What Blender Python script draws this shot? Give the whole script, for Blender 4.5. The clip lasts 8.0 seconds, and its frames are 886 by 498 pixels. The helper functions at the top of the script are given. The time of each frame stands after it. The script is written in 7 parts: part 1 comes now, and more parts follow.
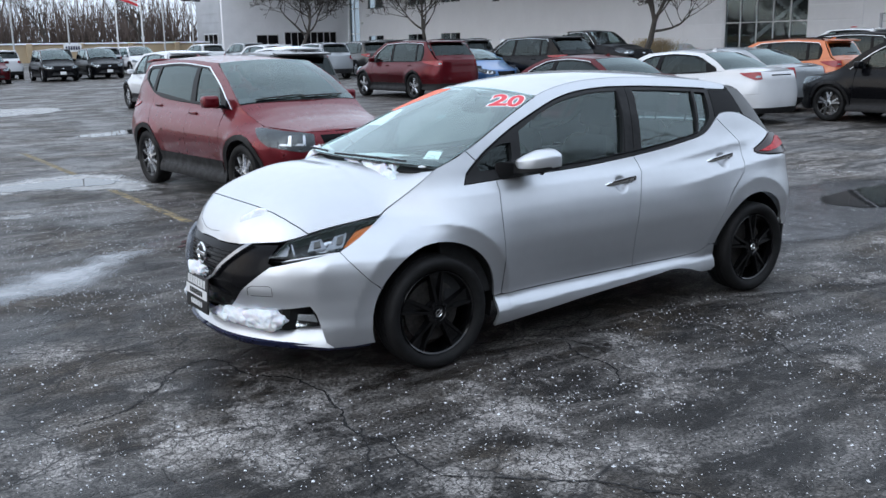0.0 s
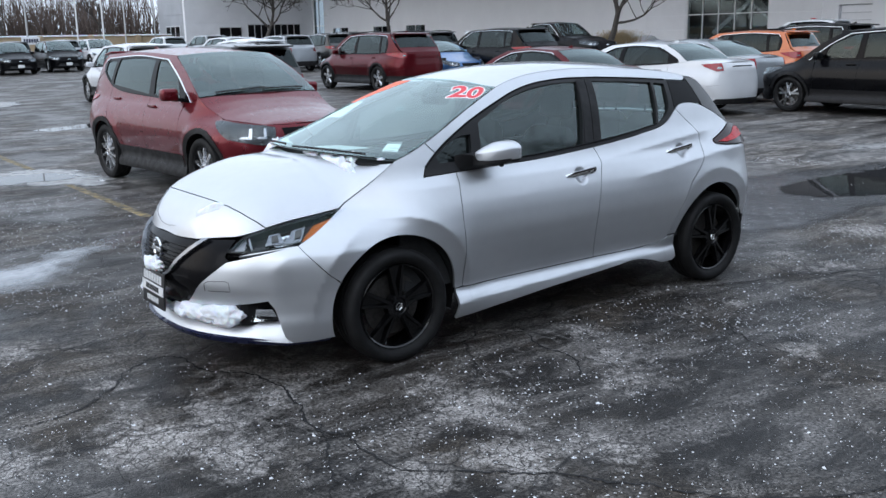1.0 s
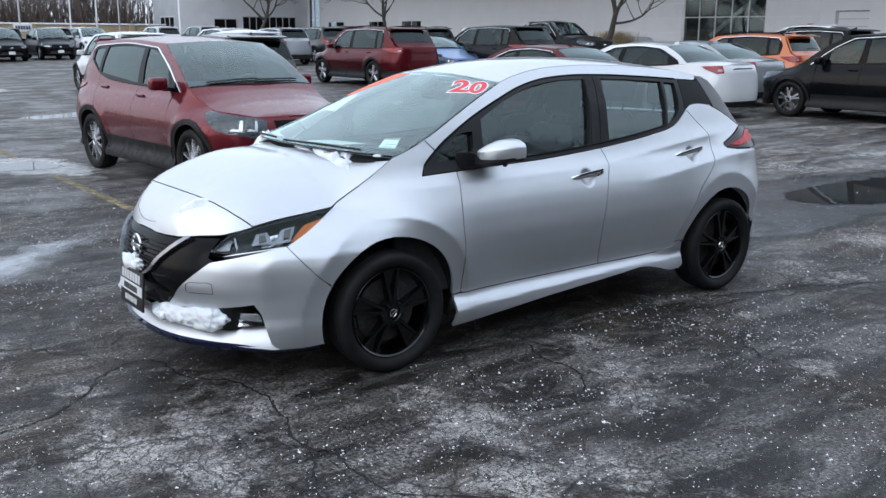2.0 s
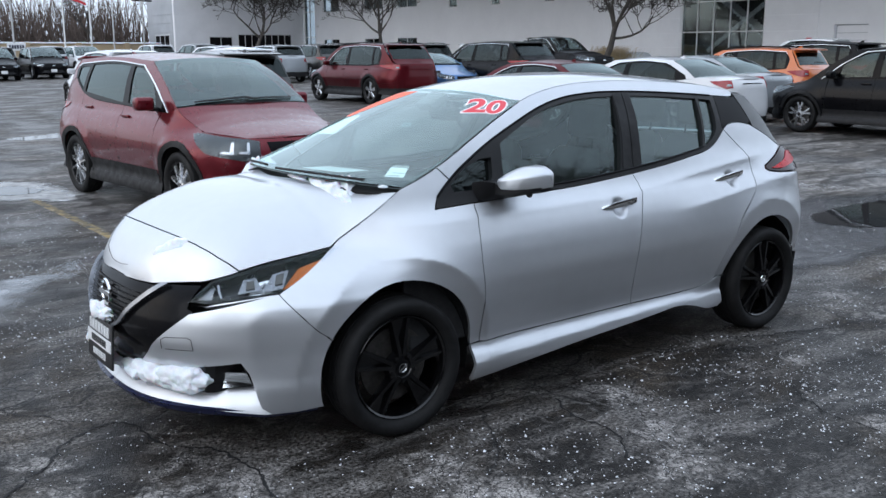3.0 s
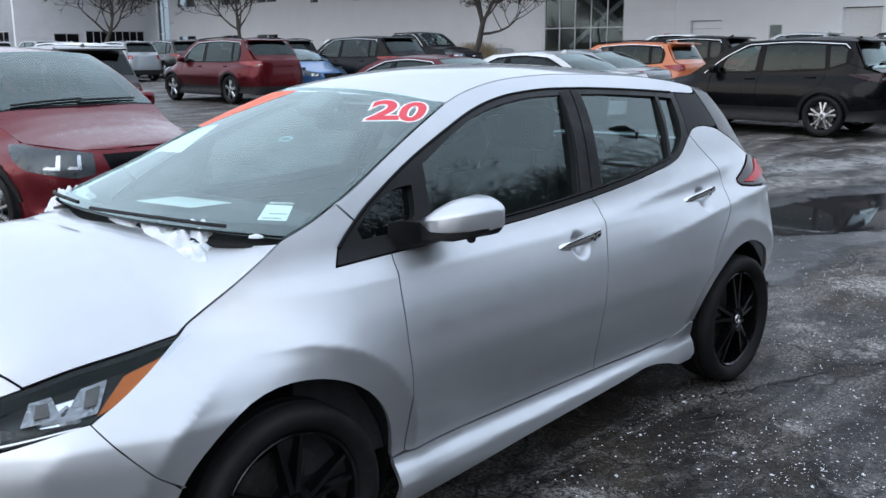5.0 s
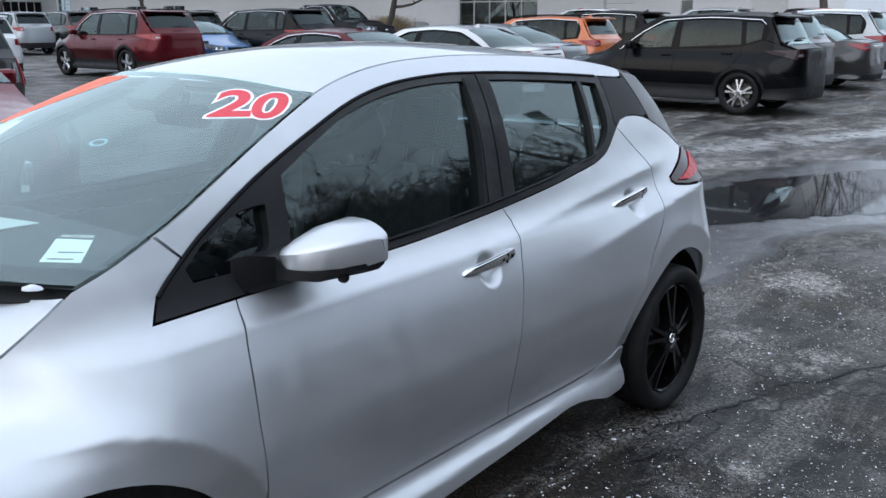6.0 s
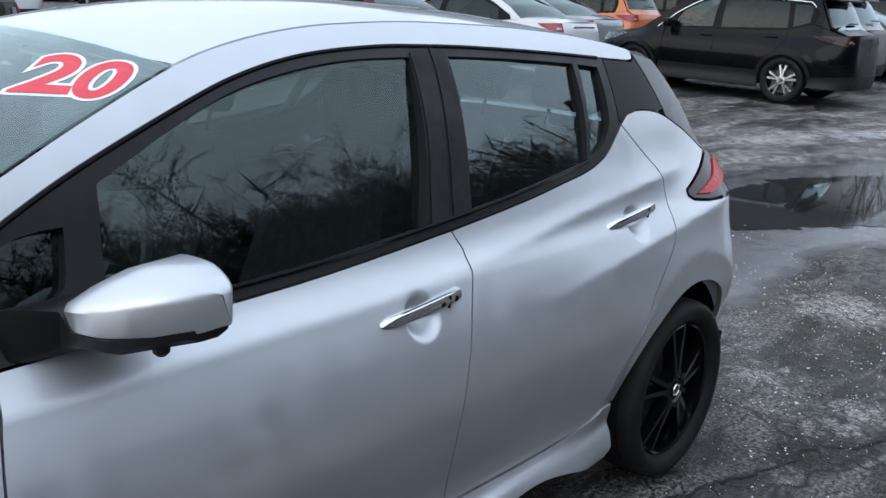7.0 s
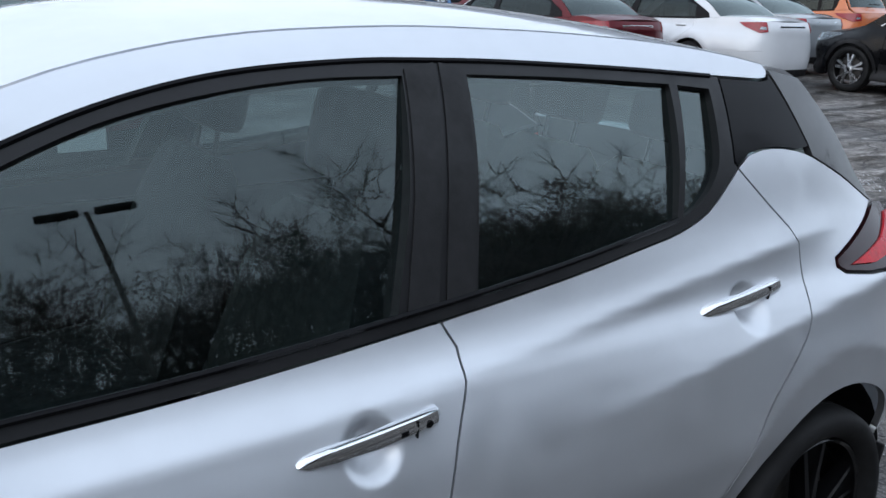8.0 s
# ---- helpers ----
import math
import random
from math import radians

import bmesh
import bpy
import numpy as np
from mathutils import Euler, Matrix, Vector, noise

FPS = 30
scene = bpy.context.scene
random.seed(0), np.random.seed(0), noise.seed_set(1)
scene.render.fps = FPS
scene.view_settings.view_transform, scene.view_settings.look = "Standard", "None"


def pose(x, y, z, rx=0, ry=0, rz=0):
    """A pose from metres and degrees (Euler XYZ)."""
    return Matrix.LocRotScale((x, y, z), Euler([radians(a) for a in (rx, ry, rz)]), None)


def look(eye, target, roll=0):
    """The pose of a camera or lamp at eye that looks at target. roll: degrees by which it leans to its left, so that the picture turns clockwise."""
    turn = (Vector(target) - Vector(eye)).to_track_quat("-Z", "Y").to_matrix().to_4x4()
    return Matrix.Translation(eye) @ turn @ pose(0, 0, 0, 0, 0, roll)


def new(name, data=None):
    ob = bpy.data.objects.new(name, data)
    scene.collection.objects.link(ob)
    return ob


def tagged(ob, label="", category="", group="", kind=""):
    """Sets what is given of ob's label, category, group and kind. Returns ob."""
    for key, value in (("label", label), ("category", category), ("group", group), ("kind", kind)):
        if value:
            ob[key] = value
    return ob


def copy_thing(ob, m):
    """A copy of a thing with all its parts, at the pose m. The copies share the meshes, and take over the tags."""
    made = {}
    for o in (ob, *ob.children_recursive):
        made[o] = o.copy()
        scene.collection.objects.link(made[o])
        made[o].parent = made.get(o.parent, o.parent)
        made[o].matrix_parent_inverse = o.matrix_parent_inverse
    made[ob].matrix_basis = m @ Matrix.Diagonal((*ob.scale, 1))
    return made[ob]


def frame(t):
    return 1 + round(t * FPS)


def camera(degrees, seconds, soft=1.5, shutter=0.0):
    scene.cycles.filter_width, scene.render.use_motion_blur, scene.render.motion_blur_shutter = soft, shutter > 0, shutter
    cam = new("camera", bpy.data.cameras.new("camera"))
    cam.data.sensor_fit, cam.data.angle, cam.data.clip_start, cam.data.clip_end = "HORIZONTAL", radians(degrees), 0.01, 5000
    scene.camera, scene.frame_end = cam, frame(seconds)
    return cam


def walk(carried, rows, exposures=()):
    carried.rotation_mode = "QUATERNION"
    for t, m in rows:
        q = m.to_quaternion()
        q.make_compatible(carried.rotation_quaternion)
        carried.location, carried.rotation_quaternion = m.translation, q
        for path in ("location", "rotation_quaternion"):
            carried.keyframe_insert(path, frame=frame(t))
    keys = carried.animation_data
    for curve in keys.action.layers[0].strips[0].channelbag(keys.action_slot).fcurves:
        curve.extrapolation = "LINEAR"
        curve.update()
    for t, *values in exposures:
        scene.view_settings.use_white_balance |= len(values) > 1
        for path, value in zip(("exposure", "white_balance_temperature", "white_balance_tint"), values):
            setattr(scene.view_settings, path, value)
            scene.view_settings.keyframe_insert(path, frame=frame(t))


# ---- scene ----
cam = camera(51.2, 8.0)
PATH = [
    (0, (-4.086, -4.889, 1.748), (-2.981, -3.278, 1.319), -1.0),
    (0.5, (-4.048, -4.898, 1.743), (-2.899, -3.318, 1.314), -1.0),
    (1, (-4.036, -4.888, 1.742), (-2.876, -3.321, 1.296), -1.1),
    (2.3, (-3.828, -4.473, 1.703), (-2.644, -2.925, 1.255), 0.7),
    (2.5, (-3.781, -4.356, 1.712), (-2.581, -2.815, 1.284), 0.3),
    (3, (-3.571, -4.059, 1.689), (-2.386, -2.503, 1.271), -0.1),
    (3.5, (-3.404, -3.706, 1.665), (-2.152, -2.203, 1.248), 0.1),
    (4, (-3.301, -3.364, 1.688), (-1.928, -1.971, 1.27), -1.2),
    (4.2, (-3.231, -3.247, 1.679), (-1.854, -1.857, 1.265), -1.5),
    (5.3, (-2.645, -2.746, 1.632), (-1.21, -1.421, 1.2), 1.5),
    (5.5, (-2.528, -2.635, 1.656), (-1.034, -1.388, 1.194), 1.3),
    (6, (-2.199, -2.475, 1.64), (-0.694, -1.247, 1.162), 0.1),
    (6.5, (-1.816, -2.368, 1.656), (-0.396, -1.049, 1.161), 0.5),
    (7, (-1.431, -2.164, 1.619), (0.022, -0.903, 1.074), 3.0),
    (7.5, (-1.028, -2.05, 1.611), (0.319, -0.684, 1.046), 2.3),
    (8, (-0.657, -1.952, 1.629), (0.479, -0.409, 1.055), 2.9),
]
walk(cam, [(t, look(eye, target, roll)) for t, eye, target, roll in PATH])

# ---- light: an overcast winter noon ----
world = bpy.data.worlds.new("overcast_sky")
scene.world = world
world.use_nodes = True
wn, wl = world.node_tree.nodes, world.node_tree.links
wn.clear()
w_out, w_bg, sky = wn.new("ShaderNodeOutputWorld"), wn.new("ShaderNodeBackground"), wn.new("ShaderNodeTexSky")
sky.sky_type, sky.sun_disc = "NISHITA", False
sky.sun_elevation, sky.sun_rotation = radians(25), radians(298)
sky.air_density, sky.dust_density = 1.0, 3.0
w_co, w_noise, w_ramp, w_mix = wn.new("ShaderNodeTexCoord"), wn.new("ShaderNodeTexNoise"), wn.new("ShaderNodeValToRGB"), wn.new("ShaderNodeMix")
w_noise.inputs["Scale"].default_value, w_noise.inputs["Detail"].default_value = 2.2, 6
w_ramp.color_ramp.elements[0].position, w_ramp.color_ramp.elements[0].color = 0.30, (5.12, 6.0, 7.35, 1)
w_ramp.color_ramp.elements[1].position, w_ramp.color_ramp.elements[1].color = 0.72, (7.6, 8.7, 10.3, 1)
w_mix.data_type = "RGBA"
w_mix.inputs[0].default_value = 0.86
wl.new(w_co.outputs["Generated"], w_noise.inputs["Vector"])
wl.new(w_noise.outputs["Fac"], w_ramp.inputs["Fac"])
wl.new(sky.outputs["Color"], w_mix.inputs[6])
wl.new(w_ramp.outputs["Color"], w_mix.inputs[7])
# an overcast sky is brighter overhead than at the horizon
w_sep, w_up, w_mul = wn.new("ShaderNodeSeparateXYZ"), wn.new("ShaderNodeMapRange"), wn.new("ShaderNodeMix")
w_up.inputs["From Min"].default_value, w_up.inputs["From Max"].default_value = 0.0, 1.0
w_up.inputs["To Min"].default_value, w_up.inputs["To Max"].default_value = 1.12, 1.42
w_mul.data_type, w_mul.blend_type = "RGBA", "MULTIPLY"
w_mul.inputs[0].default_value = 1.0
wl.new(w_co.outputs["Generated"], w_sep.inputs["Vector"])
wl.new(w_sep.outputs["Z"], w_up.inputs["Value"])
wl.new(w_mix.outputs[2], w_mul.inputs[6])
wl.new(w_up.outputs["Result"], w_mul.inputs[7])
wl.new(w_mul.outputs[2], w_bg.inputs["Color"])
w_bg.inputs["Strength"].default_value = 0.128
wl.new(w_bg.outputs["Background"], w_out.inputs["Surface"])
sun = new("sun", bpy.data.lights.new("sun", "SUN"))
sun.data.energy, sun.data.angle, sun.data.color = 0.92, radians(60), (0.985, 0.99, 1.0)
sun.matrix_world = look((-17, -9, 9.0), (0, 0, 0))
scene.view_settings.exposure = 0.20

# ---- materials ----
class Mat:
    """A node material with short ways to add nodes."""

    def __init__(self, name, color=(0.5, 0.5, 0.5), rough=0.5, metal=0.0, **more):
        self.m = bpy.data.materials.new(name)
        self.m.use_nodes = True
        self.n, self.l = self.m.node_tree.nodes, self.m.node_tree.links
        self.b = self.n["Principled BSDF"]
        self.b.inputs["Base Color"].default_value = (*color, 1)
        self.b.inputs["Roughness"].default_value, self.b.inputs["Metallic"].default_value = rough, metal
        for key, value in more.items():
            self.b.inputs[key.replace("_", " ")].default_value = value

    def node(self, kind, **values):
        nd = self.n.new(kind)
        for key, value in values.items():
            nd.inputs[key.replace("_", " ")].default_value = value
        return nd

    def coords(self, which="Object"):
        return self.n.new("ShaderNodeTexCoord").outputs[which]

    def noise(self, scale, detail=4, rough=0.55, vector=None, distort=0.0):
        nd = self.node("ShaderNodeTexNoise", Scale=scale, Detail=detail, Roughness=rough, Distortion=distort)
        self.l.new(vector if vector else self.coords(), nd.inputs["Vector"])
        return nd.outputs["Fac"]

    def ramp(self, fac, stops):
        nd = self.n.new("ShaderNodeValToRGB")
        el = nd.color_ramp.elements
        while len(el) < len(stops):
            el.new(0.5)
        for e, (p, c) in zip(el, stops):
            e.position = p
            e.color = (*c, 1) if isinstance(c, tuple) else (c, c, c, 1)
        self.l.new(fac, nd.inputs["Fac"])
        return nd.outputs["Color"]

    def mix(self, fac, a, b, mode="MIX"):
        nd = self.n.new("ShaderNodeMix")
        nd.data_type, nd.blend_type = "RGBA", mode
        for slot, v in ((0, fac), (6, a), (7, b)):
            if isinstance(v, bpy.types.NodeSocket):
                self.l.new(v, nd.inputs[slot])
            else:
                nd.inputs[slot].default_value = v if slot == 0 else (*v, 1)
        return nd.outputs[2]

    def math(self, op, a, b=0.0):
        nd = self.n.new("ShaderNodeMath")
        nd.operation = op
        for slot, v in ((0, a), (1, b)):
            if isinstance(v, bpy.types.NodeSocket):
                self.l.new(v, nd.inputs[slot])
            else:
                nd.inputs[slot].default_value = v
        return nd.outputs[0]

    def to(self, socket, name):
        self.l.new(socket, self.b.inputs[name])
        return self

    def bump(self, height, strength=0.3, distance=0.01):
        nd = self.node("ShaderNodeBump", Strength=strength, Distance=distance)
        self.l.new(height, nd.inputs["Height"])
        self.l.new(nd.outputs["Normal"], self.b.inputs["Normal"])
        return self


def paint(name, color, metal=0.5, rough=0.34, dirt=0.25, coat=1.0, spec=0.5):
    """Car paint: clear coat over flakes, with winter road film."""
    p = Mat(name, color, rough, metal, Coat_Weight=coat, Coat_Roughness=0.035, Specular_IOR_Level=spec)
    film = p.noise(3.0, 6, 0.65)
    grey = tuple(0.55 * c + 0.45 * 0.22 for c in color)
    p.to(p.mix(p.ramp(film, [(0.42, 0.0), (0.75, dirt)]), color, grey), "Base Color")
    p.to(p.ramp(p.noise(14.0, 5), [(0.3, rough - 0.05), (0.8, rough + 0.10)]), "Roughness")
    return p.m


def pane_glass(name, tint, r0=0.06, power=4.2):
    """A thin tinted pane: what is behind shows through the tint, with a clear reflection on top."""
    g = Mat(name)
    g.n.remove(g.b)
    tr, gl, fr, mx = g.node("ShaderNodeBsdfTransparent"), g.node("ShaderNodeBsdfGlossy", Roughness=0.015), g.node("ShaderNodeLayerWeight", Blend=0.5), g.n.new("ShaderNodeMixShader")
    tr.inputs["Color"].default_value = (*tint, 1)
    gl.inputs["Color"].default_value = (0.86, 1.0, 0.99, 1)
    g.l.new(g.math("ADD", r0, g.math("MULTIPLY", 1 - r0, g.math("POWER", fr.outputs["Facing"], power))), mx.inputs[0])
    g.l.new(tr.outputs[0], mx.inputs[1])
    g.l.new(gl.outputs[0], mx.inputs[2])
    g.l.new(mx.outputs[0], g.n["Material Output"].inputs["Surface"])
    return g.m


def simple(name, color, rough=0.5, metal=0.0, vary=0.12, scale=20.0, bump=0.0, **more):
    """A plain surface with a little variation of tone and gloss."""
    s = Mat(name, color, rough, metal, **more)
    f = s.noise(scale, 5, 0.6)
    lo, hi = tuple(c * (1 - vary) for c in color), tuple(min(1, c * (1 + vary)) for c in color)
    s.to(s.ramp(f, [(0.3, lo), (0.7, hi)]), "Base Color")
    s.to(s.ramp(s.noise(scale * 0.3, 3), [(0.3, max(0.02, rough * 0.8)), (0.7, min(1, rough * 1.2))]), "Roughness")
    if bump:
        s.bump(f, bump, 0.004)
    return s.m


SILVER = paint("silver_paint", (0.625, 0.645, 0.675), 0.82, 0.45, 0.04, 1.0)
WHITE = paint("white_paint", (0.60, 0.615, 0.64), 0.0, 0.35, 0.18)
RED = paint("red_paint", (0.135, 0.006, 0.013), 0.6, 0.30, 0.02, 0.60, 0.3)
MAROON = paint("maroon_paint", (0.085, 0.004, 0.008), 0.7, 0.34, 0.02, 0.35, 0.2)
ORANGE = paint("orange_paint", (0.50, 0.12, 0.022), 0.1, 0.34, 0.12)
BLUE = paint("blue_paint", (0.06, 0.16, 0.36), 0.4, 0.34, 0.15)
GREY = paint("grey_paint", (0.30, 0.32, 0.34), 0.6, 0.36, 0.2)
DARK = paint("dark_grey_paint", (0.035, 0.034, 0.034), 0.3, 0.36, 0.08, 0.7, 0.3)
BLACK = paint("black_paint", (0.0020, 0.0022, 0.0032), 0.0, 0.30, 0.004, 0.22, 0.08)
BRIGHT_RED = paint("bright_red_paint", (0.50, 0.03, 0.03), 0.1, 0.34, 0.1)
GLOSS_BLACK = simple("gloss_black_trim", (0.005, 0.005, 0.006), 0.12, 0.0, 0.2, 30, Specular_IOR_Level=0.10)
TRIM_BLACK = simple("satin_black_trim", (0.008, 0.008, 0.009), 0.42, 0.0, 0.15, 60, Specular_IOR_Level=0.3)
PLASTIC = simple("rough_black_plastic", (0.010, 0.010, 0.011), 0.6, 0.0, 0.25, 40, 0.15, Specular_IOR_Level=0.3)
RUBBER = simple("tyre_rubber", (0.0075, 0.0075, 0.008), 0.7, 0.0, 0.4, 18, 0.2, Specular_IOR_Level=0.25)
ALLOY_BLACK = simple("gloss_black_alloy", (0.003, 0.003, 0.0035), 0.14, 0.0, 0.2, 30, Specular_IOR_Level=0.5)
ALLOY = simple("machined_alloy", (0.62, 0.63, 0.65), 0.28, 0.9, 0.08, 40)
CHROME = simple("chrome", (0.86, 0.87, 0.88), 0.07, 1.0, 0.03, 30)
REFLECTOR = simple("faceted_reflector", (0.24, 0.25, 0.265), 0.24, 0.9, 0.7, 130, 0.8)
SATIN = simple("satin_dark_chrome", (0.30, 0.31, 0.33), 0.26, 0.95, 0.1, 30)
DISC = simple("brake_disc_steel", (0.10, 0.095, 0.09), 0.5, 0.8, 0.3, 40)
GLASS_SIDE = pane_glass("tinted_side_glass", (0.42, 0.51, 0.51), 0.070)
GLASS_REAR = pane_glass("tinted_rear_door_glass", (0.52, 0.61, 0.61), 0.105)
GLASS_DARK = pane_glass("privacy_glass", (0.08, 0.085, 0.09), 0.035)
GLASS_MID = pane_glass("other_car_door_glass", (0.36, 0.42, 0.42), 0.045)
GLASS_CAR = pane_glass("other_car_windscreen", (0.66, 0.77, 0.75), 0.13)
GLASS_WIND = pane_glass("windscreen_glass", (0.84, 1.0, 0.97), 0.17)
GLASS_LENS = pane_glass("clear_lens", (0.90, 0.92, 0.94), 0.02, 5.5)
AMBER = simple("amber_reflector", (0.42, 0.105, 0.006), 0.35, 0.0, 0.25, 90, 0.3, Specular_IOR_Level=0.25)
RED_LENS = simple("red_lamp_lens", (0.46, 0.010, 0.018), 0.3, 0.0, 0.25, 50, Specular_IOR_Level=0.25)
TAIL_RED = simple("dull_red_tail_lens", (0.24, 0.007, 0.013), 0.2, 0.0, 0.25, 40, Coat_Weight=0.2)
DARK_RED = simple("dark_red_lens", (0.020, 0.005, 0.006), 0.14, 0.0, 0.2, 50, Specular_IOR_Level=0.35)
LAMP_SILVER = simple("silvered_lamp_bowl", (0.075, 0.08, 0.085), 0.3, 0.6, 0.3, 60)
LAMP_GREY = simple("lamp_inner_grey", (0.011, 0.011, 0.012), 0.3, 0.2, 0.2, 40)
FABRIC = simple("dark_seat_cloth", (0.024, 0.025, 0.027), 0.88, 0.0, 0.25, 90, 0.3)
FABRIC_LIGHT = simple("pale_grey_headliner_cloth", (0.36, 0.37, 0.37), 0.85, 0.0, 0.2, 90, 0.3)
DASH = simple("dash_plastic", (0.026, 0.027, 0.029), 0.6, 0.0, 0.2, 60, 0.2)
PAPER = simple("white_paper", (0.78, 0.82, 0.82), 0.7, 0.0, 0.04, 30)
PLATE_WHITE = simple("plate_white", (0.70, 0.71, 0.72), 0.4, 0.0, 0.05, 30)
PLATE_BLACK = simple("plate_black", (0.015, 0.015, 0.016), 0.4, 0.0, 0.1, 30)
STICK_ORANGE = simple("orange_sticker", (0.85, 0.16, 0.08), 0.55, 0.0, 0.05, 30)
STICK_RED = simple("red_numeral", (0.68, 0.035, 0.055), 0.45, 0.0, 0.04, 30)
STICK_WHITE = simple("white_outline", (0.86, 0.84, 0.85), 0.5, 0.0, 0.04, 30)
BLUE_TRIM = simple("dark_blue_trim", (0.010, 0.013, 0.045), 0.3, 0.0, 0.15, 30)

_snow = Mat("packed_snow", (0.82, 0.86, 0.92), 0.75, 0.0, Subsurface_Weight=0.15)
_snow.to(_snow.ramp(_snow.noise(18, 6, 0.7), [(0.25, (0.66, 0.70, 0.76)), (0.6, (0.86, 0.89, 0.94))]), "Base Color")
_snow.bump(_snow.noise(45, 6, 0.7), 0.6, 0.01)
SNOW = _snow.m

# ---- mesh helpers ----
from mathutils import geometry


def mesh_of(name, verts, faces, mat, normals=None, smooth=True):
    me = bpy.data.meshes.new(name)
    me.from_pydata([tuple(v) for v in verts], [], [tuple(f) for f in faces])
    for mm in (mat if isinstance(mat, (list, tuple)) else [mat]):
        me.materials.append(mm)
    if smooth:
        me.polygons.foreach_set("use_smooth", [True] * len(me.polygons))
    me.update()
    if normals is not None:
        me.normals_split_custom_set_from_vertices([tuple(n) for n in normals])
    return me


def thing(name, label, category, group="", kind="", at=None):
    """An Empty that carries the parts of one thing."""
    ob = tagged(new(name), label, category, group, kind)
    ob.empty_display_size = 0.2
    if at is not None:
        ob.matrix_basis = at
    return ob


def put(name, me, parent=None, label="", m=None):
    ob = new(name, me)
    if parent is not None:
        ob.parent = parent
    if m is not None:
        ob.matrix_basis = m
    if label:
        tagged(ob, label)
    return ob


def part(name, bm, mat, parent=None, label="", m=None, smooth=False):
    """Links a bmesh as one mesh object under a thing or a part."""
    me = bpy.data.meshes.new(name)
    bm.to_mesh(me)
    bm.free()
    for mm in (mat if isinstance(mat, (list, tuple)) else [mat]):
        me.materials.append(mm)
    if smooth:
        me.polygons.foreach_set("use_smooth", [True] * len(me.polygons))
        me.set_sharp_from_angle(angle=radians(38))
    return put(name, me, parent, label, m)


def box(size, at=(0, 0, 0), bevel=0.0, seg=2, bm=None, m=None):
    """A box of that size round at, with rounded edges."""
    b = bmesh.new()
    bmesh.ops.create_cube(b, size=1, matrix=Matrix.Diagonal((*size, 1)))
    if bevel:
        bmesh.ops.bevel(b, geom=b.edges[:], offset=bevel, segments=seg, profile=0.6, affect="EDGES")
    bmesh.ops.transform(b, matrix=(m if m is not None else Matrix.Translation(at)), verts=b.verts[:])
    return join(bm, b)


def join(bm, b):
    if bm is None:
        return b
    tmp = bpy.data.meshes.new("tmp")
    b.to_mesh(tmp)
    b.free()
    bm.from_mesh(tmp)
    bpy.data.meshes.remove(tmp)
    return bm


def lathe(profile, n=48, axis="y", bm=None, m=None):
    """A surface of revolution about an axis: profile of (along, radius)."""
    b = bmesh.new()
    rings = []
    for a, r in profile:
        ring = []
        for i in range(n):
            t = 2 * math.pi * i / n
            c, s = r * math.cos(t), r * math.sin(t)
            ring.append(b.verts.new((c, a, s) if axis == "y" else (c, s, a)))
        rings.append(ring)
    for p, q in zip(rings, rings[1:]):
        for i in range(n):
            b.faces.new((p[i], p[(i + 1) % n], q[(i + 1) % n], q[i]))
    bmesh.ops.recalc_face_normals(b, faces=b.faces[:])
    if m is not None:
        bmesh.ops.transform(b, matrix=m, verts=b.verts[:])
    return join(bm, b)


def tube(points, radii, n=8, bm=None, caps=True):
    """A round bar along points."""
    b = bmesh.new()
    pts = [Vector(p) for p in points]
    if not isinstance(radii, (list, tuple)):
        radii = [radii] * len(pts)
    rings = []
    for i, p in enumerate(pts):
        d = (pts[min(i + 1, len(pts) - 1)] - pts[max(i - 1, 0)]).normalized()
        s = d.orthogonal().normalized() if i == 0 else (side - d * side.dot(d)).normalized()
        side = s
        w = d.cross(s)
        rings.append([b.verts.new(p + radii[i] * (math.cos(2 * math.pi * k / n) * s + math.sin(2 * math.pi * k / n) * w)) for k in range(n)])
    for p, q in zip(rings, rings[1:]):
        for k in range(n):
            b.faces.new((p[k], p[(k + 1) % n], q[(k + 1) % n], q[k]))
    if caps:
        b.faces.new(rings[0][::-1])
        b.faces.new(rings[-1])
    return join(bm, b)


def prism(outline, depth, bevel=0.0, bm=None, m=None):
    """An outline in x and z, made thick along y (0 to depth)."""
    b = bmesh.new()
    f = b.faces.new([b.verts.new((x, 0, z)) for x, z in outline])
    ext = bmesh.ops.extrude_face_region(b, geom=[f])
    bmesh.ops.translate(b, vec=(0, depth, 0), verts=[v for v in ext["geom"] if isinstance(v, bmesh.types.BMVert)])
    bmesh.ops.recalc_face_normals(b, faces=b.faces[:])
    if bevel:
        bmesh.ops.bevel(b, geom=b.edges[:], offset=bevel, segments=2, profile=0.6, affect="EDGES")
    if m is not None:
        bmesh.ops.transform(b, matrix=m, verts=b.verts[:])
    return join(bm, b)


def spline(pts, step=0.03):
    """A smooth curve through 2D points."""
    p = np.array(pts, float)
    if len(p) < 3:
        return [tuple(v) for v in p]
    q = np.vstack([2 * p[0] - p[1], p, 2 * p[-1] - p[-2]])
    out = []
    for i in range(1, len(q) - 2):
        n = max(1, int(np.linalg.norm(q[i + 1] - q[i]) / step))
        for k in range(n):
            t = k / n
            out.append(tuple(0.5 * (2 * q[i] + (q[i + 1] - q[i - 1]) * t + (2 * q[i - 1] - 5 * q[i] + 4 * q[i + 1] - q[i + 2]) * t * t + (3 * q[i] - q[i - 1] - 3 * q[i + 1] + q[i + 2]) * t ** 3)))
    out.append(tuple(p[-1]))
    return out


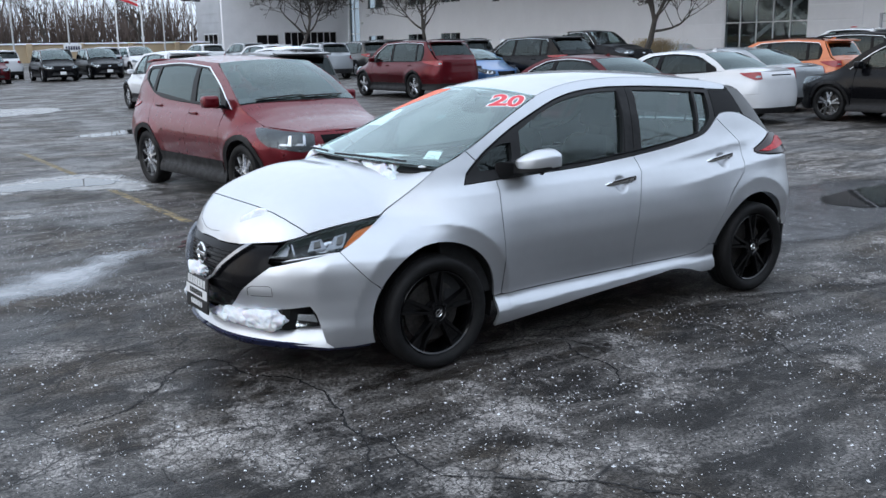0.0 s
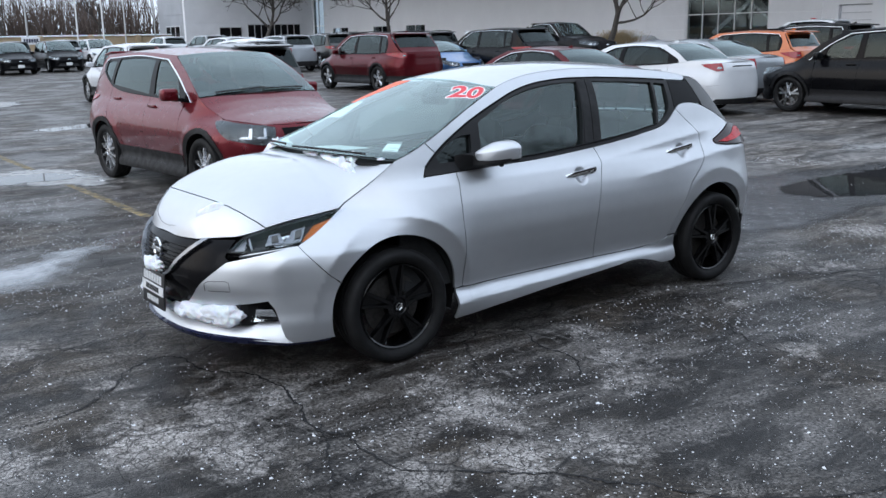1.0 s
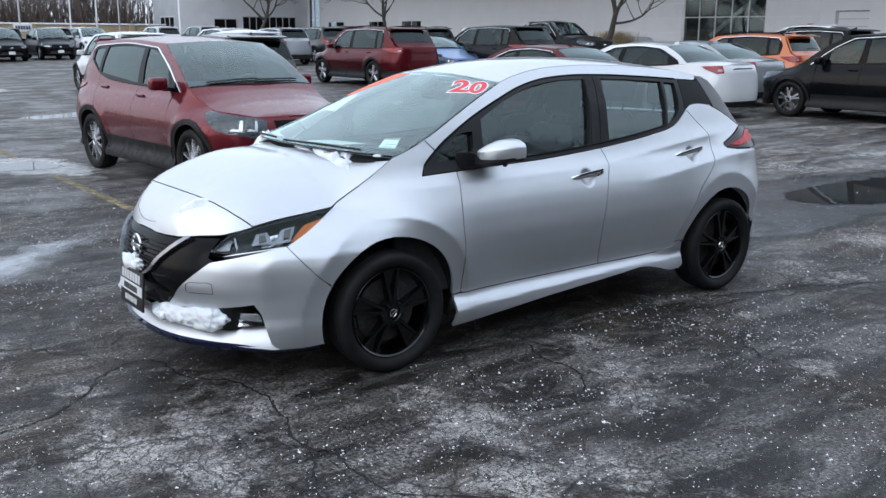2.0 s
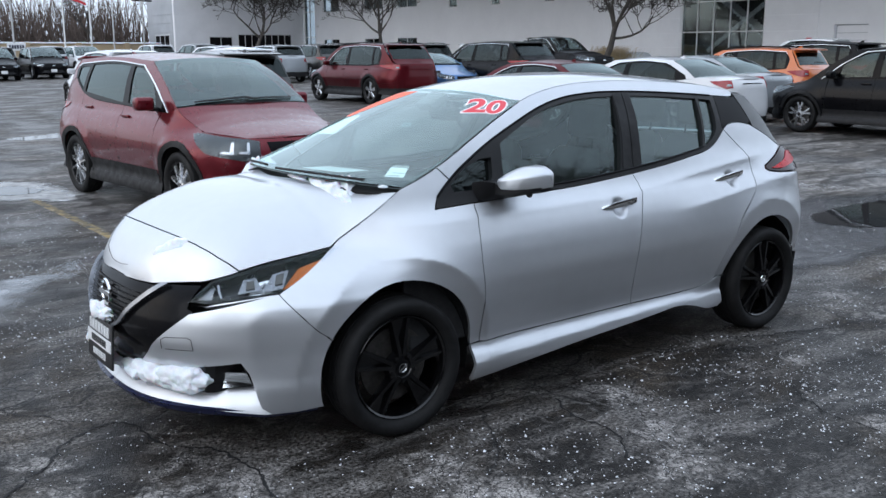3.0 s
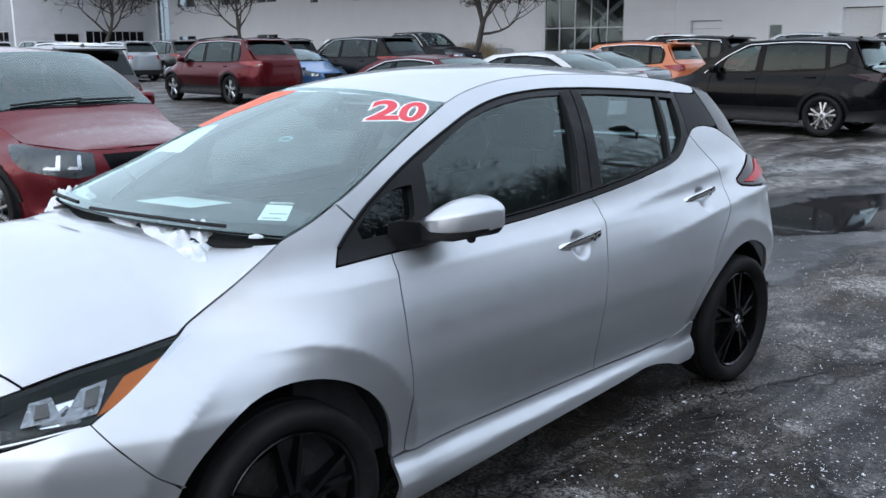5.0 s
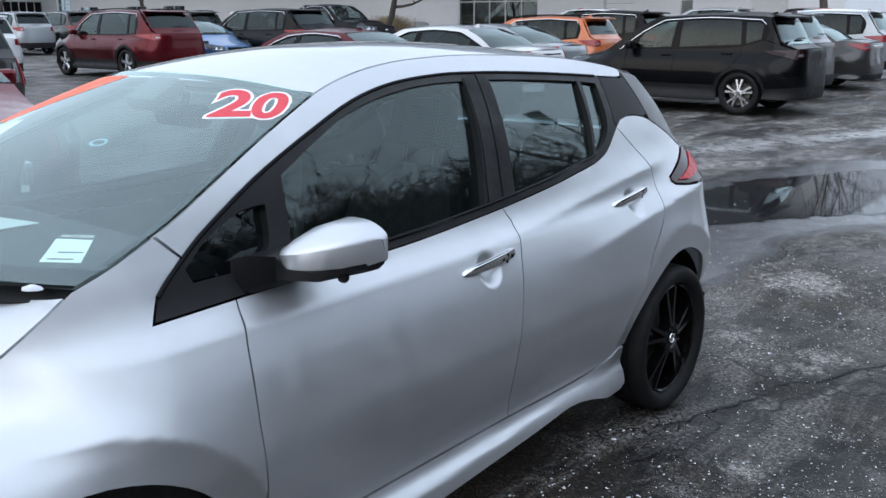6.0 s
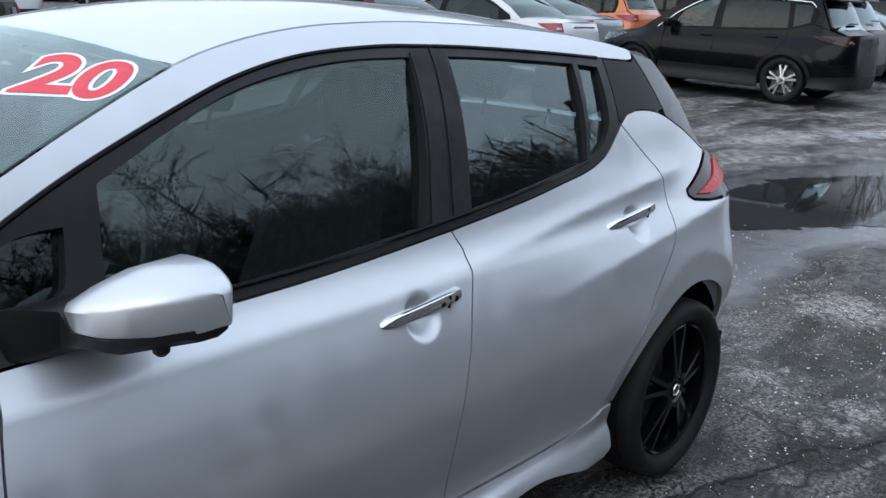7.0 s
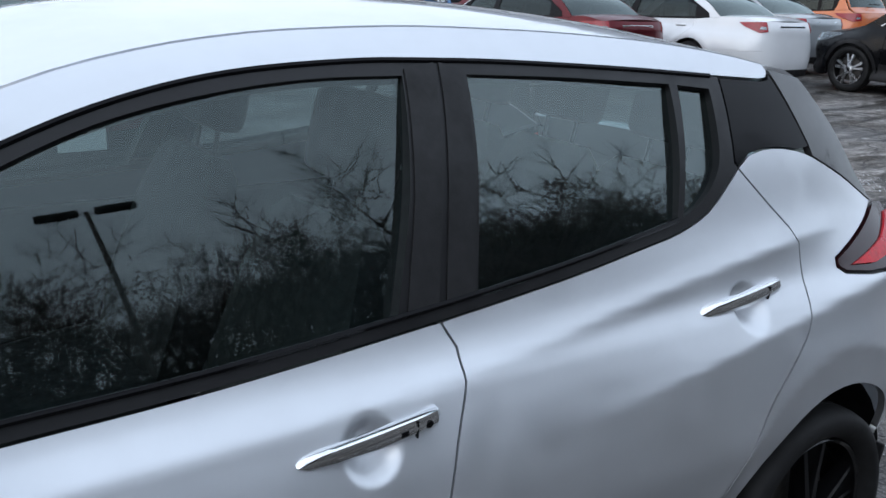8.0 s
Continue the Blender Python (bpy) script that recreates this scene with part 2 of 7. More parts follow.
def arc(cx, cz, r, a0, a1, n=22):
    return [(cx + r * math.cos(radians(a0 + (a1 - a0) * i / n)), cz + r * math.sin(radians(a0 + (a1 - a0) * i / n))) for i in range(n + 1)]


def clean(poly, eps=1e-4):
    out = []
    for p in poly:
        if not out or math.hypot(p[0] - out[-1][0], p[1] - out[-1][1]) > eps:
            out.append((float(p[0]), float(p[1])))
    if math.hypot(out[0][0] - out[-1][0], out[0][1] - out[-1][1]) <= eps:
        out.pop()
    return out


def inset(poly, d):
    """The outline moved inwards by d."""
    p = np.array(poly)
    area = 0.5 * np.sum(p[:, 0] * np.roll(p[:, 1], -1) - np.roll(p[:, 0], -1) * p[:, 1])
    if area < 0:
        p = p[::-1]
    e1, e2 = p - np.roll(p, 1, 0), np.roll(p, -1, 0) - p
    n1 = np.stack([-e1[:, 1], e1[:, 0]], 1) / (np.linalg.norm(e1, axis=1)[:, None] + 1e-9)
    n2 = np.stack([-e2[:, 1], e2[:, 0]], 1) / (np.linalg.norm(e2, axis=1)[:, None] + 1e-9)
    n = n1 + n2
    n /= np.maximum(0.45, np.sum(n * n, 1))[:, None] / 2
    return p + d * n


def densify(p, res):
    out = []
    for a, b in zip(p, np.roll(p, -1, 0)):
        n = max(1, int(math.ceil(np.linalg.norm(b - a) / res)))
        for k in range(n):
            out.append(a + (b - a) * k / n)
    return np.array(out)


def inside(poly, q):
    x, y = q[:, 0], q[:, 1]
    r = np.zeros(len(q), bool)
    for (x1, y1), (x2, y2) in zip(poly, np.roll(poly, -1, 0)):
        c = ((y1 > y) != (y2 > y)) & (x < (x2 - x1) * (y - y1) / (y2 - y1 + 1e-12) + x1)
        r ^= c
    return r


def panel_mesh(name, P, poly, mat, res=0.05, depth=0.018, gap=0.0025, off=0.0, holes=(), mirror=False, fine=()):
    """A sheet with folded edges on a surface P(a, b), cut to an outline in (a, b). mirror: on the other side of the car."""
    loops = [densify(inset(clean(poly), gap), res)] + [densify(inset(clean(h), -gap)[::-1], res) for h in holes]
    lo, hi = loops[0].min(0), loops[0].max(0)
    ax, bx = np.meshgrid(np.arange(lo[0] + res / 2, hi[0], res), np.arange(lo[1] + res / 2, hi[1], res), indexing="ij")
    q = [np.stack([ax.ravel(), bx.ravel()], 1)]
    for cx, cy, rr, st in fine:
        gx, gy = np.meshgrid(np.arange(cx - rr, cx + rr, st), np.arange(cy - rr, cy + rr, st), indexing="ij")
        q.append(np.stack([gx.ravel() + 0.0007, gy.ravel() + 0.0004], 1))
    q = np.vstack(q)
    keep = inside(loops[0], q)
    for h in loops[1:]:
        keep &= ~inside(h, q)
    q = q[keep]
    edge = np.vstack(loops)
    if len(q):
        near = np.min(np.linalg.norm(q[:, None] - edge[None], axis=2), axis=1) if len(q) * len(edge) < 6e6 else np.full(len(q), 1.0)
        q = q[near > res * (0.4 if not fine else 0.2)]
    pts, edges, base = [], [], 0
    for lp in loops:
        n = len(lp)
        pts += [Vector(v) for v in lp]
        edges += [(base + i, base + (i + 1) % n) for i in range(n)]
        base += n
    pts += [Vector(v) for v in q]
    vs, es, fs, ov, oe, of = geometry.delaunay_2d_cdt(pts, edges, [], 2 if holes else 1, 1e-6)
    v2 = np.array([(v.x, v.y) for v in vs])
    tri = np.array([tuple(f) for f in fs], int)
    pa, pb, pc = v2[tri[:, 0]], v2[tri[:, 1]], v2[tri[:, 2]]
    area = (pb[:, 0] - pa[:, 0]) * (pc[:, 1] - pa[:, 1]) - (pb[:, 1] - pa[:, 1]) * (pc[:, 0] - pa[:, 0])
    good = np.abs(area) > 1e-10
    for lp in loops[1:]:
        good &= ~inside(lp, (pa + pb + pc) / 3)
    tri[area < 0] = tri[area < 0][:, ::-1]
    faces = tri[good].tolist()
    h = 0.004
    p0 = P(v2[:, 0], v2[:, 1])
    da = P(v2[:, 0] + h, v2[:, 1]) - P(v2[:, 0] - h, v2[:, 1])
    db = P(v2[:, 0], v2[:, 1] + h) - P(v2[:, 0], v2[:, 1] - h)
    nn = np.cross(da, db)
    nn /= np.linalg.norm(nn, axis=1)[:, None] + 1e-12
    p0 = p0 + off * nn
    used = {}
    for f in faces:
        for i in range(3):
            e = (f[i], f[(i + 1) % 3])
            used[e] = used.get(e, 0) + 1
    rim = [e for e in used if (e[1], e[0]) not in used]
    verts, norms = [p for p in p0], [n for n in nn]
    if depth:
        ids = {}
        for a, b in rim:
            for i in (a, b):
                if i not in ids:
                    ids[i] = len(verts)
                    verts += [p0[i], p0[i] - depth * nn[i]]
                    norms += [np.zeros(3), np.zeros(3)]
        for a, b in rim:
            faces.append([ids[b], ids[a], ids[a] + 1, ids[b] + 1])
    verts, norms = np.array(verts), np.array(norms)
    if mirror:
        verts, norms = verts * (1, -1, 1), norms * (1, -1, 1)
        faces = [f[::-1] for f in faces]
    return mesh_of(name, verts, faces, mat, norms)


def table(tab, x):
    """Smooth interpolation of a table of (x, value) that never overshoots."""
    xs, ys = np.array([a for a, b in tab], float), np.array([b for a, b in tab], float)
    h = np.diff(xs)
    d = np.diff(ys) / h
    m = np.zeros(len(xs))
    for i in range(1, len(xs) - 1):
        if d[i - 1] * d[i] > 0:
            w1, w2 = 2 * h[i] + h[i - 1], h[i] + 2 * h[i - 1]
            m[i] = (w1 + w2) / (w1 / d[i - 1] + w2 / d[i])
    m[0], m[-1] = d[0], d[-1]
    x = np.clip(np.asarray(x, float), xs[0], xs[-1])
    i = np.clip(np.searchsorted(xs, x) - 1, 0, len(xs) - 2)
    t = (x - xs[i]) / h[i]
    return (2 * t ** 3 - 3 * t ** 2 + 1) * ys[i] + (t ** 3 - 2 * t ** 2 + t) * h[i] * m[i] + (3 * t ** 2 - 2 * t ** 3) * ys[i + 1] + (t ** 3 - t ** 2) * h[i] * m[i + 1]


def ease(a, b, x):
    t = np.clip((np.asarray(x, float) - a) / (b - a), 0, 1)
    return t * t * (3 - 2 * t)


class Skin:
    """The skin of a car's left half: u runs along the plan outline from the middle of the nose to the middle of the tail
    (u is x along the straight flank), z is the height. Insets from the widest outline are tables over z."""

    def __init__(self, xf, xr, W, af, nf, ar, nr, front, rear, side, fender, xb, shape=None):
        xcf, xcr = xf + af, xr - ar
        t = np.linspace(0, np.pi / 2, 400)
        fx, fy = xcf - af * np.cos(t) ** (2 / nf), W * np.sin(t) ** (2 / nf)
        sx = np.linspace(xcf, xcr, 300)[1:-1]
        rx, ry = xcr + ar * np.sin(t) ** (2 / nr), W * np.cos(t) ** (2 / nr)
        self.x, self.y = np.concatenate([fx, sx, rx]), np.concatenate([fy, 0 * sx + W, ry])
        u = np.concatenate([[0], np.cumsum(np.hypot(np.diff(self.x), np.diff(self.y)))])
        self.u = u + xcf - u[399]
        self.front, self.rear, self.side, self.fender, self.xb, self.shape = front, rear, side, fender, xb, shape
        self.u0, self.u1 = self.u[0], self.u[-1]

    def sp(self, pts):
        """Points of the flank (x, z) as (u, z)."""
        return [(float(np.interp(x, self.x[1:-1], self.u[1:-1])), z) for x, z in pts]

    def fp(self, pts):
        """Points of the front (y, z) as (u, z)."""
        return [(float(np.interp(abs(y), self.y[:400], self.u[:400])), z) for y, z in pts]

    def rp(self, pts):
        """Points of the back (y, z) as (u, z)."""
        return [(float(np.interp(-abs(y), -self.y[-400:], self.u[-400:])), z) for y, z in pts]

    def P(self, u, z):
        u0 = np.asarray(u, float)
        u = np.clip(u0, self.u0, self.u1)
        z = np.asarray(z, float)
        x, y = np.interp(u, self.u, self.x), np.interp(u, self.u, self.y)
        a, b = np.clip(u - 0.012, self.u0, self.u1), np.clip(u + 0.012, self.u0, self.u1)
        tx, ty = np.interp(b, self.u, self.x) - np.interp(a, self.u, self.x), np.interp(b, self.u, self.y) - np.interp(a, self.u, self.y)
        n = np.hypot(tx, ty) + 1e-9
        tx, ty = tx / n, ty / n
        k = ease(self.xb[0], self.xb[1], x)
        ds = table(self.fender, z) * (1 - k) + table(self.side, z) * k
        de = np.where(ty > 0, table(self.front, z), table(self.rear, z))
        w = ty * ty
        d = ds * (1 - w) + de * w
        if self.shape is not None:
            d = d + self.shape(x, z) * (1 - w)
        yy = y - tx * d
        over = np.where(u0 < self.u0, self.u0 - u0, np.where(u0 > self.u1, u0 - self.u1, 0))
        return np.stack([x + ty * d, -yy + over, z], -1)


def ruled(curve, crown, crown_dir=(0, 0, 1), power=2.0, bow=0.0):
    """P(a, b) between a left edge curve (3D points) and its mirror image: a runs 0..1 along, b -1..1 across."""
    c = np.array(curve, float)
    s = np.concatenate([[0], np.cumsum(np.linalg.norm(np.diff(c, axis=0), axis=1))])
    s /= s[-1]
    d = np.array(crown_dir, float)

    def P(a, b):
        a = np.asarray(a, float)
        b = np.asarray(b, float)
        e = np.stack([np.interp(a, s, c[:, i]) for i in range(3)], -1)
        lo, hi = np.clip(a, None, 0), np.clip(a, 1, None) - 1
        e = e + lo[..., None] * (c[1] - c[0]) / max(1e-6, s[1] - s[0]) + hi[..., None] * (c[-1] - c[-2]) / max(1e-6, s[-1] - s[-2])
        k = 1 - np.abs(b) ** power
        cr = crown(a) if callable(crown) else crown
        bw = bow(a) if callable(bow) else bow
        out = np.stack([e[..., 0] + bw * k, e[..., 1] * -b * -1, e[..., 2]], -1)
        out[..., 1] = np.abs(e[..., 1]) * b
        return out + (cr * k)[..., None] * d
    return P

# ---- wheels ----
def make_wheel(parent, at, r, rim_r, width, side, style="five", rim_mat=None, tyre_label="", turn=0.0):
    """A wheel: tyre, rim with spokes, hub cap, brake disc. side -1: its face looks to -y."""
    rim_mat = rim_mat or ALLOY
    h = width / 2
    pr = [(h * 0.72, rim_r * 0.985), (h * 0.86, rim_r * 1.02), (h, rim_r + (r - rim_r) * 0.38), (h * 0.98, rim_r + (r - rim_r) * 0.68), (h * 0.86, r * 0.975),
          (h * 0.62, r * 0.996), (h * 0.42, r), (h * 0.40, r - 0.007), (h * 0.34, r - 0.007), (h * 0.32, r), (h * 0.04, r), (h * 0.03, r - 0.007)]
    prof = [(-a, b) for a, b in pr] + [(a, b) for a, b in reversed(pr)]
    tilt = Matrix.Translation(at) @ Matrix.Rotation(turn, 4, "Z") @ (Matrix.Identity(4) if side < 0 else Matrix.Rotation(math.pi, 4, "Z"))
    bm = lathe(prof, 64 if rim_mat is ALLOY_BLACK else 36)
    wheel = part("wheel", bm, RUBBER, parent, tyre_label, tilt, True)
    # barrel and lip
    bm = lathe([(-h * 0.74, rim_r * 0.985), (-h * 0.78, rim_r * 0.965), (-h * 0.72, rim_r * 0.93), (-h * 0.2, rim_r * 0.90), (h * 0.7, rim_r * 0.94)], 48)
    part("rim_barrel", bm, ALLOY_BLACK if rim_mat is ALLOY_BLACK else LAMP_GREY, wheel, "", None, True)
    bm = lathe([(-0.010, 0.02), (-0.010, rim_r * 0.70), (0.008, rim_r * 0.70), (0.008, 0.02)], 40)
    part("brake_disc", bm, DISC, wheel, "grey steel brake disc", None, True)
    # spokes
    bm = bmesh.new()
    y0 = -h * 0.70
    n = 10 if style == "ten" else 5
    for i in range(n):
        a0 = 2 * math.pi * i / n + math.pi / 2
        for sgn in ((0,) if style in ("six", "ten") else (-1, 1)):
            root, tip = 0.07 if style in ("six", "ten") else 0.055, rim_r * 0.965
            spread = (0.12, 0.185) if style == "five" else (0.11, 0.21)
            a1, a2 = a0 + sgn * spread[0] * 1.3, a0 + sgn * spread[1]
            w1, w2 = (0.015, 0.010) if style == "five" else (0.014, 0.027) if style == "split" else (0.013, 0.019) if style == "ten" else (0.040, 0.055)
            rows = []
            for f, yy in ((0.0, y0 - 0.012), (0.45, y0 - 0.004), (1.0, y0 + 0.004)):
                rr, aa, ww = root + (tip - root) * f, a1 + (a2 - a1) * f, w1 + (w2 - w1) * f
                c = Vector((rr * math.cos(aa), 0, rr * math.sin(aa)))
                t = Vector((-math.sin(aa), 0, math.cos(aa)))
                rows.append([c + t * ww + Vector((0, yy + 0.030, 0)), c + t * ww * 0.62 + Vector((0, yy, 0)), c - t * ww * 0.62 + Vector((0, yy, 0)), c - t * ww + Vector((0, yy + 0.030, 0))])
            vs = [[bm.verts.new(p) for p in row] for row in rows]
            for p, q in zip(vs, vs[1:]):
                for k in range(3):
                    bm.faces.new((p[k], p[k + 1], q[k + 1], q[k]))
                bm.faces.new((p[3], p[0], q[0], q[3]))
            bm.faces.new(vs[0][::-1])
            bm.faces.new(vs[-1])
        if style == "five":
            # the broad web behind each pair of blades
            a1 = a0
            vs = []
            for rr, ww in ((0.05, 0.022), (rim_r * 0.93, 0.046)):
                c = Vector((rr * math.cos(a1), y0 + 0.018, rr * math.sin(a1)))
                t = Vector((-math.sin(a1), 0, math.cos(a1)))
                vs += [bm.verts.new(c + t * ww), bm.verts.new(c - t * ww), bm.verts.new(c - t * ww + Vector((0, 0.02, 0))), bm.verts.new(c + t * ww + Vector((0, 0.02, 0)))]
            bm.faces.new((vs[0], vs[1], vs[5], vs[4]))
            bm.faces.new((vs[1], vs[2], vs[6], vs[5]))
            bm.faces.new((vs[3], vs[0], vs[4], vs[7]))
    bmesh.ops.recalc_face_normals(bm, faces=bm.faces[:])
    lathe([(y0 + 0.03, 0.075), (y0 - 0.006, 0.068), (y0 - 0.014, 0.045), (y0 - 0.006, 0.040), (y0 - 0.006, 0.0005)], 32, bm=bm)
    for i in range(5):
        a = 2 * math.pi * (i + 0.5) / 5 + math.pi / 2
        lathe([(y0 - 0.016, 0.0005), (y0 - 0.016, 0.009), (y0 + 0.004, 0.011)], 8, bm=bm, m=Matrix.Translation((0.058 * math.cos(a), 0, 0.058 * math.sin(a))))
    part("spokes", bm, rim_mat, wheel, "", None, True)
    bm = lathe([(y0 - 0.010, 0.0005), (y0 - 0.012, 0.020), (y0 - 0.008, 0.030), (y0, 0.031)], 24)
    cap = part("hub_cap", bm, GLOSS_BLACK, wheel, "black hub cap", None, True)
    bm = lathe([(y0 - 0.0125, 0.0165), (y0 - 0.0145, 0.018), (y0 - 0.0145, 0.021), (y0 - 0.0115, 0.0225)], 24)
    box((0.05, 0.002, 0.007), bm=bm, m=Matrix.Translation((0, y0 - 0.0142, 0)) @ Matrix.Rotation(radians(-38), 4, "Y"))
    part("cap_emblem", bm, CHROME, cap, "", None, True)
    return wheel


def seat_mesh(parent, x, y, z, mat, head_mat, wide=0.50):
    """A seat with its cushion, backrest and headrest; the front looks to -x."""
    b = box((0.50, wide, 0.14), bevel=0.045, seg=3, m=pose(x, y, z, 0, -6, 0))
    seat = part("seat", b, mat, parent, "dark cloth car seat", None, True)
    bm = bmesh.new()
    rows = []
    for h, w, t in ((0.0, 0.46, 0.15), (0.2, 0.50, 0.16), (0.42, 0.47, 0.13), (0.56, 0.38, 0.10), (0.60, 0.30, 0.06)):
        sc = wide / 0.5
        rows.append([bm.verts.new((dx * t, dy * w * sc, h)) for dx, dy in ((-0.5, -0.34), (-0.36, -0.5), (0.36, -0.5), (0.5, -0.36), (0.5, 0.36), (0.36, 0.5), (-0.36, 0.5), (-0.5, 0.34))])
    for p, q in zip(rows, rows[1:]):
        for k in range(8):
            bm.faces.new((p[k], p[(k + 1) % 8], q[(k + 1) % 8], q[k]))
    bm.faces.new(rows[0][::-1])
    bm.faces.new(rows[-1])
    part("backrest", bm, mat, seat, "", pose(x + 0.26, y, z + 0.03, 0, 17, 0), True)
    b = box((0.10, 0.26, 0.19), (0, 0, 0.11), 0.045, 3)
    tube([(0, -0.06, -0.08), (0, -0.06, 0.05)], 0.007, 6, b)
    tube([(0, 0.06, -0.08), (0, 0.06, 0.05)], 0.007, 6, b)
    part("headrest", b, head_mat, seat, "", pose(x + 0.26 + 0.20, y, z + 0.645, 0, 12, 0), True)
    return seat


# ---- the silver hatchback ----
FRONT = [(0.16, 0.10), (0.205, 0.03), (0.26, 0.0), (0.30, 0.004), (0.37, 0.058), (0.44, 0.034), (0.53, 0.0), (0.6, 0.010), (0.66, 0.03), (0.72, 0.06), (0.78, 0.13), (0.84, 0.25), (1.0, 0.6)]
REAR = [(0.2, 0.10), (0.35, 0.02), (0.5, 0.0), (0.7, 0.02), (0.9, 0.05), (1.0, 0.06), (1.1, 0.12), (1.2, 0.22), (1.4, 0.45), (1.55, 0.7)]
SIDE = [(0.14, 0.07), (0.19, 0.028), (0.235, 0.018), (0.285, 0.030), (0.33, 0.058), (0.36, 0.064), (0.40, 0.056), (0.48, 0.033), (0.58, 0.010), (0.66, 0.0), (0.75, 0.011), (0.82, 0.030), (0.88, 0.056), (0.93, 0.085), (0.99, 0.128), (1.1, 0.17),
        (1.25, 0.228), (1.35, 0.28), (1.42, 0.326), (1.48, 0.376), (1.54, 0.45)]
FENDER = [(0.14, 0.06), (0.24, 0.035), (0.34, 0.02), (0.45, 0.018), (0.55, 0.006), (0.61, 0.0), (0.66, 0.007), (0.70, 0.03), (0.75, 0.07), (0.80, 0.135), (0.86, 0.215), (0.92, 0.248), (1.0, 0.265), (1.1, 0.29), (1.5, 0.6)]
AX, AZ, AR = 1.35, 0.315, 0.40


SHOULDER = [(-1.5, 0.925), (-0.9, 0.944), (-0.3, 0.948), (0.2, 0.957), (0.5, 0.981), (0.85, 1.020), (1.25, 1.060), (1.6, 1.085)]
HAUNCH = [(0.4, 0.812), (0.6, 0.836), (0.85, 0.862), (1.17, 0.900), (1.5, 0.934), (1.9, 0.945)]


def ridge(d, width, soft=0.006):
    """A crease: a sharp-topped swelling that fades to both sides."""
    return np.exp(-(np.sqrt(d * d + soft * soft) - soft) / width)


def flank_shape(x, z):
    """Swellings of the flank: wheel arch lips, shoulder crease, haunch and its crease, corner fin, handle cups."""
    d = np.zeros(np.broadcast(x, z).shape)
    for cx, h in ((-AX, 0.026), (AX, 0.016)):
        r = np.hypot(x - cx, z - AZ)
        up = ease(-0.15, 0.15, z - AZ)
        d = d - h * np.where(r < 0.497, ridge(r - 0.497, 0.060, 0.005), ridge(r - 0.497, 0.10, 0.005)) * up
    d = d - 0.013 * ease(-1.45, -1.0, x) * ease(1.55, 1.2, x) * ridge(z - table(SHOULDER, x), 0.050)
    d = d - 0.010 * ease(0.35, 1.25, x) * np.exp(-((z - 0.985) / 0.10) ** 2)
    d = d - 0.030 * ease(1.20, 1.75, x) * np.exp(-((z - 0.97) / 0.10) ** 2)
    d = d - 0.013 * ease(0.42, 0.85, x) * ridge(z - table(HAUNCH, x), 0.055, 0.005)
    xc = table([(0.20, -1.96), (0.30, -1.995), (0.40, -2.02), (0.58, -2.022), (0.66, -1.972), (0.72, -1.90)], z)
    d = d - 0.018 * np.exp(-np.sqrt(((x - xc) / 0.11) ** 2 + 0.02)) * ease(0.76, 0.58, z)
    d = d + 0.028 * ease(0.62, 0.95, x) * ease(0.37, 0.30, z)
    d = d - 0.012 * ease(-1.2, -0.9, x) * ease(0.85, 0.55, x) * ridge(z - table([(-1.0, 0.258), (0.0, 0.294), (0.5, 0.314), (0.9, 0.316)], x), 0.035, 0.003)
    for hx, hz in HANDLES:
        e = np.sqrt(((x - hx) / 0.062) ** 2 + ((z - hz) / 0.058) ** 2)
        d = d + 0.034 * ease(1.0, 0.2, e)
    return d


HANDLES = ((0.050, 0.890), (1.042, 0.952))
sk = Skin(-2.38, 2.10, 0.885, 1.23, 2.6, 1.1, 3.6, FRONT, REAR, SIDE, FENDER, (-1.62, -1.1), flank_shape)

BELT = spline([(-1.105, 0.992), (-0.88, 0.998), (-0.48, 1.008), (-0.16, 1.018), (0.24, 1.045), (0.54, 1.073), (0.75, 1.100), (0.88, 1.119), (0.983, 1.149), (1.060, 1.195), (1.115, 1.232)])
CBOT = spline([(1.115, 1.232), (1.165, 1.258), (1.22, 1.266), (1.30, 1.264), (1.40, 1.246), (1.50, 1.209), (1.60, 1.168), (1.74, 1.100)])
TRIMTOP = spline([(-1.105, 0.992), (-1.076, 1.043), (-0.979, 1.116), (-0.874, 1.179), (-0.68, 1.274), (-0.414, 1.374), (-0.244, 1.425), (-0.06, 1.457), (0.167, 1.471), (0.353, 1.470), (0.54, 1.464), (0.846, 1.447), (1.14, 1.426)])
DITCH = spline([(-0.398, 1.445), (-0.32, 1.467), (-0.23, 1.486), (-0.13, 1.502), (-0.03, 1.513), (0.08, 1.521), (0.31, 1.528), (0.51, 1.525), (0.73, 1.517), (0.98, 1.500), (1.20, 1.474), (1.345, 1.450)])
PILLAR_IN = spline([(-1.255, 1.088), (-1.188, 1.113), (-1.133, 1.134), (-1.044, 1.169), (-0.955, 1.207), (-0.81, 1.276), (-0.64, 1.352), (-0.479, 1.416), (-0.398, 1.445)])
HOOD_EDGE = spline([(-1.612, 0.862), (-1.580, 0.884), (-1.535, 0.907), (-1.42, 0.975), (-1.32, 1.042), (-1.255, 1.088)])
LAMP_TOP = spline([(-2.194, 0.764), (-1.967, 0.817), (-1.752, 0.845), (-1.612, 0.862)])
LAMP_LOW = spline([(-1.566, 0.862), (-1.709, 0.802), (-1.80, 0.752), (-1.895, 0.722), (-1.959, 0.712), (-2.126, 0.687), (-2.20, 0.664), (-2.269, 0.632)])
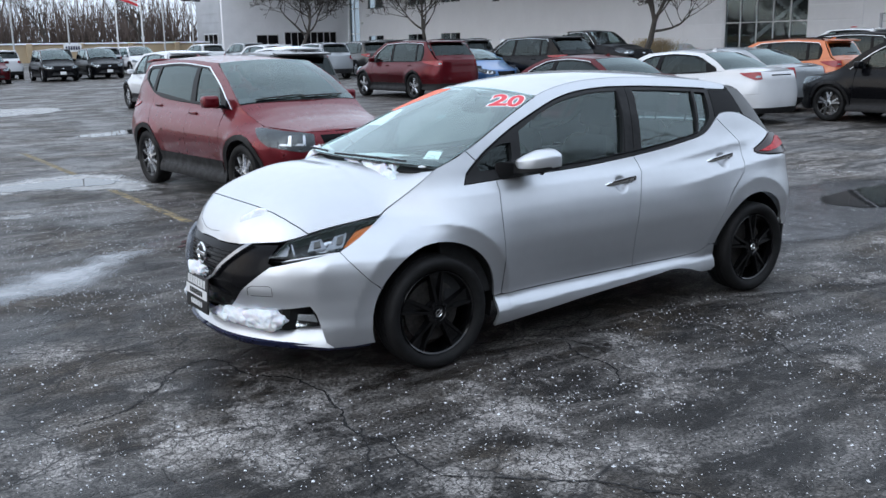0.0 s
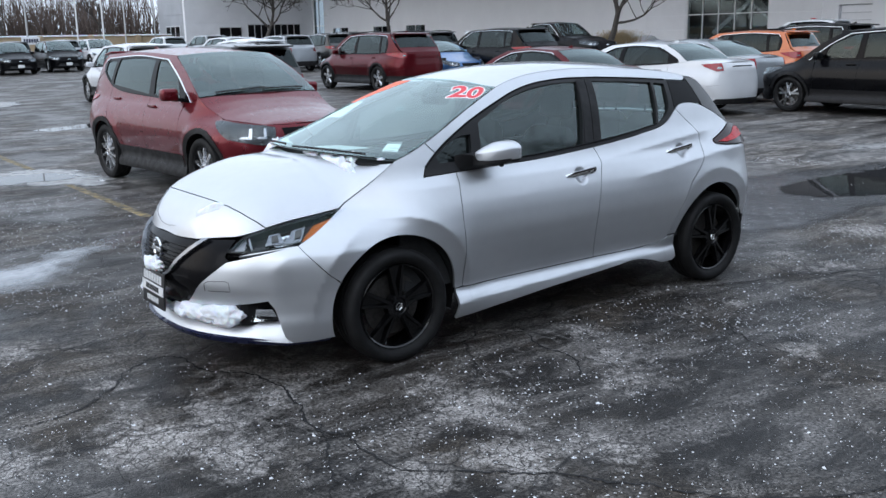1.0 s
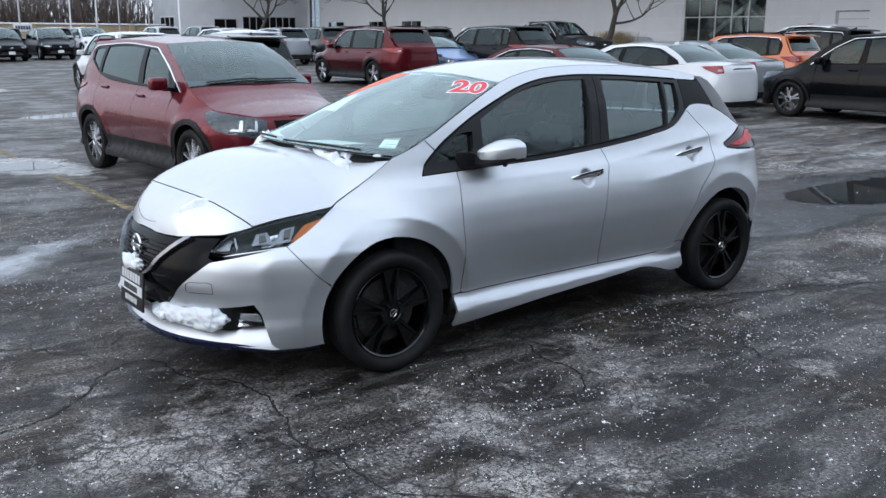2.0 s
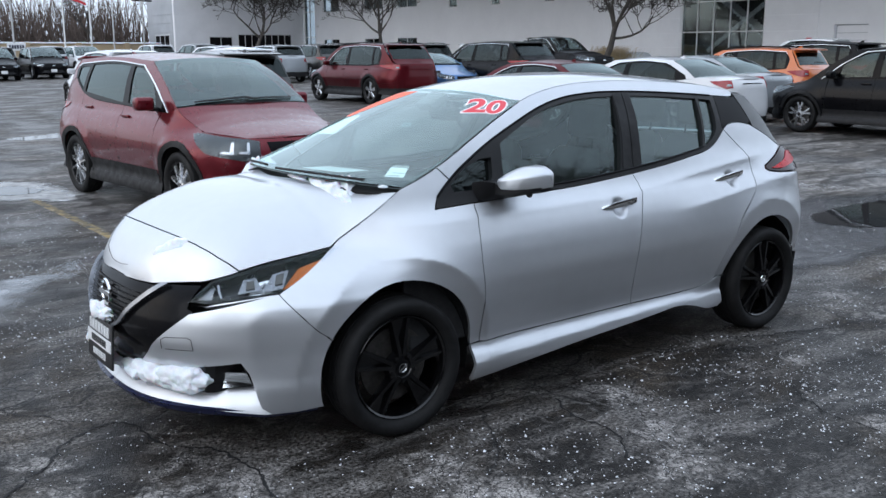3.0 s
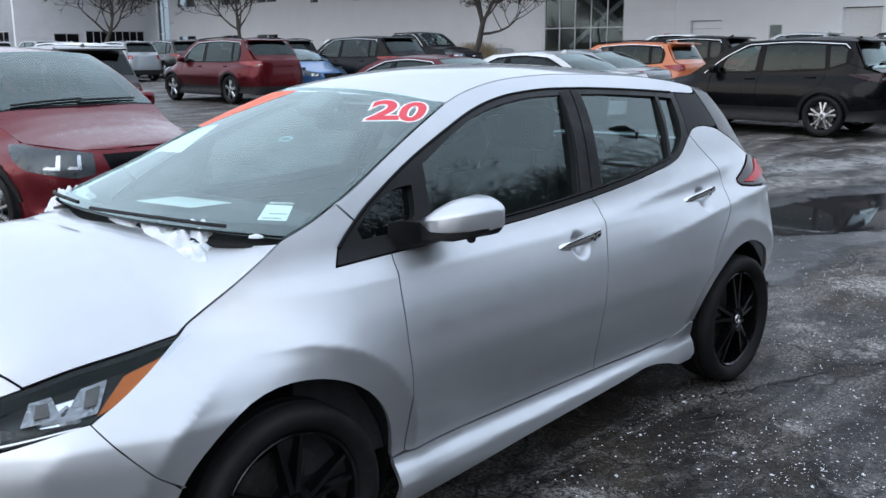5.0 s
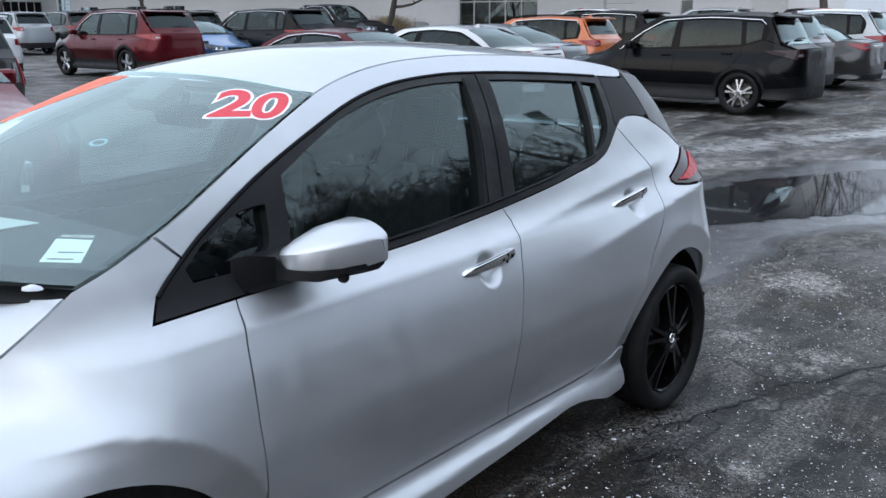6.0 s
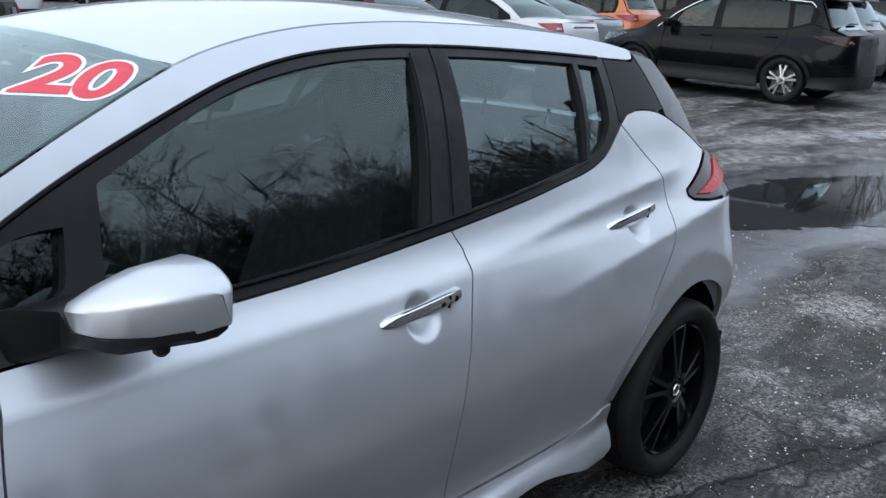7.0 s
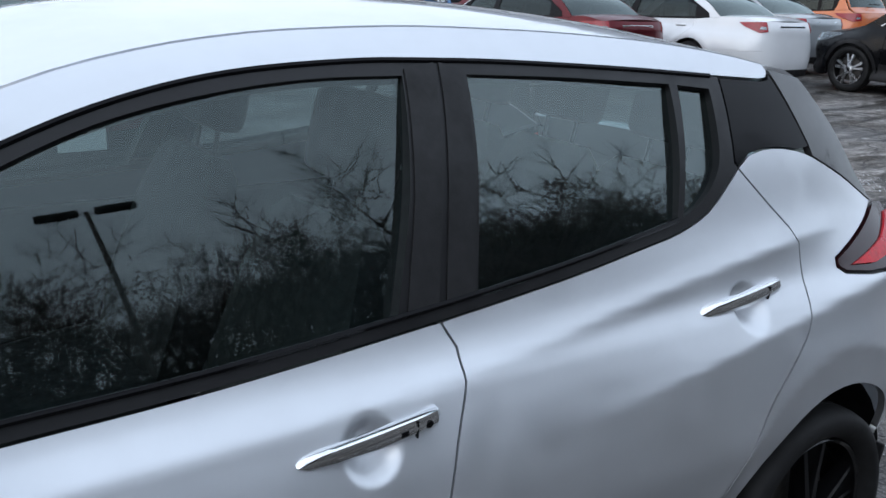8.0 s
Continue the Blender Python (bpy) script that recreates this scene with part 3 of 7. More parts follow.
B_GAP = spline([(0.240, 1.044), (0.262, 1.000), (0.258, 0.950), (0.215, 0.863), (0.165, 0.720), (0.146, 0.62), (0.150, 0.50), (0.172, 0.352)])
F_GAP = spline([(-0.875, 0.998), (-0.906, 0.873), (-0.925, 0.717), (-0.917, 0.55), (-0.902, 0.40), (-0.898, 0.350)])
R_GAP = spline([(0.840, 0.376), (0.868, 0.402), (0.91, 0.491), (0.96, 0.612), (1.045, 0.740), (1.140, 0.818), (1.215, 0.880), (1.256, 0.963), (1.276, 1.055), (1.258, 1.090), (1.19, 1.158), (1.115, 1.232)])
SILL = spline([(-0.952, 0.343), (-0.898, 0.346), (-0.293, 0.350), (0.172, 0.352), (0.50, 0.350), (0.76, 0.356), (0.840, 0.376)])
BUMP_GAP = spline([(-1.698, 0.512), (-1.757, 0.556), (-1.855, 0.662), (-1.905, 0.719)])


def on(curve):
    c = np.array(sk.sp(curve))
    return sk.P(c[:, 0], c[:, 1])


def seg(curve, a, b):
    """The stretch of a side curve between two x."""
    c = [p for p in curve if min(a, b) <= p[0] <= max(a, b)]
    return c if a <= b else c[::-1]


hatch = thing("hatchback", "silver five-door electric hatchback with black wheels on wet asphalt", "car")


def flank(name, poly, mat, label="", parent=None, sides=(False, True), **kw):
    out = []
    for mir in sides:
        out.append(put(name, panel_mesh(name, sk.P, poly, mat, mirror=mir, **kw), parent or hatch, label))
    return out


# fenders, doors, quarters, sills
arch_f = arc(-AX, AZ, AR, 3.5, 150.5)
flank("fender", sk.sp(HOOD_EDGE + seg(PILLAR_IN, -1.25, -1.046) + [(-1.044, 1.1695), (-0.987, 1.111)] + seg(TRIMTOP, -0.99, -1.105) + seg(BELT, -1.1, -0.876) + F_GAP + [(-0.95, 0.342)] + arch_f + BUMP_GAP
                        + seg(LAMP_LOW, -1.895, -1.566)), SILVER, res=0.016)
doors = []
handle_fine = [(hx, hz, 0.072, 0.0055) for hx, hz in HANDLES]
for mir in (False, True):
    d1 = put("front_door", panel_mesh("front_door", sk.P, sk.sp(seg(BELT, -0.872, 0.238) + B_GAP + seg(SILL, 0.17, -0.896) + F_GAP[::-1]), SILVER, 0.013, mirror=mir, fine=handle_fine[:1]), hatch)
    d2 = put("rear_door", panel_mesh("rear_door", sk.P, sk.sp(B_GAP[::-1] + seg(BELT, 0.242, 1.113) + R_GAP[::-1] + seg(SILL, 0.838, 0.174)), SILVER, 0.013, mirror=mir, fine=handle_fine[1:]), hatch)
    doors.append((d1, d2))
arch_r = arc(AX, AZ, AR, 24, 168.5)
flank("quarter_panel", sk.sp(CBOT + [(1.60, 1.058), (1.415, 1.005), (1.407, 0.986), (1.43, 0.971), (1.53, 0.958), (1.80, 0.942), (1.80, 0.60), (1.765, 0.50)] + arch_r + [(0.93, 0.398)] + R_GAP[1:]), SILVER, res=0.016)
flank("side_sill", sk.sp(SILL + [(0.88, 0.392), (0.945, 0.395)] + [(0.962, 0.33), (0.955, 0.235), (0.92, 0.214)] + spline([(0.92, 0.214), (0.80, 0.222), (0.66, 0.262), (0.52, 0.282), (0.30, 0.268), (-0.25, 0.236), (-0.60, 0.206), (-0.970, 0.172)]) + [(-0.956, 0.25)]),
      SILVER, res=0.012, off=0.004)

# door handles
for mir, (d1, d2) in zip((False, True), doors):
    for door, (hx, hz), lean in ((d1, (0.050, 0.908), 5), (d2, (1.018, 0.972), 6)):
        y = 0.5 * float(sk.P(hx - 0.13, hz)[1] + sk.P(hx + 0.13, hz)[1]) - 0.006
        bm = bmesh.new()
        rows = []
        for s, w, o in ((-0.134, 0.004, 0.004), (-0.118, 0.011, -0.002), (-0.07, 0.017, -0.010), (0, 0.020, -0.013), (0.08, 0.020, -0.011), (0.122, 0.019, -0.006), (0.132, 0.012, 0.004)):
            rows.append([bm.verts.new((s, o + dy, dz * w)) for dy, dz in ((0.014, -0.9), (0.002, -1.0), (-0.006, -0.55), (-0.008, 0.2), (-0.003, 0.9), (0.006, 1.0), (0.016, 0.8))])
        for p, q in zip(rows, rows[1:]):
            for k in range(7):
                bm.faces.new((p[k], p[(k + 1) % 7], q[(k + 1) % 7], q[k]))
        bm.faces.new(rows[0][::-1])
        bm.faces.new(rows[-1])
        bmesh.ops.recalc_face_normals(bm, faces=bm.faces[:])
        lean_in = 8
        m = pose(hx, y, hz, lean_in, -lean, 0)
        if mir:
            m = Matrix.Diagonal((1, -1, 1, 1)) @ m
            bmesh.ops.transform(bm, matrix=m, verts=bm.verts[:])
            bmesh.ops.reverse_faces(bm, faces=bm.faces[:])
        else:
            bmesh.ops.transform(bm, matrix=m, verts=bm.verts[:])
        hd = part("door_handle", bm, CHROME, door, "chrome door handle", None, True)
        if not mir:
            b = box((0.003, 0.020, 0.032), bm=None, m=m @ Matrix.Translation((0.078, -0.0085, 0)))
            part("handle_joint", b, GLOSS_BLACK, hd)
            if door is d1:
                b = lathe([(-0.0095, 0.0005), (-0.0095, 0.007), (-0.006, 0.0075)], 16, m=m @ Matrix.Translation((0.102, -0.0078, 0.001)))
                part("key_lock", b, GLOSS_BLACK, hd)
                b = box((0.016, 0.004, 0.010), bevel=0.002, m=m @ Matrix.Translation((0.052, -0.0180, 0.002)))
                part("handle_button", b, GLOSS_BLACK, hd)

# window frames (black) with their openings, and the panes
W_FRONT = [(-0.672, 1.034), (-0.632, 1.252)] + spline([(-0.632, 1.252), (-0.41, 1.347), (-0.252, 1.397), (-0.067, 1.428), (0.10, 1.441), (0.266, 1.442)]) + spline([(0.266, 1.442), (0.215, 1.25), (0.150, 1.062)]) + spline([(0.150, 1.062), (-0.067, 1.046), (-0.398, 1.036), (-0.672, 1.034)])
W_REAR = spline([(0.330, 1.075), (0.372, 1.25), (0.416, 1.441)]) + spline([(0.416, 1.441), (0.668, 1.430), (0.958, 1.411)]) + spline([(0.958, 1.411), (0.925, 1.28), (0.880, 1.148)]) + spline([(0.880, 1.148), (0.708, 1.122), (0.402, 1.080), (0.330, 1.075)])
W_QUARTER = spline([(0.905, 1.152), (0.950, 1.28), (0.988, 1.408)]) + [(1.086, 1.398)] + spline([(1.086, 1.398), (1.068, 1.31), (1.046, 1.244), (1.00, 1.197), (0.955, 1.170), (0.905, 1.152)])
W_TRI = spline([(-0.985, 1.085), (-0.90, 1.142), (-0.79, 1.185), (-0.715, 1.19)]) + spline([(-0.715, 1.19), (-0.735, 1.10), (-0.770, 1.072)]) + [(-0.79, 1.058), (-0.975, 1.056)]
frame_poly = sk.sp(BELT + [(1.104, 1.244), (1.138, 1.424)] + TRIMTOP[::-1])
flank("window_frame", frame_poly, TRIM_BLACK, holes=[sk.sp(w) for w in (W_FRONT, W_REAR, W_QUARTER, W_TRI)], res=0.03, off=0.003, depth=0.03)


def pane_P(u, z):
    """The panes are gently rounded sheets, a little steeper than the frame round them."""
    u, z = np.broadcast_arrays(np.asarray(u, float), np.asarray(z, float))
    lo, hi = sk.P(u, 1.03 + 0 * u), sk.P(u, 1.45 + 0 * u)
    t = (z - 1.03) / 0.42
    p = lo * (1 - t)[..., None] + hi * t[..., None]
    p[..., 1] += 0.022 * (1 - t) + 0.004 - 0.040 * t * (1 - t)
    p[..., 2] = z
    return p


for mir, (d1, d2) in zip((False, True), doors):
    for name, w, dad, lab in (("front_window", W_FRONT, d1, "tinted front door glass with reflections"), ("rear_window_pane", W_REAR, d2, "tinted rear door glass"), ("quarter_window", W_QUARTER, d2, ""), ("corner_window", W_TRI, hatch, "")):
        g = put(name, panel_mesh(name, pane_P, sk.sp(w), {"corner_window": GLASS_DARK, "front_window": GLASS_SIDE}.get(name, GLASS_REAR), 0.06, 0.0, -0.012, 0.0, mirror=mir), dad, lab)
# black pillar applique with the door split, moulding round the windows
for mir in (False, True):
    b1 = put("pillar_cover", panel_mesh("pillar_cover", sk.P, sk.sp([(0.168, 1.058), (0.240, 1.064), (0.285, 1.25), (0.349, 1.466), (0.275, 1.456), (0.225, 1.25)]), PLASTIC, 0.04, 0.012, 0.002, 0.0065, mirror=mir), hatch)
    b2 = put("pillar_cover", panel_mesh("pillar_cover", sk.P, sk.sp([(0.252, 1.066), (0.322, 1.075), (0.362, 1.25), (0.408, 1.452), (0.356, 1.466), (0.297, 1.25)]), PLASTIC, 0.04, 0.012, 0.002, 0.0065, mirror=mir), hatch)


def strip(name, curve, r, mat, lift=0.004, dad=None, sides=(False, True), n=6):
    """A thin moulding that follows a curve of the flank."""
    c = np.array(sk.sp(curve))
    p = sk.P(c[:, 0], c[:, 1])
    for mir in sides:
        q = p * (1, -1, 1) if mir else p
        part(name, tube([tuple(v + np.array((0, (lift if mir else -lift), 0))) for v in q], r, n), mat, dad or hatch, "", None, True)


strip("window_moulding", seg(TRIMTOP, -1.09, 1.13), 0.006, GLOSS_BLACK, 0.004)
strip("belt_moulding", [(x, z + 0.028) for x, z in seg(BELT, -0.66, 0.90)], 0.006, GLOSS_BLACK, 0.006)

# roof rails with the pillars, roof, windscreen
flank("roof_rail", sk.sp([(-1.041, 1.1705)] + seg(PILLAR_IN, -1.03, -0.398) + DITCH[1:] + [(1.352, 1.432), (1.335, 1.418), (1.30, 1.416)] + seg(TRIMTOP, 1.135, -0.98) + [(-0.985, 1.112)]), SILVER, res=0.03, depth=0.025)
roof_curve = on(DITCH)
roof_P = ruled(roof_curve, lambda a: 0.018 + 0.022 * np.sin(np.pi * np.clip(a, 0, 1)) ** 0.6, power=2.2, bow=lambda a: -0.07 * (1 - np.clip(a, 0, 1)) ** 3)
put("roof", panel_mesh("roof", roof_P, [(0, -0.995), (1, -0.995), (1, 0.995), (0, 0.995)], SILVER, 0.04, 0.02, 0.0015), hatch)
ws_curve = on(PILLAR_IN)
ws_P = ruled(ws_curve, lambda a: 0.055 + 0.02 * a, (-0.45, 0, 0.62), 2.6, bow=lambda a: -0.06 - 0.20 * (1 - np.clip(a, 0, 1)) ** 1.3)
g = put("windscreen", panel_mesh("windscreen", ws_P, [(0.03, -0.985), (1, -0.985), (1, 0.985), (0.03, 0.985)], GLASS_WIND, 0.06, 0.006, 0.0, -0.004), hatch, "clear greenish windscreen with stickers")
g.visible_shadow = False
# black ceramic border of the windscreen
for nm, poly in (("windscreen_border", [(0.965, -0.985), (1.0, -0.985), (1.0, 0.985), (0.965, 0.985)]), ("windscreen_border", [(0.02, -0.985), (0.10, -0.985), (0.08, -0.5), (0.07, 0), (0.08, 0.5), (0.10, 0.985), (0.02, 0.985)]),
                 ("windscreen_border", [(0.12, -0.985), (0.94, -0.985), (0.94, -0.955), (0.12, -0.965)]), ("windscreen_border", [(0.10, 0.985), (0.97, 0.985), (0.97, 0.945), (0.10, 0.950)])):
    put(nm, panel_mesh(nm, ws_P, poly, GLOSS_BLACK, 0.05, 0.0, 0.0, -0.007), hatch)

# bonnet, nose and their edge along the lamps
edge = np.vstack([sk.P(*np.array(sk.fp([(0.10, 0.738), (0.2, 0.738), (0.35, 0.742)])).T), on(LAMP_TOP), on(HOOD_EDGE)[1:]])


def bonnet_P(a, b):
    """a: x of the edge, b: -1..1 across."""
    a, b = np.asarray(a, float), np.asarray(b, float)
    ye, ze = np.interp(a, edge[:, 0], -edge[:, 1]), np.interp(a, edge[:, 0], edge[:, 2])
    ye = np.where(a < edge[0, 0], 0.10, ye)
    k = 1 - np.abs(b) ** (3.5 + 2.0 * ease(-1.7, -2.2, a))
    rise = table([(edge[0, 0], 0.0), (edge[0, 0] + 0.010, 0.030), (edge[0, 0] + 0.035, 0.075), (-2.2, 0.148), (-2.1, 0.192), (-1.93, 0.226), (-1.75, 0.248), (-1.6, 0.232), (-1.5, 0.19), (-1.38, 0.115), (-1.26, 0.035)], a)
    return np.stack([a, ye * b, ze + rise * k], -1)


xs_ = np.linspace(-1, 1, 25)
shut = [(-2.155 + 0.17 * abs(b) ** 5.5, b) for b in xs_]
hood_back = [(-1.262 - 0.262 * (1 - abs(b) ** 1.5), b) for b in xs_]
put("bonnet", panel_mesh("bonnet", bonnet_P, shut[::-1] + hood_back, SILVER, 0.04, 0.02, 0.0045), hatch)
put("nose_panel", panel_mesh("nose_panel", bonnet_P, [(x, b) for x, b in shut] + [(-2.2, 1.0), (-2.26, 1), (edge[0, 0], 1), (edge[0, 0], -1), (-2.26, -1), (-2.2, -1.0)], SILVER, 0.015, 0.02, 0.0015), hatch)
lid = spline([(-2.156, 0.62), (-2.20, 0.66), (-2.262, 0.66), (-2.284, 0.5), (-2.290, 0.25), (-2.290, -0.15), (-2.286, -0.45)], 0.02)
cp = [bonnet_P(a, b) + np.array((0, 0, 0.0006)) for a, b in lid]
part("charge_flap_seam", tube([tuple(p) for p in cp], 0.0014, 5), TRIM_BLACK, hatch)

# front bumper, lower lip, black grille panel
bump_in = spline([(0.568, 0.648), (0.51, 0.596), (0.44, 0.534), (0.345, 0.445), (0.275, 0.398), (0.262, 0.388)])
slot_top = sk.fp([(0.262, 0.388), (0.40, 0.402), (0.53, 0.408)]) + sk.sp([(-2.12, 0.43), (-2.055, 0.442), (-2.028, 0.396), (-2.008, 0.322)])
slot_low = sk.sp([(-2.008, 0.322), (-2.188, 0.314)]) + sk.fp([(0.40, 0.305), (0.2, 0.298), (0.0, 0.296)])
bottom = sk.fp([(0.0, 0.232), (0.3, 0.236)]) + sk.sp([(-2.139, 0.226), (-1.98, 0.208), (-1.85, 0.203), (-1.735, 0.212)])
flank("front_bumper", sk.fp([]) + sk.sp(seg(LAMP_LOW, -1.897, -2.185)[::1]) + sk.fp(bump_in) + slot_top[1:] + sk.sp([(-2.002, 0.295), (-1.988, 0.240), (-1.95, 0.207), (-1.85, 0.203), (-1.735, 0.212)]) + sk.sp(arc(-AX, AZ, AR, 195, 151.5, 10) + BUMP_GAP[1:]), SILVER, res=0.02, gap=0.0012, depth=0.03)
def lip_P(u, z):
    """The lower lip leans back towards its upper edge."""
    p = sk.P(u, z)
    k = np.asarray(z, float) - 0.215
    p[..., 0] += 0.75 * k
    p[..., 1] *= 1 - 0.5 * k
    return p


lip_poly = sk.sp([(-1.93, 0.322), (-2.06, 0.319), (-2.188, 0.314)]) + slot_low[2:] + bottom[:3] + sk.sp([(-1.98, 0.208), (-1.91, 0.206)])
for mir in (False, True):
    put("bumper_lower", panel_mesh("bumper_lower", lip_P, lip_poly, SILVER, 0.02, 0.05, 0.001, -0.006, mirror=mir), hatch, "silver lower lip of the bumper")
grille = flank("grille_panel", sk.fp([(0.0, 0.746), (0.2, 0.746), (0.35, 0.748)]) + sk.sp([(-2.196, 0.757), (-2.200, 0.748), (-2.222, 0.690), (-2.224, 0.668), (-2.205, 0.655)]) + sk.fp(bump_in + [(0.262, 0.36), (0.0, 0.35)]), GLOSS_BLACK, res=0.03, gap=0.0006, off=-0.010, label="gloss black grille with fine mesh")
flank("intake", sk.fp([(0.0, 0.36), (0.27, 0.39), (0.53, 0.412)]) + sk.sp([(-2.05, 0.446), (-2.0, 0.40), (-2.0, 0.312)]) + sk.fp([(0.4, 0.296), (0.0, 0.290)]), PLASTIC, res=0.05, gap=0, off=-0.10, depth=0)
flank("bumper_lip", sk.fp([(0.0, 0.236), (0.3, 0.24)]) + sk.sp([(-2.139, 0.23), (-1.98, 0.212), (-1.75, 0.214), (-1.76, 0.188), (-1.98, 0.182), (-2.139, 0.196)]) + sk.fp([(0.3, 0.208), (0.0, 0.204)]), BLUE_TRIM, res=0.05, gap=0, off=-0.012)
# bright V of the grille
for mir in (False, True):
    vv = spline([(0.412, 0.744), (0.365, 0.716), (0.255, 0.632), (0.19, 0.566), (0.14, 0.543)])
    lo_ = spline([(0.12, 0.532), (0.16, 0.538), (0.215, 0.566), (0.28, 0.628), (0.39, 0.708), (0.455, 0.748)])
    put("grille_blade", panel_mesh("grille_blade", sk.P, sk.fp(vv + lo_), SATIN, 0.02, 0.022, 0.0, 0.012, mirror=mir), hatch, "satin chrome V of the grille")
    mesh_bars = bmesh.new()
    for i in range(9):
        z = 0.54 + 0.02 * i
        w = 0.12 + 0.021 * i
        pts = [sk.P(*np.array(sk.fp([(y, z)])[0])) for y in np.linspace(0.0, w, 5)]
        tube([(p[0] - 0.001, -p[1] if mir else p[1], p[2]) for p in pts], 0.0025, 4, mesh_bars)
    part("grille_mesh", mesh_bars, TRIM_BLACK, hatch)
# round emblem
bm = lathe([(-0.004, 0.046), (-0.010, 0.050), (-0.010, 0.058), (0.0, 0.061)], 32, m=pose(-2.352, 0, 0.652, 0, 0, -90))
box((0.008, 0.128, 0.022), bevel=0.003, bm=bm, m=pose(-2.362, 0, 0.652, 0, 10, 0))
part("round_emblem", bm, CHROME, hatch, "round chrome emblem with a crossbar", None, True)
# dealer plate
plate = part("front_plate", box((0.012, 0.33, 0.20), bevel=0.006, m=pose(-2.395, 0, 0.435, 0, 4, 0)), PLATE_BLACK, hatch, "black dealer plate with white letter bars", None, True)
part("plate_band", box((0.004, 0.315, 0.052), bevel=0.0015, m=pose(-2.402, 0, 0.435, 0, 4, 0) @ Matrix.Translation((-0.0005, 0, 0.002))), PLATE_WHITE, plate)
for i in range(7):
    part("plate_mark", box((0.004, 0.026, 0.046), bevel=0.004, m=pose(-2.402, 0, 0.435, 0, 4, 0) @ Matrix.Translation((-0.0005, -0.117 + 0.039 * i, 0.061))), PLATE_WHITE, plate)
    part("plate_mark", box((0.003, 0.020, 0.030), m=pose(-2.402, 0, 0.435, 0, 4, 0) @ Matrix.Translation((-0.003, -0.084 + 0.028 * i, 0.002))), PLATE_BLACK, plate)
    part("plate_mark", box((0.004, 0.016, 0.030), bevel=0.003, m=pose(-2.402, 0, 0.435, 0, 4, 0) @ Matrix.Translation((-0.0005, -0.075 + 0.025 * i, -0.060))), PLATE_WHITE, plate)

# head lamps
lens_poly = sk.sp([(-2.222, 0.692)] + [p for p in LAMP_TOP if p[0] > -2.193] + [(-1.570, 0.864)] + [p for p in LAMP_LOW if p[0] > -2.15])
for mir in (False, True):
    sy = 1 if mir else -1
    lamp = put("headlamp", panel_mesh("headlamp", sk.P, lens_poly, LAMP_GREY, 0.03, 0.0, 0.0, -0.055, mirror=mir), hatch, "slim LED headlamp with clear lens")
    put("lamp_rim", panel_mesh("lamp_rim", sk.P, lens_poly, GLOSS_BLACK, 0.03, 0.05, 0.0015, -0.004, holes=[[tuple(v) for v in inset(clean(lens_poly), 0.012)]], mirror=mir), lamp)
    put("lens", panel_mesh("lens", sk.P, lens_poly, GLASS_LENS, 0.04, 0.0, 0.002, 0.0, mirror=mir), lamp).visible_shadow = False
    put("amber_reflector", panel_mesh("amber_reflector", sk.P, sk.sp([(-1.885, 0.738), (-1.855, 0.767), (-1.800, 0.806), (-1.670, 0.832), (-1.745, 0.796), (-1.80, 0.762)]), AMBER, 0.03, 0.02, 0.0, -0.012, mirror=mir), lamp, "amber side reflector")
    # two clear modules with a bright wedge between them, and a blade in front
    for poly, off, mt in (([(-2.045, 0.778), (-1.992, 0.786), (-1.965, 0.742), (-2.06, 0.730)], -0.016, REFLECTOR), ([(-1.985, 0.776), (-1.930, 0.784), (-1.925, 0.734), (-2.02, 0.729)], -0.030, CHROME),
                          ([(-1.920, 0.794), (-1.846, 0.806), (-1.885, 0.744), (-1.975, 0.733)], -0.016, REFLECTOR)):
        put("lamp_module", panel_mesh("lamp_module", sk.P, sk.sp(poly), mt, 0.02, 0.03, 0.0, off, mirror=mir), lamp, "clear faceted LED module")
    for poly in ([(-2.028, 0.770), (-2.000, 0.774), (-1.995, 0.748), (-2.03, 0.744)], [(-1.905, 0.788), (-1.868, 0.794), (-1.885, 0.760), (-1.915, 0.757)]):
        put("projector_lens", panel_mesh("projector_lens", sk.P, sk.sp(poly), DISC, 0.02, 0.02, 0.0, -0.010, mirror=mir), lamp)
    for poly in ([(-2.142, 0.762), (-2.134, 0.764), (-2.116, 0.716), (-2.124, 0.714)], [(-2.0, 0.742), (-1.955, 0.768), (-1.950, 0.764), (-1.99, 0.738)]):
        put("light_blade", panel_mesh("light_blade", sk.P, sk.sp(poly), SATIN, 0.02, 0.012, 0.0, -0.014, mirror=mir), lamp)
    put("turn_lamp", panel_mesh("turn_lamp", sk.P, sk.sp([(-2.208, 0.705), (-2.184, 0.747), (-2.148, 0.756), (-2.152, 0.709)]), REFLECTOR, 0.02, 0.01, 0.0, -0.02, mirror=mir), lamp, "clear turn lamp")
    # fog lamp in the slot
    fog = put("fog_lamp", panel_mesh("fog_lamp", sk.P, sk.sp([(-2.13, 0.335), (-2.02, 0.338), (-2.045, 0.385), (-2.12, 0.385)]), CHROME, 0.02, 0.02, 0.0, -0.03, mirror=mir), hatch, "small clear fog lamp")
    put("lens", panel_mesh("lens", sk.P, sk.sp([(-2.14, 0.330), (-2.018, 0.333), (-2.04, 0.392), (-2.125, 0.392)]), GLASS_LENS, 0.04, 0.0, 0.0, -0.02, mirror=mir), fog).visible_shadow = False
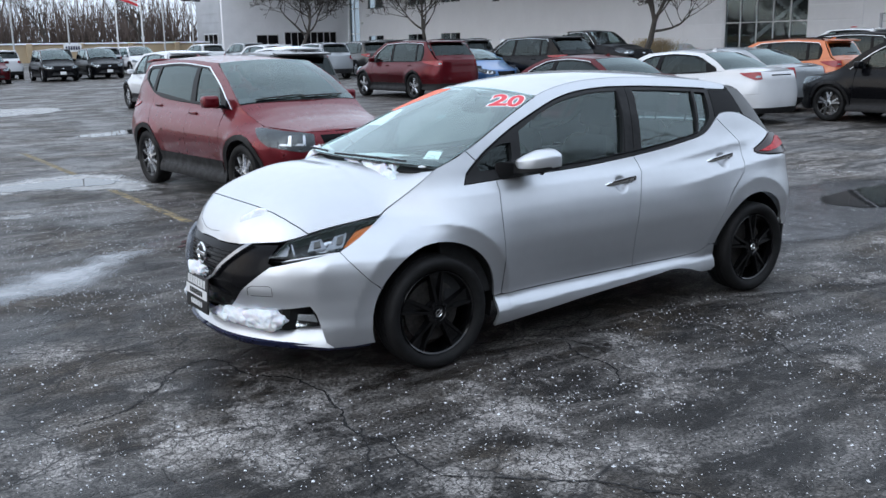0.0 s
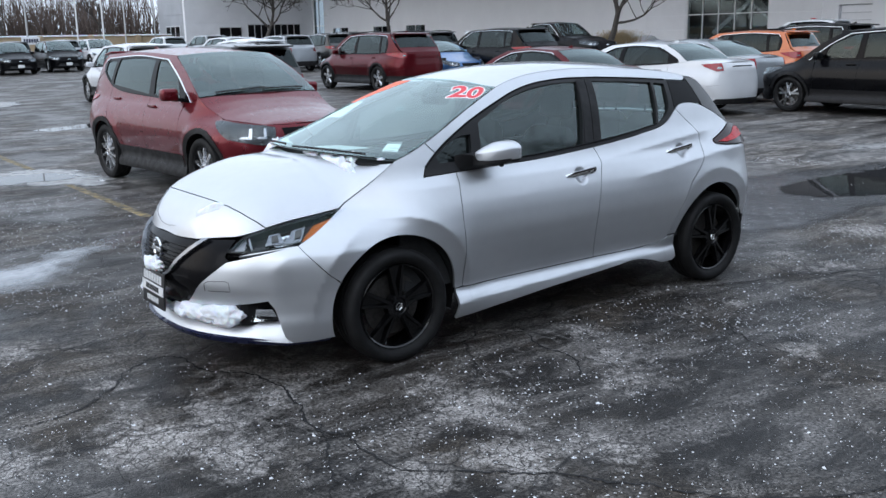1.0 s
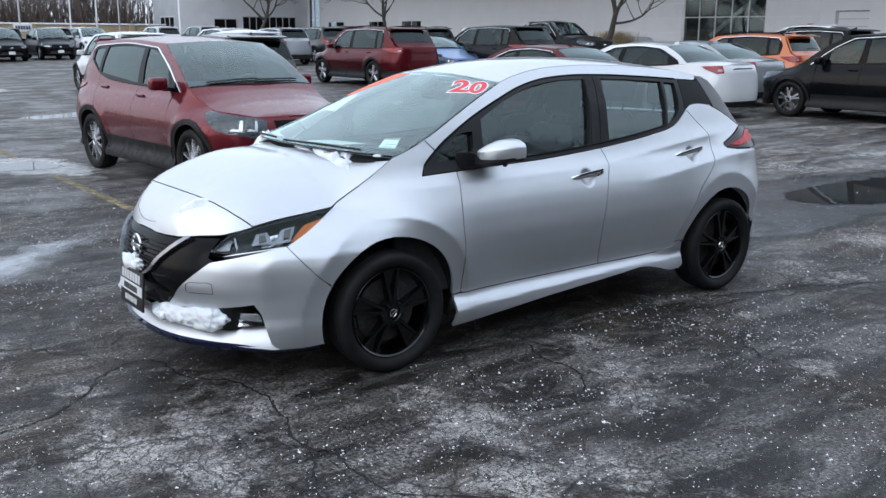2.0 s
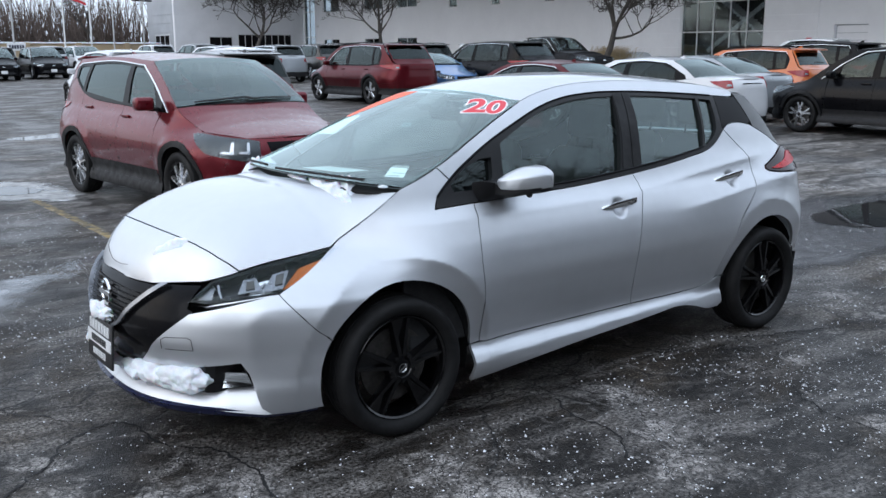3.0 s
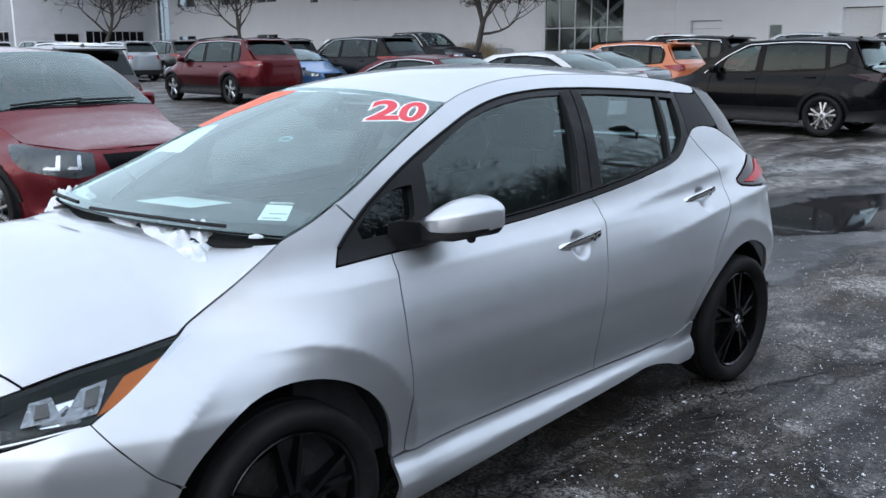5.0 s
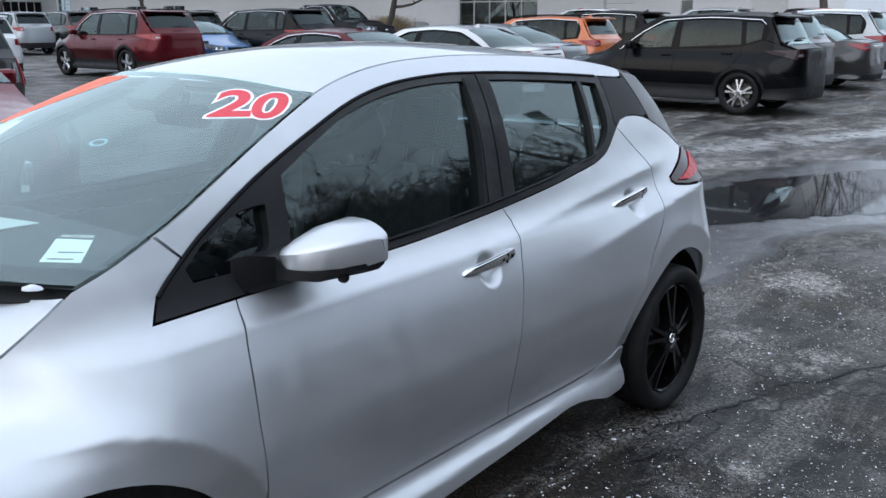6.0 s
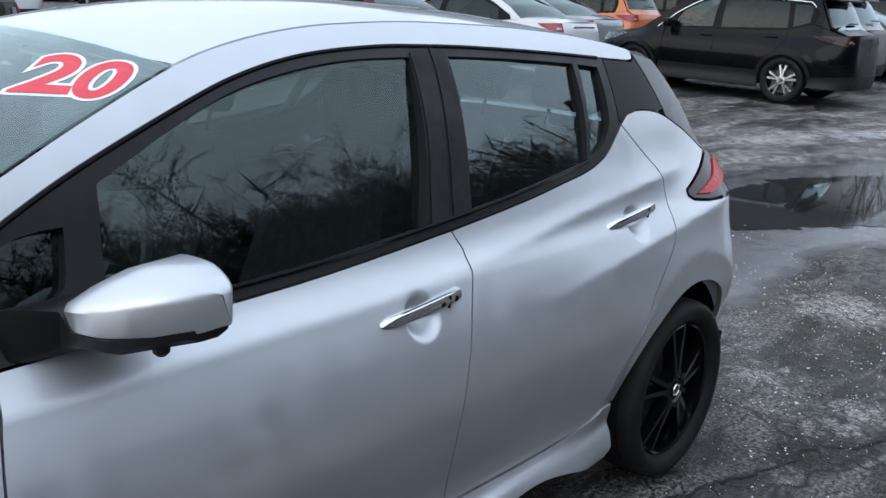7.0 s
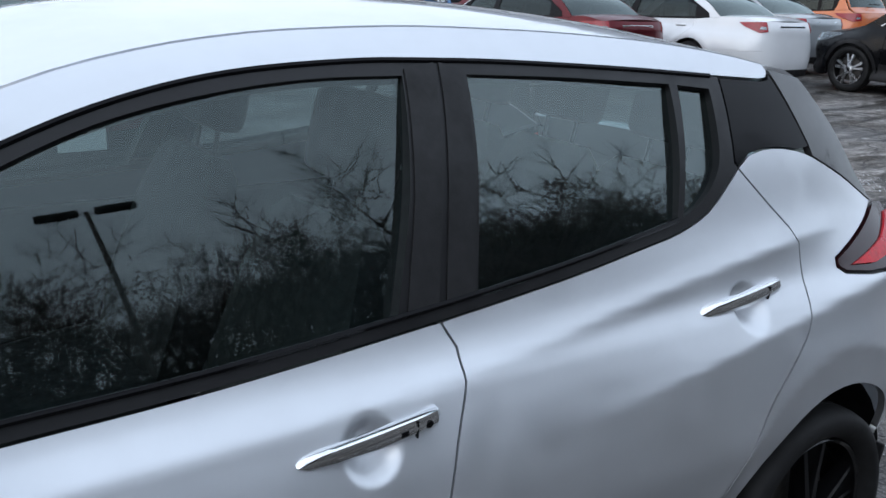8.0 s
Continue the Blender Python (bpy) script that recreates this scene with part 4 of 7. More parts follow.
# square flap seam on the bumper
fl = sk.fp([(0.452, 0.490), (0.457, 0.532), (0.477, 0.544), (0.560, 0.550), (0.575, 0.542), (0.577, 0.494)])
fq = np.array(fl + [fl[0]])
part("tow_flap_seam", tube([tuple(p + np.array((-0.0005, -0.0005, 0))) for p in sk.P(*np.array(densify(fq[:-1], 0.02)).T)], 0.0016, 4), TRIM_BLACK, hatch)

# rear: black pillar cover, tailgate, rear bumper, lamps
flank("pillar_panel", sk.sp([(1.108, 1.247), (1.142, 1.424), (1.30, 1.413), (1.335, 1.415), (1.350, 1.430), (1.386, 1.349), (1.425, 1.258)] + [p for p in CBOT[::-1] if p[0] < 1.40] ), GLOSS_BLACK, res=0.03, off=0.001)
flank("tailgate_side", sk.sp([(1.354, 1.440), (1.50, 1.415), (1.60, 1.30), (1.68, 1.19), (1.755, 1.10)] + [p for p in CBOT[::-1] if p[0] > 1.43] + [(1.428, 1.258), (1.390, 1.350)]), DARK, res=0.03, off=0.001)
flank("tail_lamp", sk.sp([(1.414, 1.003), (1.60, 1.056), (1.745, 1.098), (1.84, 1.085), (1.90, 1.01), (1.89, 0.945), (1.53, 0.960), (1.43, 0.973), (1.409, 0.986)]), DARK_RED, res=0.03, off=0.006, label="boomerang tail lamp, black and red")
flank("red_lens", sk.sp([(1.455, 0.983), (1.66, 1.022), (1.80, 1.066), (1.885, 1.058), (1.885, 1.0), (1.70, 0.984), (1.56, 0.972)]), RED_LENS, res=0.03, off=0.012, label="red lamp lens")
flank("rear_bumper", sk.sp([(1.80, 0.942), (1.80, 0.60), (1.765, 0.50)] + arc(AX, AZ, AR, 23, -8, 8) + [(1.78, 0.24)]) + sk.rp([(0.5, 0.25), (0.0, 0.25), (0.0, 0.80), (0.6, 0.86), (0.70, 0.90)]), SILVER, res=0.05)
tg = np.vstack([on([(1.352, 1.446), (1.45, 1.435), (1.52, 1.40), (1.60, 1.30), (1.68, 1.19), (1.755, 1.10), (1.80, 1.0), (1.80, 0.90)])])
tg_P = ruled(tg, 0.06, (0.6, 0, 0.3), 2.4)
put("spoiler", panel_mesh("spoiler", tg_P, [(0, -1), (0.24, -1), (0.30, -0.6), (0.30, 0.6), (0.24, 1), (0, 1)], SILVER, 0.05, 0.02, 0.001), hatch)
put("rear_windscreen", panel_mesh("rear_windscreen", tg_P, [(0.24, -0.98), (0.62, -0.98), (0.62, 0.98), (0.24, 0.98), (0.30, 0.6), (0.30, -0.6)], GLASS_SIDE, 0.05, 0.006, 0.001, -0.004), hatch).visible_shadow = False
put("tailgate", panel_mesh("tailgate", tg_P, [(0.62, -1), (1, -1), (1, 1), (0.62, 1)], SILVER, 0.05, 0.02, 0.002), hatch)
part("rear_emblem", box((0.01, 0.4, 0.02), bevel=0.004, m=pose(1.98, 0, 0.93)), CHROME, hatch)

# mirrors
for mir in (False, True):
    s = 1 if mir else -1
    bm = bmesh.new()
    rows = []
    # housing: sections across the car from the stalk outwards, with a crease along its front
    keys = np.array(((0.798, -0.752, -0.645, 1.066, 1.094, 1.108), (0.806, -0.782, -0.618, 1.057, 1.100, 1.128), (0.830, -0.792, -0.592, 1.053, 1.105, 1.154), (0.875, -0.778, -0.580, 1.053, 1.111, 1.168),
                     (0.920, -0.742, -0.576, 1.057, 1.119, 1.166), (0.955, -0.694, -0.576, 1.063, 1.125, 1.154), (0.975, -0.648, -0.578, 1.068, 1.127, 1.142), (0.984, -0.612, -0.584, 1.074, 1.122, 1.132)))
    for yy in np.concatenate([np.linspace(0.798, 0.83, 5), np.linspace(0.845, 0.955, 8), np.linspace(0.965, 0.984, 4)]):
        x0, x1, z0, zc_, z1 = (float(table([(k[0], k[c]) for k in keys], yy)) for c in range(1, 6))
        w_ = x1 - x0
        row = [(x1, z0 + 0.006), (x1 - 0.1 * w_, z0), (x0 + 0.16 * w_, z0), (x0 + 0.07 * w_, z0 + 0.010), (x0 + 0.004, zc_ - 0.006), (x0 + 0.010, zc_ + 0.005), (x0 + 0.26 * w_, zc_ + 0.55 * (z1 - zc_)), (x0 + 0.52 * w_, z1 - 0.006), (x1 - 0.08 * w_, z1), (x1, z1 - 0.006)]
        rows.append([bm.verts.new((px, s * yy, pz)) for px, pz in row])
    for p, q in zip(rows, rows[1:]):
        for k in range(10):
            bm.faces.new((p[k], p[(k + 1) % 10], q[(k + 1) % 10], q[k]))
    bm.faces.new(rows[0])
    bm.faces.new(rows[-1])
    bmesh.ops.recalc_face_normals(bm, faces=bm.faces[:])
    mirror_ob = part("side_mirror", bm, SILVER, hatch, "silver door mirror with black base", None, True)
    bm = bmesh.new()
    rows = []
    for yy, x0, x1, z0, z1 in ((0.735, -0.868, -0.700, 0.998, 1.090), (0.765, -0.845, -0.66, 1.002, 1.098), (0.800, -0.785, -0.605, 1.020, 1.090), (0.835, -0.782, -0.588, 1.030, 1.062), (0.90, -0.758, -0.578, 1.034, 1.062), (0.972, -0.660, -0.584, 1.052, 1.074)):
        rows.append([bm.verts.new((px, s * yy, pz)) for px, pz in ((x0, z0 + 0.01), (x0 + 0.02, z0), (x1 - 0.02, z0), (x1, z0 + 0.01), (x1, z1), (x0, z1))])
    for p, q in zip(rows, rows[1:]):
        for k in range(6):
            bm.faces.new((p[k], p[(k + 1) % 6], q[(k + 1) % 6], q[k]))
    bm.faces.new(rows[0])
    bm.faces.new(rows[-1])
    bmesh.ops.recalc_face_normals(bm, faces=bm.faces[:])
    part("mirror_base", bm, TRIM_BLACK, mirror_ob, "black mirror base", None, True)
    part("mirror_glass", box((0.006, 0.155, 0.085), bevel=0.02, m=pose(-0.580, s * 0.872, 1.100, 0, 0, s * 6)), CHROME, mirror_ob)
    part("mirror_camera", lathe([(0.0, 0.016), (-0.018, 0.014), (-0.024, 0.008), (-0.024, 0.0005)], 16, "z", m=Matrix.Translation((-0.680, s * 0.925, 1.050))), TRIM_BLACK, mirror_ob, "", None, True)

# mud flaps, wheel housings, floor
for s in (-1, 1):
    part("mud_flap", box((0.012, 0.13, 0.25), bevel=0.004, m=pose(1.695, s * 0.765, 0.315, 0, 10, 0)), PLASTIC, hatch)
    for cx in (-AX, AX):
        bm = bmesh.new()
        a_ = [radians(a) for a in range(-14, 195, 11)]
        ring = [[bm.verts.new((cx + rr * math.cos(a), s * yy, AZ + rr * math.sin(a))) for a in a_] for yy, rr in ((0.80, 0.402), (0.78, 0.408), (0.55, 0.41))]
        for p, q in zip(ring, ring[1:]):
            for k in range(len(a_) - 1):
                bm.faces.new((p[k], p[k + 1], q[k + 1], q[k]))
        bm.faces.new(ring[-1])
        part("wheel_housing", bm, PLASTIC, hatch, "", None, True)
part("floor_pan", box((3.9, 1.12, 0.16), (-0.08, 0, 0.29), 0.05), PLASTIC, hatch)
part("front_structure", box((0.30, 1.2, 0.34), (-2.02, 0, 0.46), 0.05), PLASTIC, hatch)
part("engine_bay", box((0.75, 1.06, 0.42), (-1.55, 0, 0.58), 0.05), PLASTIC, hatch)
part("boot_floor", box((0.75, 1.06, 0.30), (1.45, 0, 0.62), 0.05), PLASTIC, hatch)
for s in (-1, 1):
    part("door_lining", box((2.5, 0.03, 0.60), bevel=0.012, m=pose(-0.02, s * 0.735, 0.66, s * 7, 0, 0)), DASH, hatch)

# wheels
for cx in (-AX, AX):
    for s in (-1, 1):
        make_wheel(hatch, (cx, s * 0.765, AZ + 0.003), 0.318, 0.243, 0.215, s, "five", ALLOY_BLACK, "black alloy wheel with five twin spokes", radians(-2) if cx < 0 else 0)

# cabin
dash = bmesh.new()
rows = []
for y in np.linspace(-0.68, 0.68, 9):
    k = 1 - (y / 0.72) ** 2
    rows.append([dash.verts.new((x - 0.05 * k, y, z + 0.02 * k)) for x, z in ((-1.20, 1.03), (-0.95, 1.04), (-0.74, 1.035), (-0.66, 1.00), (-0.65, 0.88), (-0.72, 0.70), (-1.1, 0.6))])
for p, q in zip(rows, rows[1:]):
    for i in range(6):
        dash.faces.new((p[i], q[i], q[i + 1], p[i + 1]))
part("dashboard", dash, DASH, hatch, "dark grey dashboard", None, True)
put("cowl", panel_mesh("cowl", lambda a, b: ws_P(a, b) + np.array((0.0, 0, -0.035)), [(0.012, -0.97), (0.07, -0.97), (0.07, 0.97), (0.012, 0.97)], PLASTIC, 0.05, 0.02, 0.0), hatch)
bm = bmesh.new()
tube([(0.185 * math.cos(t), 0.185 * math.sin(t), 0) for t in np.linspace(0, 2 * math.pi, 33)], 0.016, 8, bm, False)
box((0.10, 0.16, 0.05), bevel=0.02, bm=bm)
box((0.03, 0.36, 0.02), bevel=0.008, bm=bm)
part("steering_wheel", bm, DASH, hatch, "black steering wheel", pose(-0.50, -0.36, 0.98, 0, -62, 0), True)
for x, y in ((-0.30, -0.36), (-0.30, 0.36)):
    seat_mesh(hatch, x + 0.10, y, 0.55, FABRIC, FABRIC)
for y in (-0.40, 0.0, 0.40):
    seat_mesh(hatch, 0.72, y, 0.58, FABRIC, FABRIC, 0.42)
bm = box((0.06, 0.24, 0.07), bevel=0.025, m=pose(-0.46, 0.0, 1.355, 0, -12, 0))
tube([(-0.45, 0, 1.38), (-0.43, 0, 1.46)], 0.012, 8, bm)
part("rear_view_mirror", bm, DASH, hatch, "black rear-view mirror", None, True)
part("sensor_box", box((0.13, 0.16, 0.05), bevel=0.02, m=pose(-0.55, 0.0, 1.425, 0, -28, 0)), DASH, hatch, "", None, True)
bm = bmesh.new()
hl = [[bm.verts.new(tuple(roof_P(a, b) + np.array((0, 0, -0.035)))) for b in np.linspace(-0.97, 0.97, 9)] for a in np.linspace(0, 1, 14)]
for p, q in zip(hl, hl[1:]):
    for k in range(8):
        bm.faces.new((p[k], p[k + 1], q[k + 1], q[k]))
part("headliner", bm, FABRIC_LIGHT, hatch, "", None, True)

# wipers
for y0_, y1_ in ((-0.05, -0.80), (0.70, 0.12)):
    pts = [ws_P(0.024 + 0.014 * math.sin(2.2 * k), y0_ + (y1_ - y0_) * k) + np.array((-0.008, 0, 0.010)) for k in np.linspace(0, 1, 12)]
    part("wiper", tube([tuple(p) for p in pts], 0.0065, 6), PLASTIC, hatch, "", None, True)

# ---- ground ----
def ground_z(x, y):
    """The lot is level round the hatchback and climbs gently towards the building."""
    s = 0.95 * np.asarray(x, float) + 0.31 * np.asarray(y, float) + 5.3
    return 0.018 * (np.log1p(np.exp(np.clip(s - 15, -40, 300) / 2.5)) * 2.5) * ease(260, 60, s)


_a = Mat("wet_asphalt", (0.04, 0.04, 0.042), 0.5, 0.0, Specular_IOR_Level=0.18)
_c = _a.coords()
_big = _a.noise(0.35, 5, 0.6, _c, 0.4)
_mid = _a.noise(2.1, 6, 0.65, _c, 0.6)
_fine = _a.noise(60.0, 4, 0.6, _c)
_small = _a.noise(15.0, 6, 0.7, _c, 0.3)
_map = _a.node("ShaderNodeMapping")
_map.inputs["Rotation"].default_value, _map.inputs["Scale"].default_value = (0, 0, 0.25), (1.0, 3.6, 1.0)
_a.l.new(_c, _map.inputs["Vector"])
_streak = _a.noise(0.9, 7, 0.68, _map.outputs["Vector"], 0.8)
# bitumen and its stones, with brown worn areas
_vor = _a.node("ShaderNodeTexVoronoi", Scale=150.0)
_a.l.new(_c, _vor.inputs["Vector"])
_grain = _a.math("ADD", _a.math("MULTIPLY", _vor.outputs["Color"], 0.6), _a.math("MULTIPLY", _fine, 0.4))
_tone = _a.ramp(_mid, [(0.30, (0.0054, 0.0048, 0.0044)), (0.52, (0.0142, 0.0126, 0.0113)), (0.75, (0.040, 0.0345, 0.029))])
_tone = _a.mix(_a.ramp(_a.noise(0.8, 6, 0.7, _c, 0.5), [(0.50, 0.0), (0.66, 0.75)]), _tone, (0.050, 0.040, 0.030))
_tone = _a.mix(1.0, _tone, _a.ramp(_grain, [(0.25, 0.35), (0.50, 0.9), (0.66, 1.9), (0.80, 3.4)]), "MULTIPLY")
# salt: thin streaks everywhere, more of it dried in the lanes away from the hatchback
_salt = _a.math("MULTIPLY", _a.ramp(_streak, [(0.47, 0.0), (0.63, 0.50)]), _a.ramp(_fine, [(0.42, 0.06), (0.60, 1.0)]))
_salt2 = _a.math("MULTIPLY", _a.ramp(_a.noise(5.0, 7, 0.75, _c, 0.8), [(0.53, 0.0), (0.66, 0.50)]), _a.ramp(_grain, [(0.40, 0.0), (0.60, 1.0)]))
_white = _a.math("MAXIMUM", _salt, _salt2)
_far = _a.node("ShaderNodeVectorMath")
_far.operation = "DISTANCE"
_a.l.new(_c, _far.inputs[0])
_far.inputs[1].default_value = (-0.8, -1.5, 0)
_lane = _a.math("MULTIPLY", _a.ramp(_a.math("MULTIPLY", _far.outputs["Value"], 0.05), [(0.18, 0.0), (0.42, 1.0)]), _a.ramp(_a.noise(0.55, 8, 0.72, _map.outputs["Vector"], 1.2), [(0.44, 0.0), (0.60, 0.75)]))
_white = _a.math("MAXIMUM", _white, _a.math("MULTIPLY", _lane, _a.ramp(_a.noise(9.0, 5, 0.7, _c), [(0.38, 0.10), (0.60, 1.0)])))
# frost and salt crusts at their places: x, y, radius
_patches = None
for px, py, pr in ((-2.80, -1.00, 0.34), (-2.45, -0.96, 0.27), (-2.13, -0.88, 0.20), (-2.53, -1.35, 0.24), (-2.69, -0.50, 0.13), (-2.72, -0.20, 0.11), (-0.24, -1.10, 0.20), (-0.36, -1.48, 0.22), (-0.58, -1.86, 0.22), (-1.45, -1.25, 0.20), (-1.47, -1.58, 0.27),
                   (-1.42, -1.82, 0.20), (-3.02, 0.76, 0.25), (-3.40, -0.86, 0.26), (-2.05, -2.05, 0.24), (-1.66, -2.15, 0.28), (-1.28, -2.32, 0.24), (2.19, -1.12, 0.20), (0.99, -1.31, 0.13), (0.46, -2.10, 0.16), (3.73, -0.65, 0.34), (2.48, -0.74, 0.20), (2.40, -1.20, 0.18), (1.62, -1.20, 0.12)):
    _d = _a.node("ShaderNodeVectorMath")
    _d.operation = "DISTANCE"
    _a.l.new(_c, _d.inputs[0])
    _d.inputs[1].default_value = (px, py, 0)
    _v = _a.math("SUBTRACT", pr, _d.outputs["Value"])
    _patches = _v if _patches is None else _a.math("MAXIMUM", _patches, _v)
_pm = _a.math("ADD", _patches, _a.math("ADD", _a.math("MULTIPLY", _a.math("SUBTRACT", _a.noise(4.0, 7, 0.7, _c, 0.5), 0.5), 0.75), _a.math("MULTIPLY", _a.math("SUBTRACT", _small, 0.5), 0.40)))
_near = _a.ramp(_pm, [(0.0, 0.0), (0.10, 1.0)])
_pm = _a.math("MULTIPLY", _a.ramp(_pm, [(0.0, 0.0), (0.14, 0.62), (0.30, 1.0)]), _a.ramp(_grain, [(0.30, 0.12), (0.58, 1.0)]))
_white = _a.math("MAXIMUM", _white, _pm)
_col = _a.mix(_white, _tone, _a.ramp(_small, [(0.30, (0.265, 0.248, 0.236)), (0.70, (0.60, 0.57, 0.545))]))
# cracks: a few long lines and, under the crusts, a fine net
_warp = _a.node("ShaderNodeVectorMath")
_warp.operation = "ADD"
_wn = _a.node("ShaderNodeTexNoise", Scale=3.0, Detail=5)
_a.l.new(_c, _wn.inputs["Vector"])
_sc = _a.node("ShaderNodeVectorMath")
_sc.operation = "SCALE"
_sc.inputs["Scale"].default_value = 0.35
_a.l.new(_wn.outputs["Color"], _sc.inputs[0])
_a.l.new(_c, _warp.inputs[0])
_a.l.new(_sc.outputs[0], _warp.inputs[1])


def crack_net(scale, width):
    nd = _a.node("ShaderNodeTexVoronoi", Scale=scale)
    nd.feature = "DISTANCE_TO_EDGE"
    _a.l.new(_warp.outputs[0], nd.inputs["Vector"])
    return _a.ramp(nd.outputs["Distance"], [(0.0, 1.0), (width, 0.0)])


_net = _a.math("MULTIPLY", crack_net(12.0, 0.055), _a.math("MAXIMUM", _near, _a.ramp(_big, [(0.52, 0.0), (0.62, 0.7)])))
_web = _a.math("MULTIPLY", crack_net(3.2, 0.020), _a.ramp(_a.noise(0.6, 3, 0.5, _c), [(0.48, 0.0), (0.56, 1.0)]))
_line = _a.math("MULTIPLY", crack_net(0.75, 0.010), _a.ramp(_a.noise(0.7, 3, 0.5, _c), [(0.42, 0.0), (0.52, 1.0)]))
_cr = _a.math("MAXIMUM", _net, _a.math("MAXIMUM", _web, _line))
_col = _a.mix(_a.math("MULTIPLY", _cr, 0.88), _col, (0.009, 0.009, 0.010))
_a.to(_col, "Base Color")
_a.to(_a.math("ADD", _a.ramp(_a.noise(0.8, 5, 0.6, _c, 0.3), [(0.40, 0.30), (0.60, 0.66)]), _a.math("MULTIPLY", _white, 0.3)), "Roughness")
_h = _a.math("SUBTRACT", _a.math("ADD", _a.math("MULTIPLY", _vor.outputs["Distance"], 0.30), _a.math("MULTIPLY", _mid, 0.5)), _a.math("MULTIPLY", _cr, 0.8))
_a.bump(_h, 0.5, 0.012)
ASPHALT = _a.m


def sheet(name, xs, ys, zf, mat):
    gx, gy = np.meshgrid(xs, ys, indexing="ij")
    gz = zf(gx, gy)
    n, m = gx.shape
    v = np.stack([gx.ravel(), gy.ravel(), gz.ravel()], 1)
    f = [(i * m + j, (i + 1) * m + j, (i + 1) * m + j + 1, i * m + j + 1) for i in range(n - 1) for j in range(m - 1)]
    return mesh_of(name, v, f, mat)


def stretch(a, b, near0, near1, step, grow=1.25):
    out = list(np.arange(near0, near1, step)) + [near1]
    d = step
    while out[-1] < b:
        d *= grow
        out.append(min(b, out[-1] + d))
    d = step
    while out[0] > a:
        d *= grow
        out.insert(0, max(a, out[0] - d))
    return np.array(out)


ground = put("ground", sheet("ground", stretch(-600, 900, -8, 20, 0.5), stretch(-600, 900, -8, 30, 0.5), ground_z, ASPHALT))
tagged(ground, "cracked wet asphalt parking lot with salt stains", "asphalt", kind="structure")

# ---- other parked cars ----
def make_car(name, label, category, at, paint_mat, L, W, H, wb, fo, r, kind="suv", zb=1.02, zb2=1.10, zh=0.92, zn=0.80, zc=1.10, xc=None, xr0=None, xr1=None, xt=None, zt=1.12, rim=None,
             clad=True, style="split", rails=False, glass=None, tail="wide", group="parked cars", snow=False, plate=True, chrome_line=True, res=0.10, grille_mat=None, kick=0.0, lamp_drop=0.03, tail_mat=None):
    """A parked car of the given length, width, height, wheelbase, front overhang and wheel radius; its front looks to -x of its own."""
    car = thing(name, label, category, group, at=at)
    rim = rim or ALLOY
    glass = glass or GLASS_DARK
    xw, xR = -wb / 2, wb / 2
    xf = xw - fo
    xr = xf + L
    w = W / 2
    xc = xw + 0.22 if xc is None else xc
    xr0 = xc + 0.80 if xr0 is None else xr0
    xr1 = xR + 0.40 if xr1 is None else xr1
    xt = xr - 0.20 if xt is None else xt
    ra = r + 0.055
    zs = 0.34 if kind != "sedan" else 0.29
    gc = zs - 0.12
    tf = 0.78 if kind != "sedan" else 1.0

    def zmap(z):
        return z * zb if z <= 1.0 else zb + (z - 1.0) * (H - 0.035 - zb) / 0.51

    side = [(zmap(z), d if d < 0.13 else 0.13 + (d - 0.13) * tf) for z, d in SIDE]
    fend = [(z * zh / 0.86, d) for z, d in FENDER]
    front = [(z * zn / 0.735, d * 0.8) for z, d in FRONT]
    rear = [(zmap(z), d * (0.55 if kind != "sedan" else 0.7)) for z, d in REAR]
    sn = Skin(xf, xr, w, fo + 0.15, 3.0, xr - xR + 0.1, 3.8, front, rear, side, fend, (xw - 0.25, xw + 0.3),
              lambda x, z: -0.016 * sum(np.exp(-((np.hypot(x - c, z - r) - ra - 0.07) / 0.06) ** 2) * ease(-0.1, 0.1, z - r) for c in (xw, xR)))

    def onc(curve):
        c = np.array(sn.sp(curve))
        return sn.P(c[:, 0], c[:, 1])

    def pan(nm, poly, mat, lab="", dad=None, **kw):
        kw.setdefault("res", res)
        for mir in (False, True):
            put(nm, panel_mesh(nm, sn.P, poly, mat, mirror=mir, **kw), dad or car, lab)

    xa, xd0 = xc + 0.16, xw + ra + 0.12
    zr = H - 0.085
    edge_c = spline([(xw - 0.10, zh), (xw + 0.08, zh + 0.45 * (zc - zh)), (xc, zc)], 0.08)
    pin = spline([(xc, zc), ((xc + xr0) / 2, (zc + zr) / 2 + 0.035), (xr0, zr)], 0.08)
    xq = xR + (0.34 if kind != "sedan" else 0.22)          # end of the window line
    zq = zb2 + 0.02 + kick
    belt = spline([(xa, zb), (0.0, zb + 0.35 * (zb2 - zb)), (xR - 0.2, zb2 - 0.02 + 0.12 * kick), (xq, zq)], 0.08)
    top_a = spline([(xa, zb), ((xa + xr0) / 2 + 0.07, (zb + zr) / 2 + 0.015), (xr0 + 0.16, zr - 0.045)], 0.08)
    xq1 = xr1 - (0.05 if kind != "sedan" else -0.02)
    top_b = spline([(xr0 + 0.16, zr - 0.045), ((xr0 + xq1) / 2, H - 0.088), (xq1 - 0.12, H - 0.125)], 0.08)
    tail_w = spline([(xq1 - 0.12, H - 0.125), ((xq1 + xq) / 2 + 0.05, (H + zb2 + kick) / 2 - 0.04), (xq, zq)], 0.08)
    if kind == "sedan":
        tail_w = spline([(xq1 - 0.12, H - 0.125), (xq - 0.04, zb2 + 0.09), (xq, zq)], 0.08)
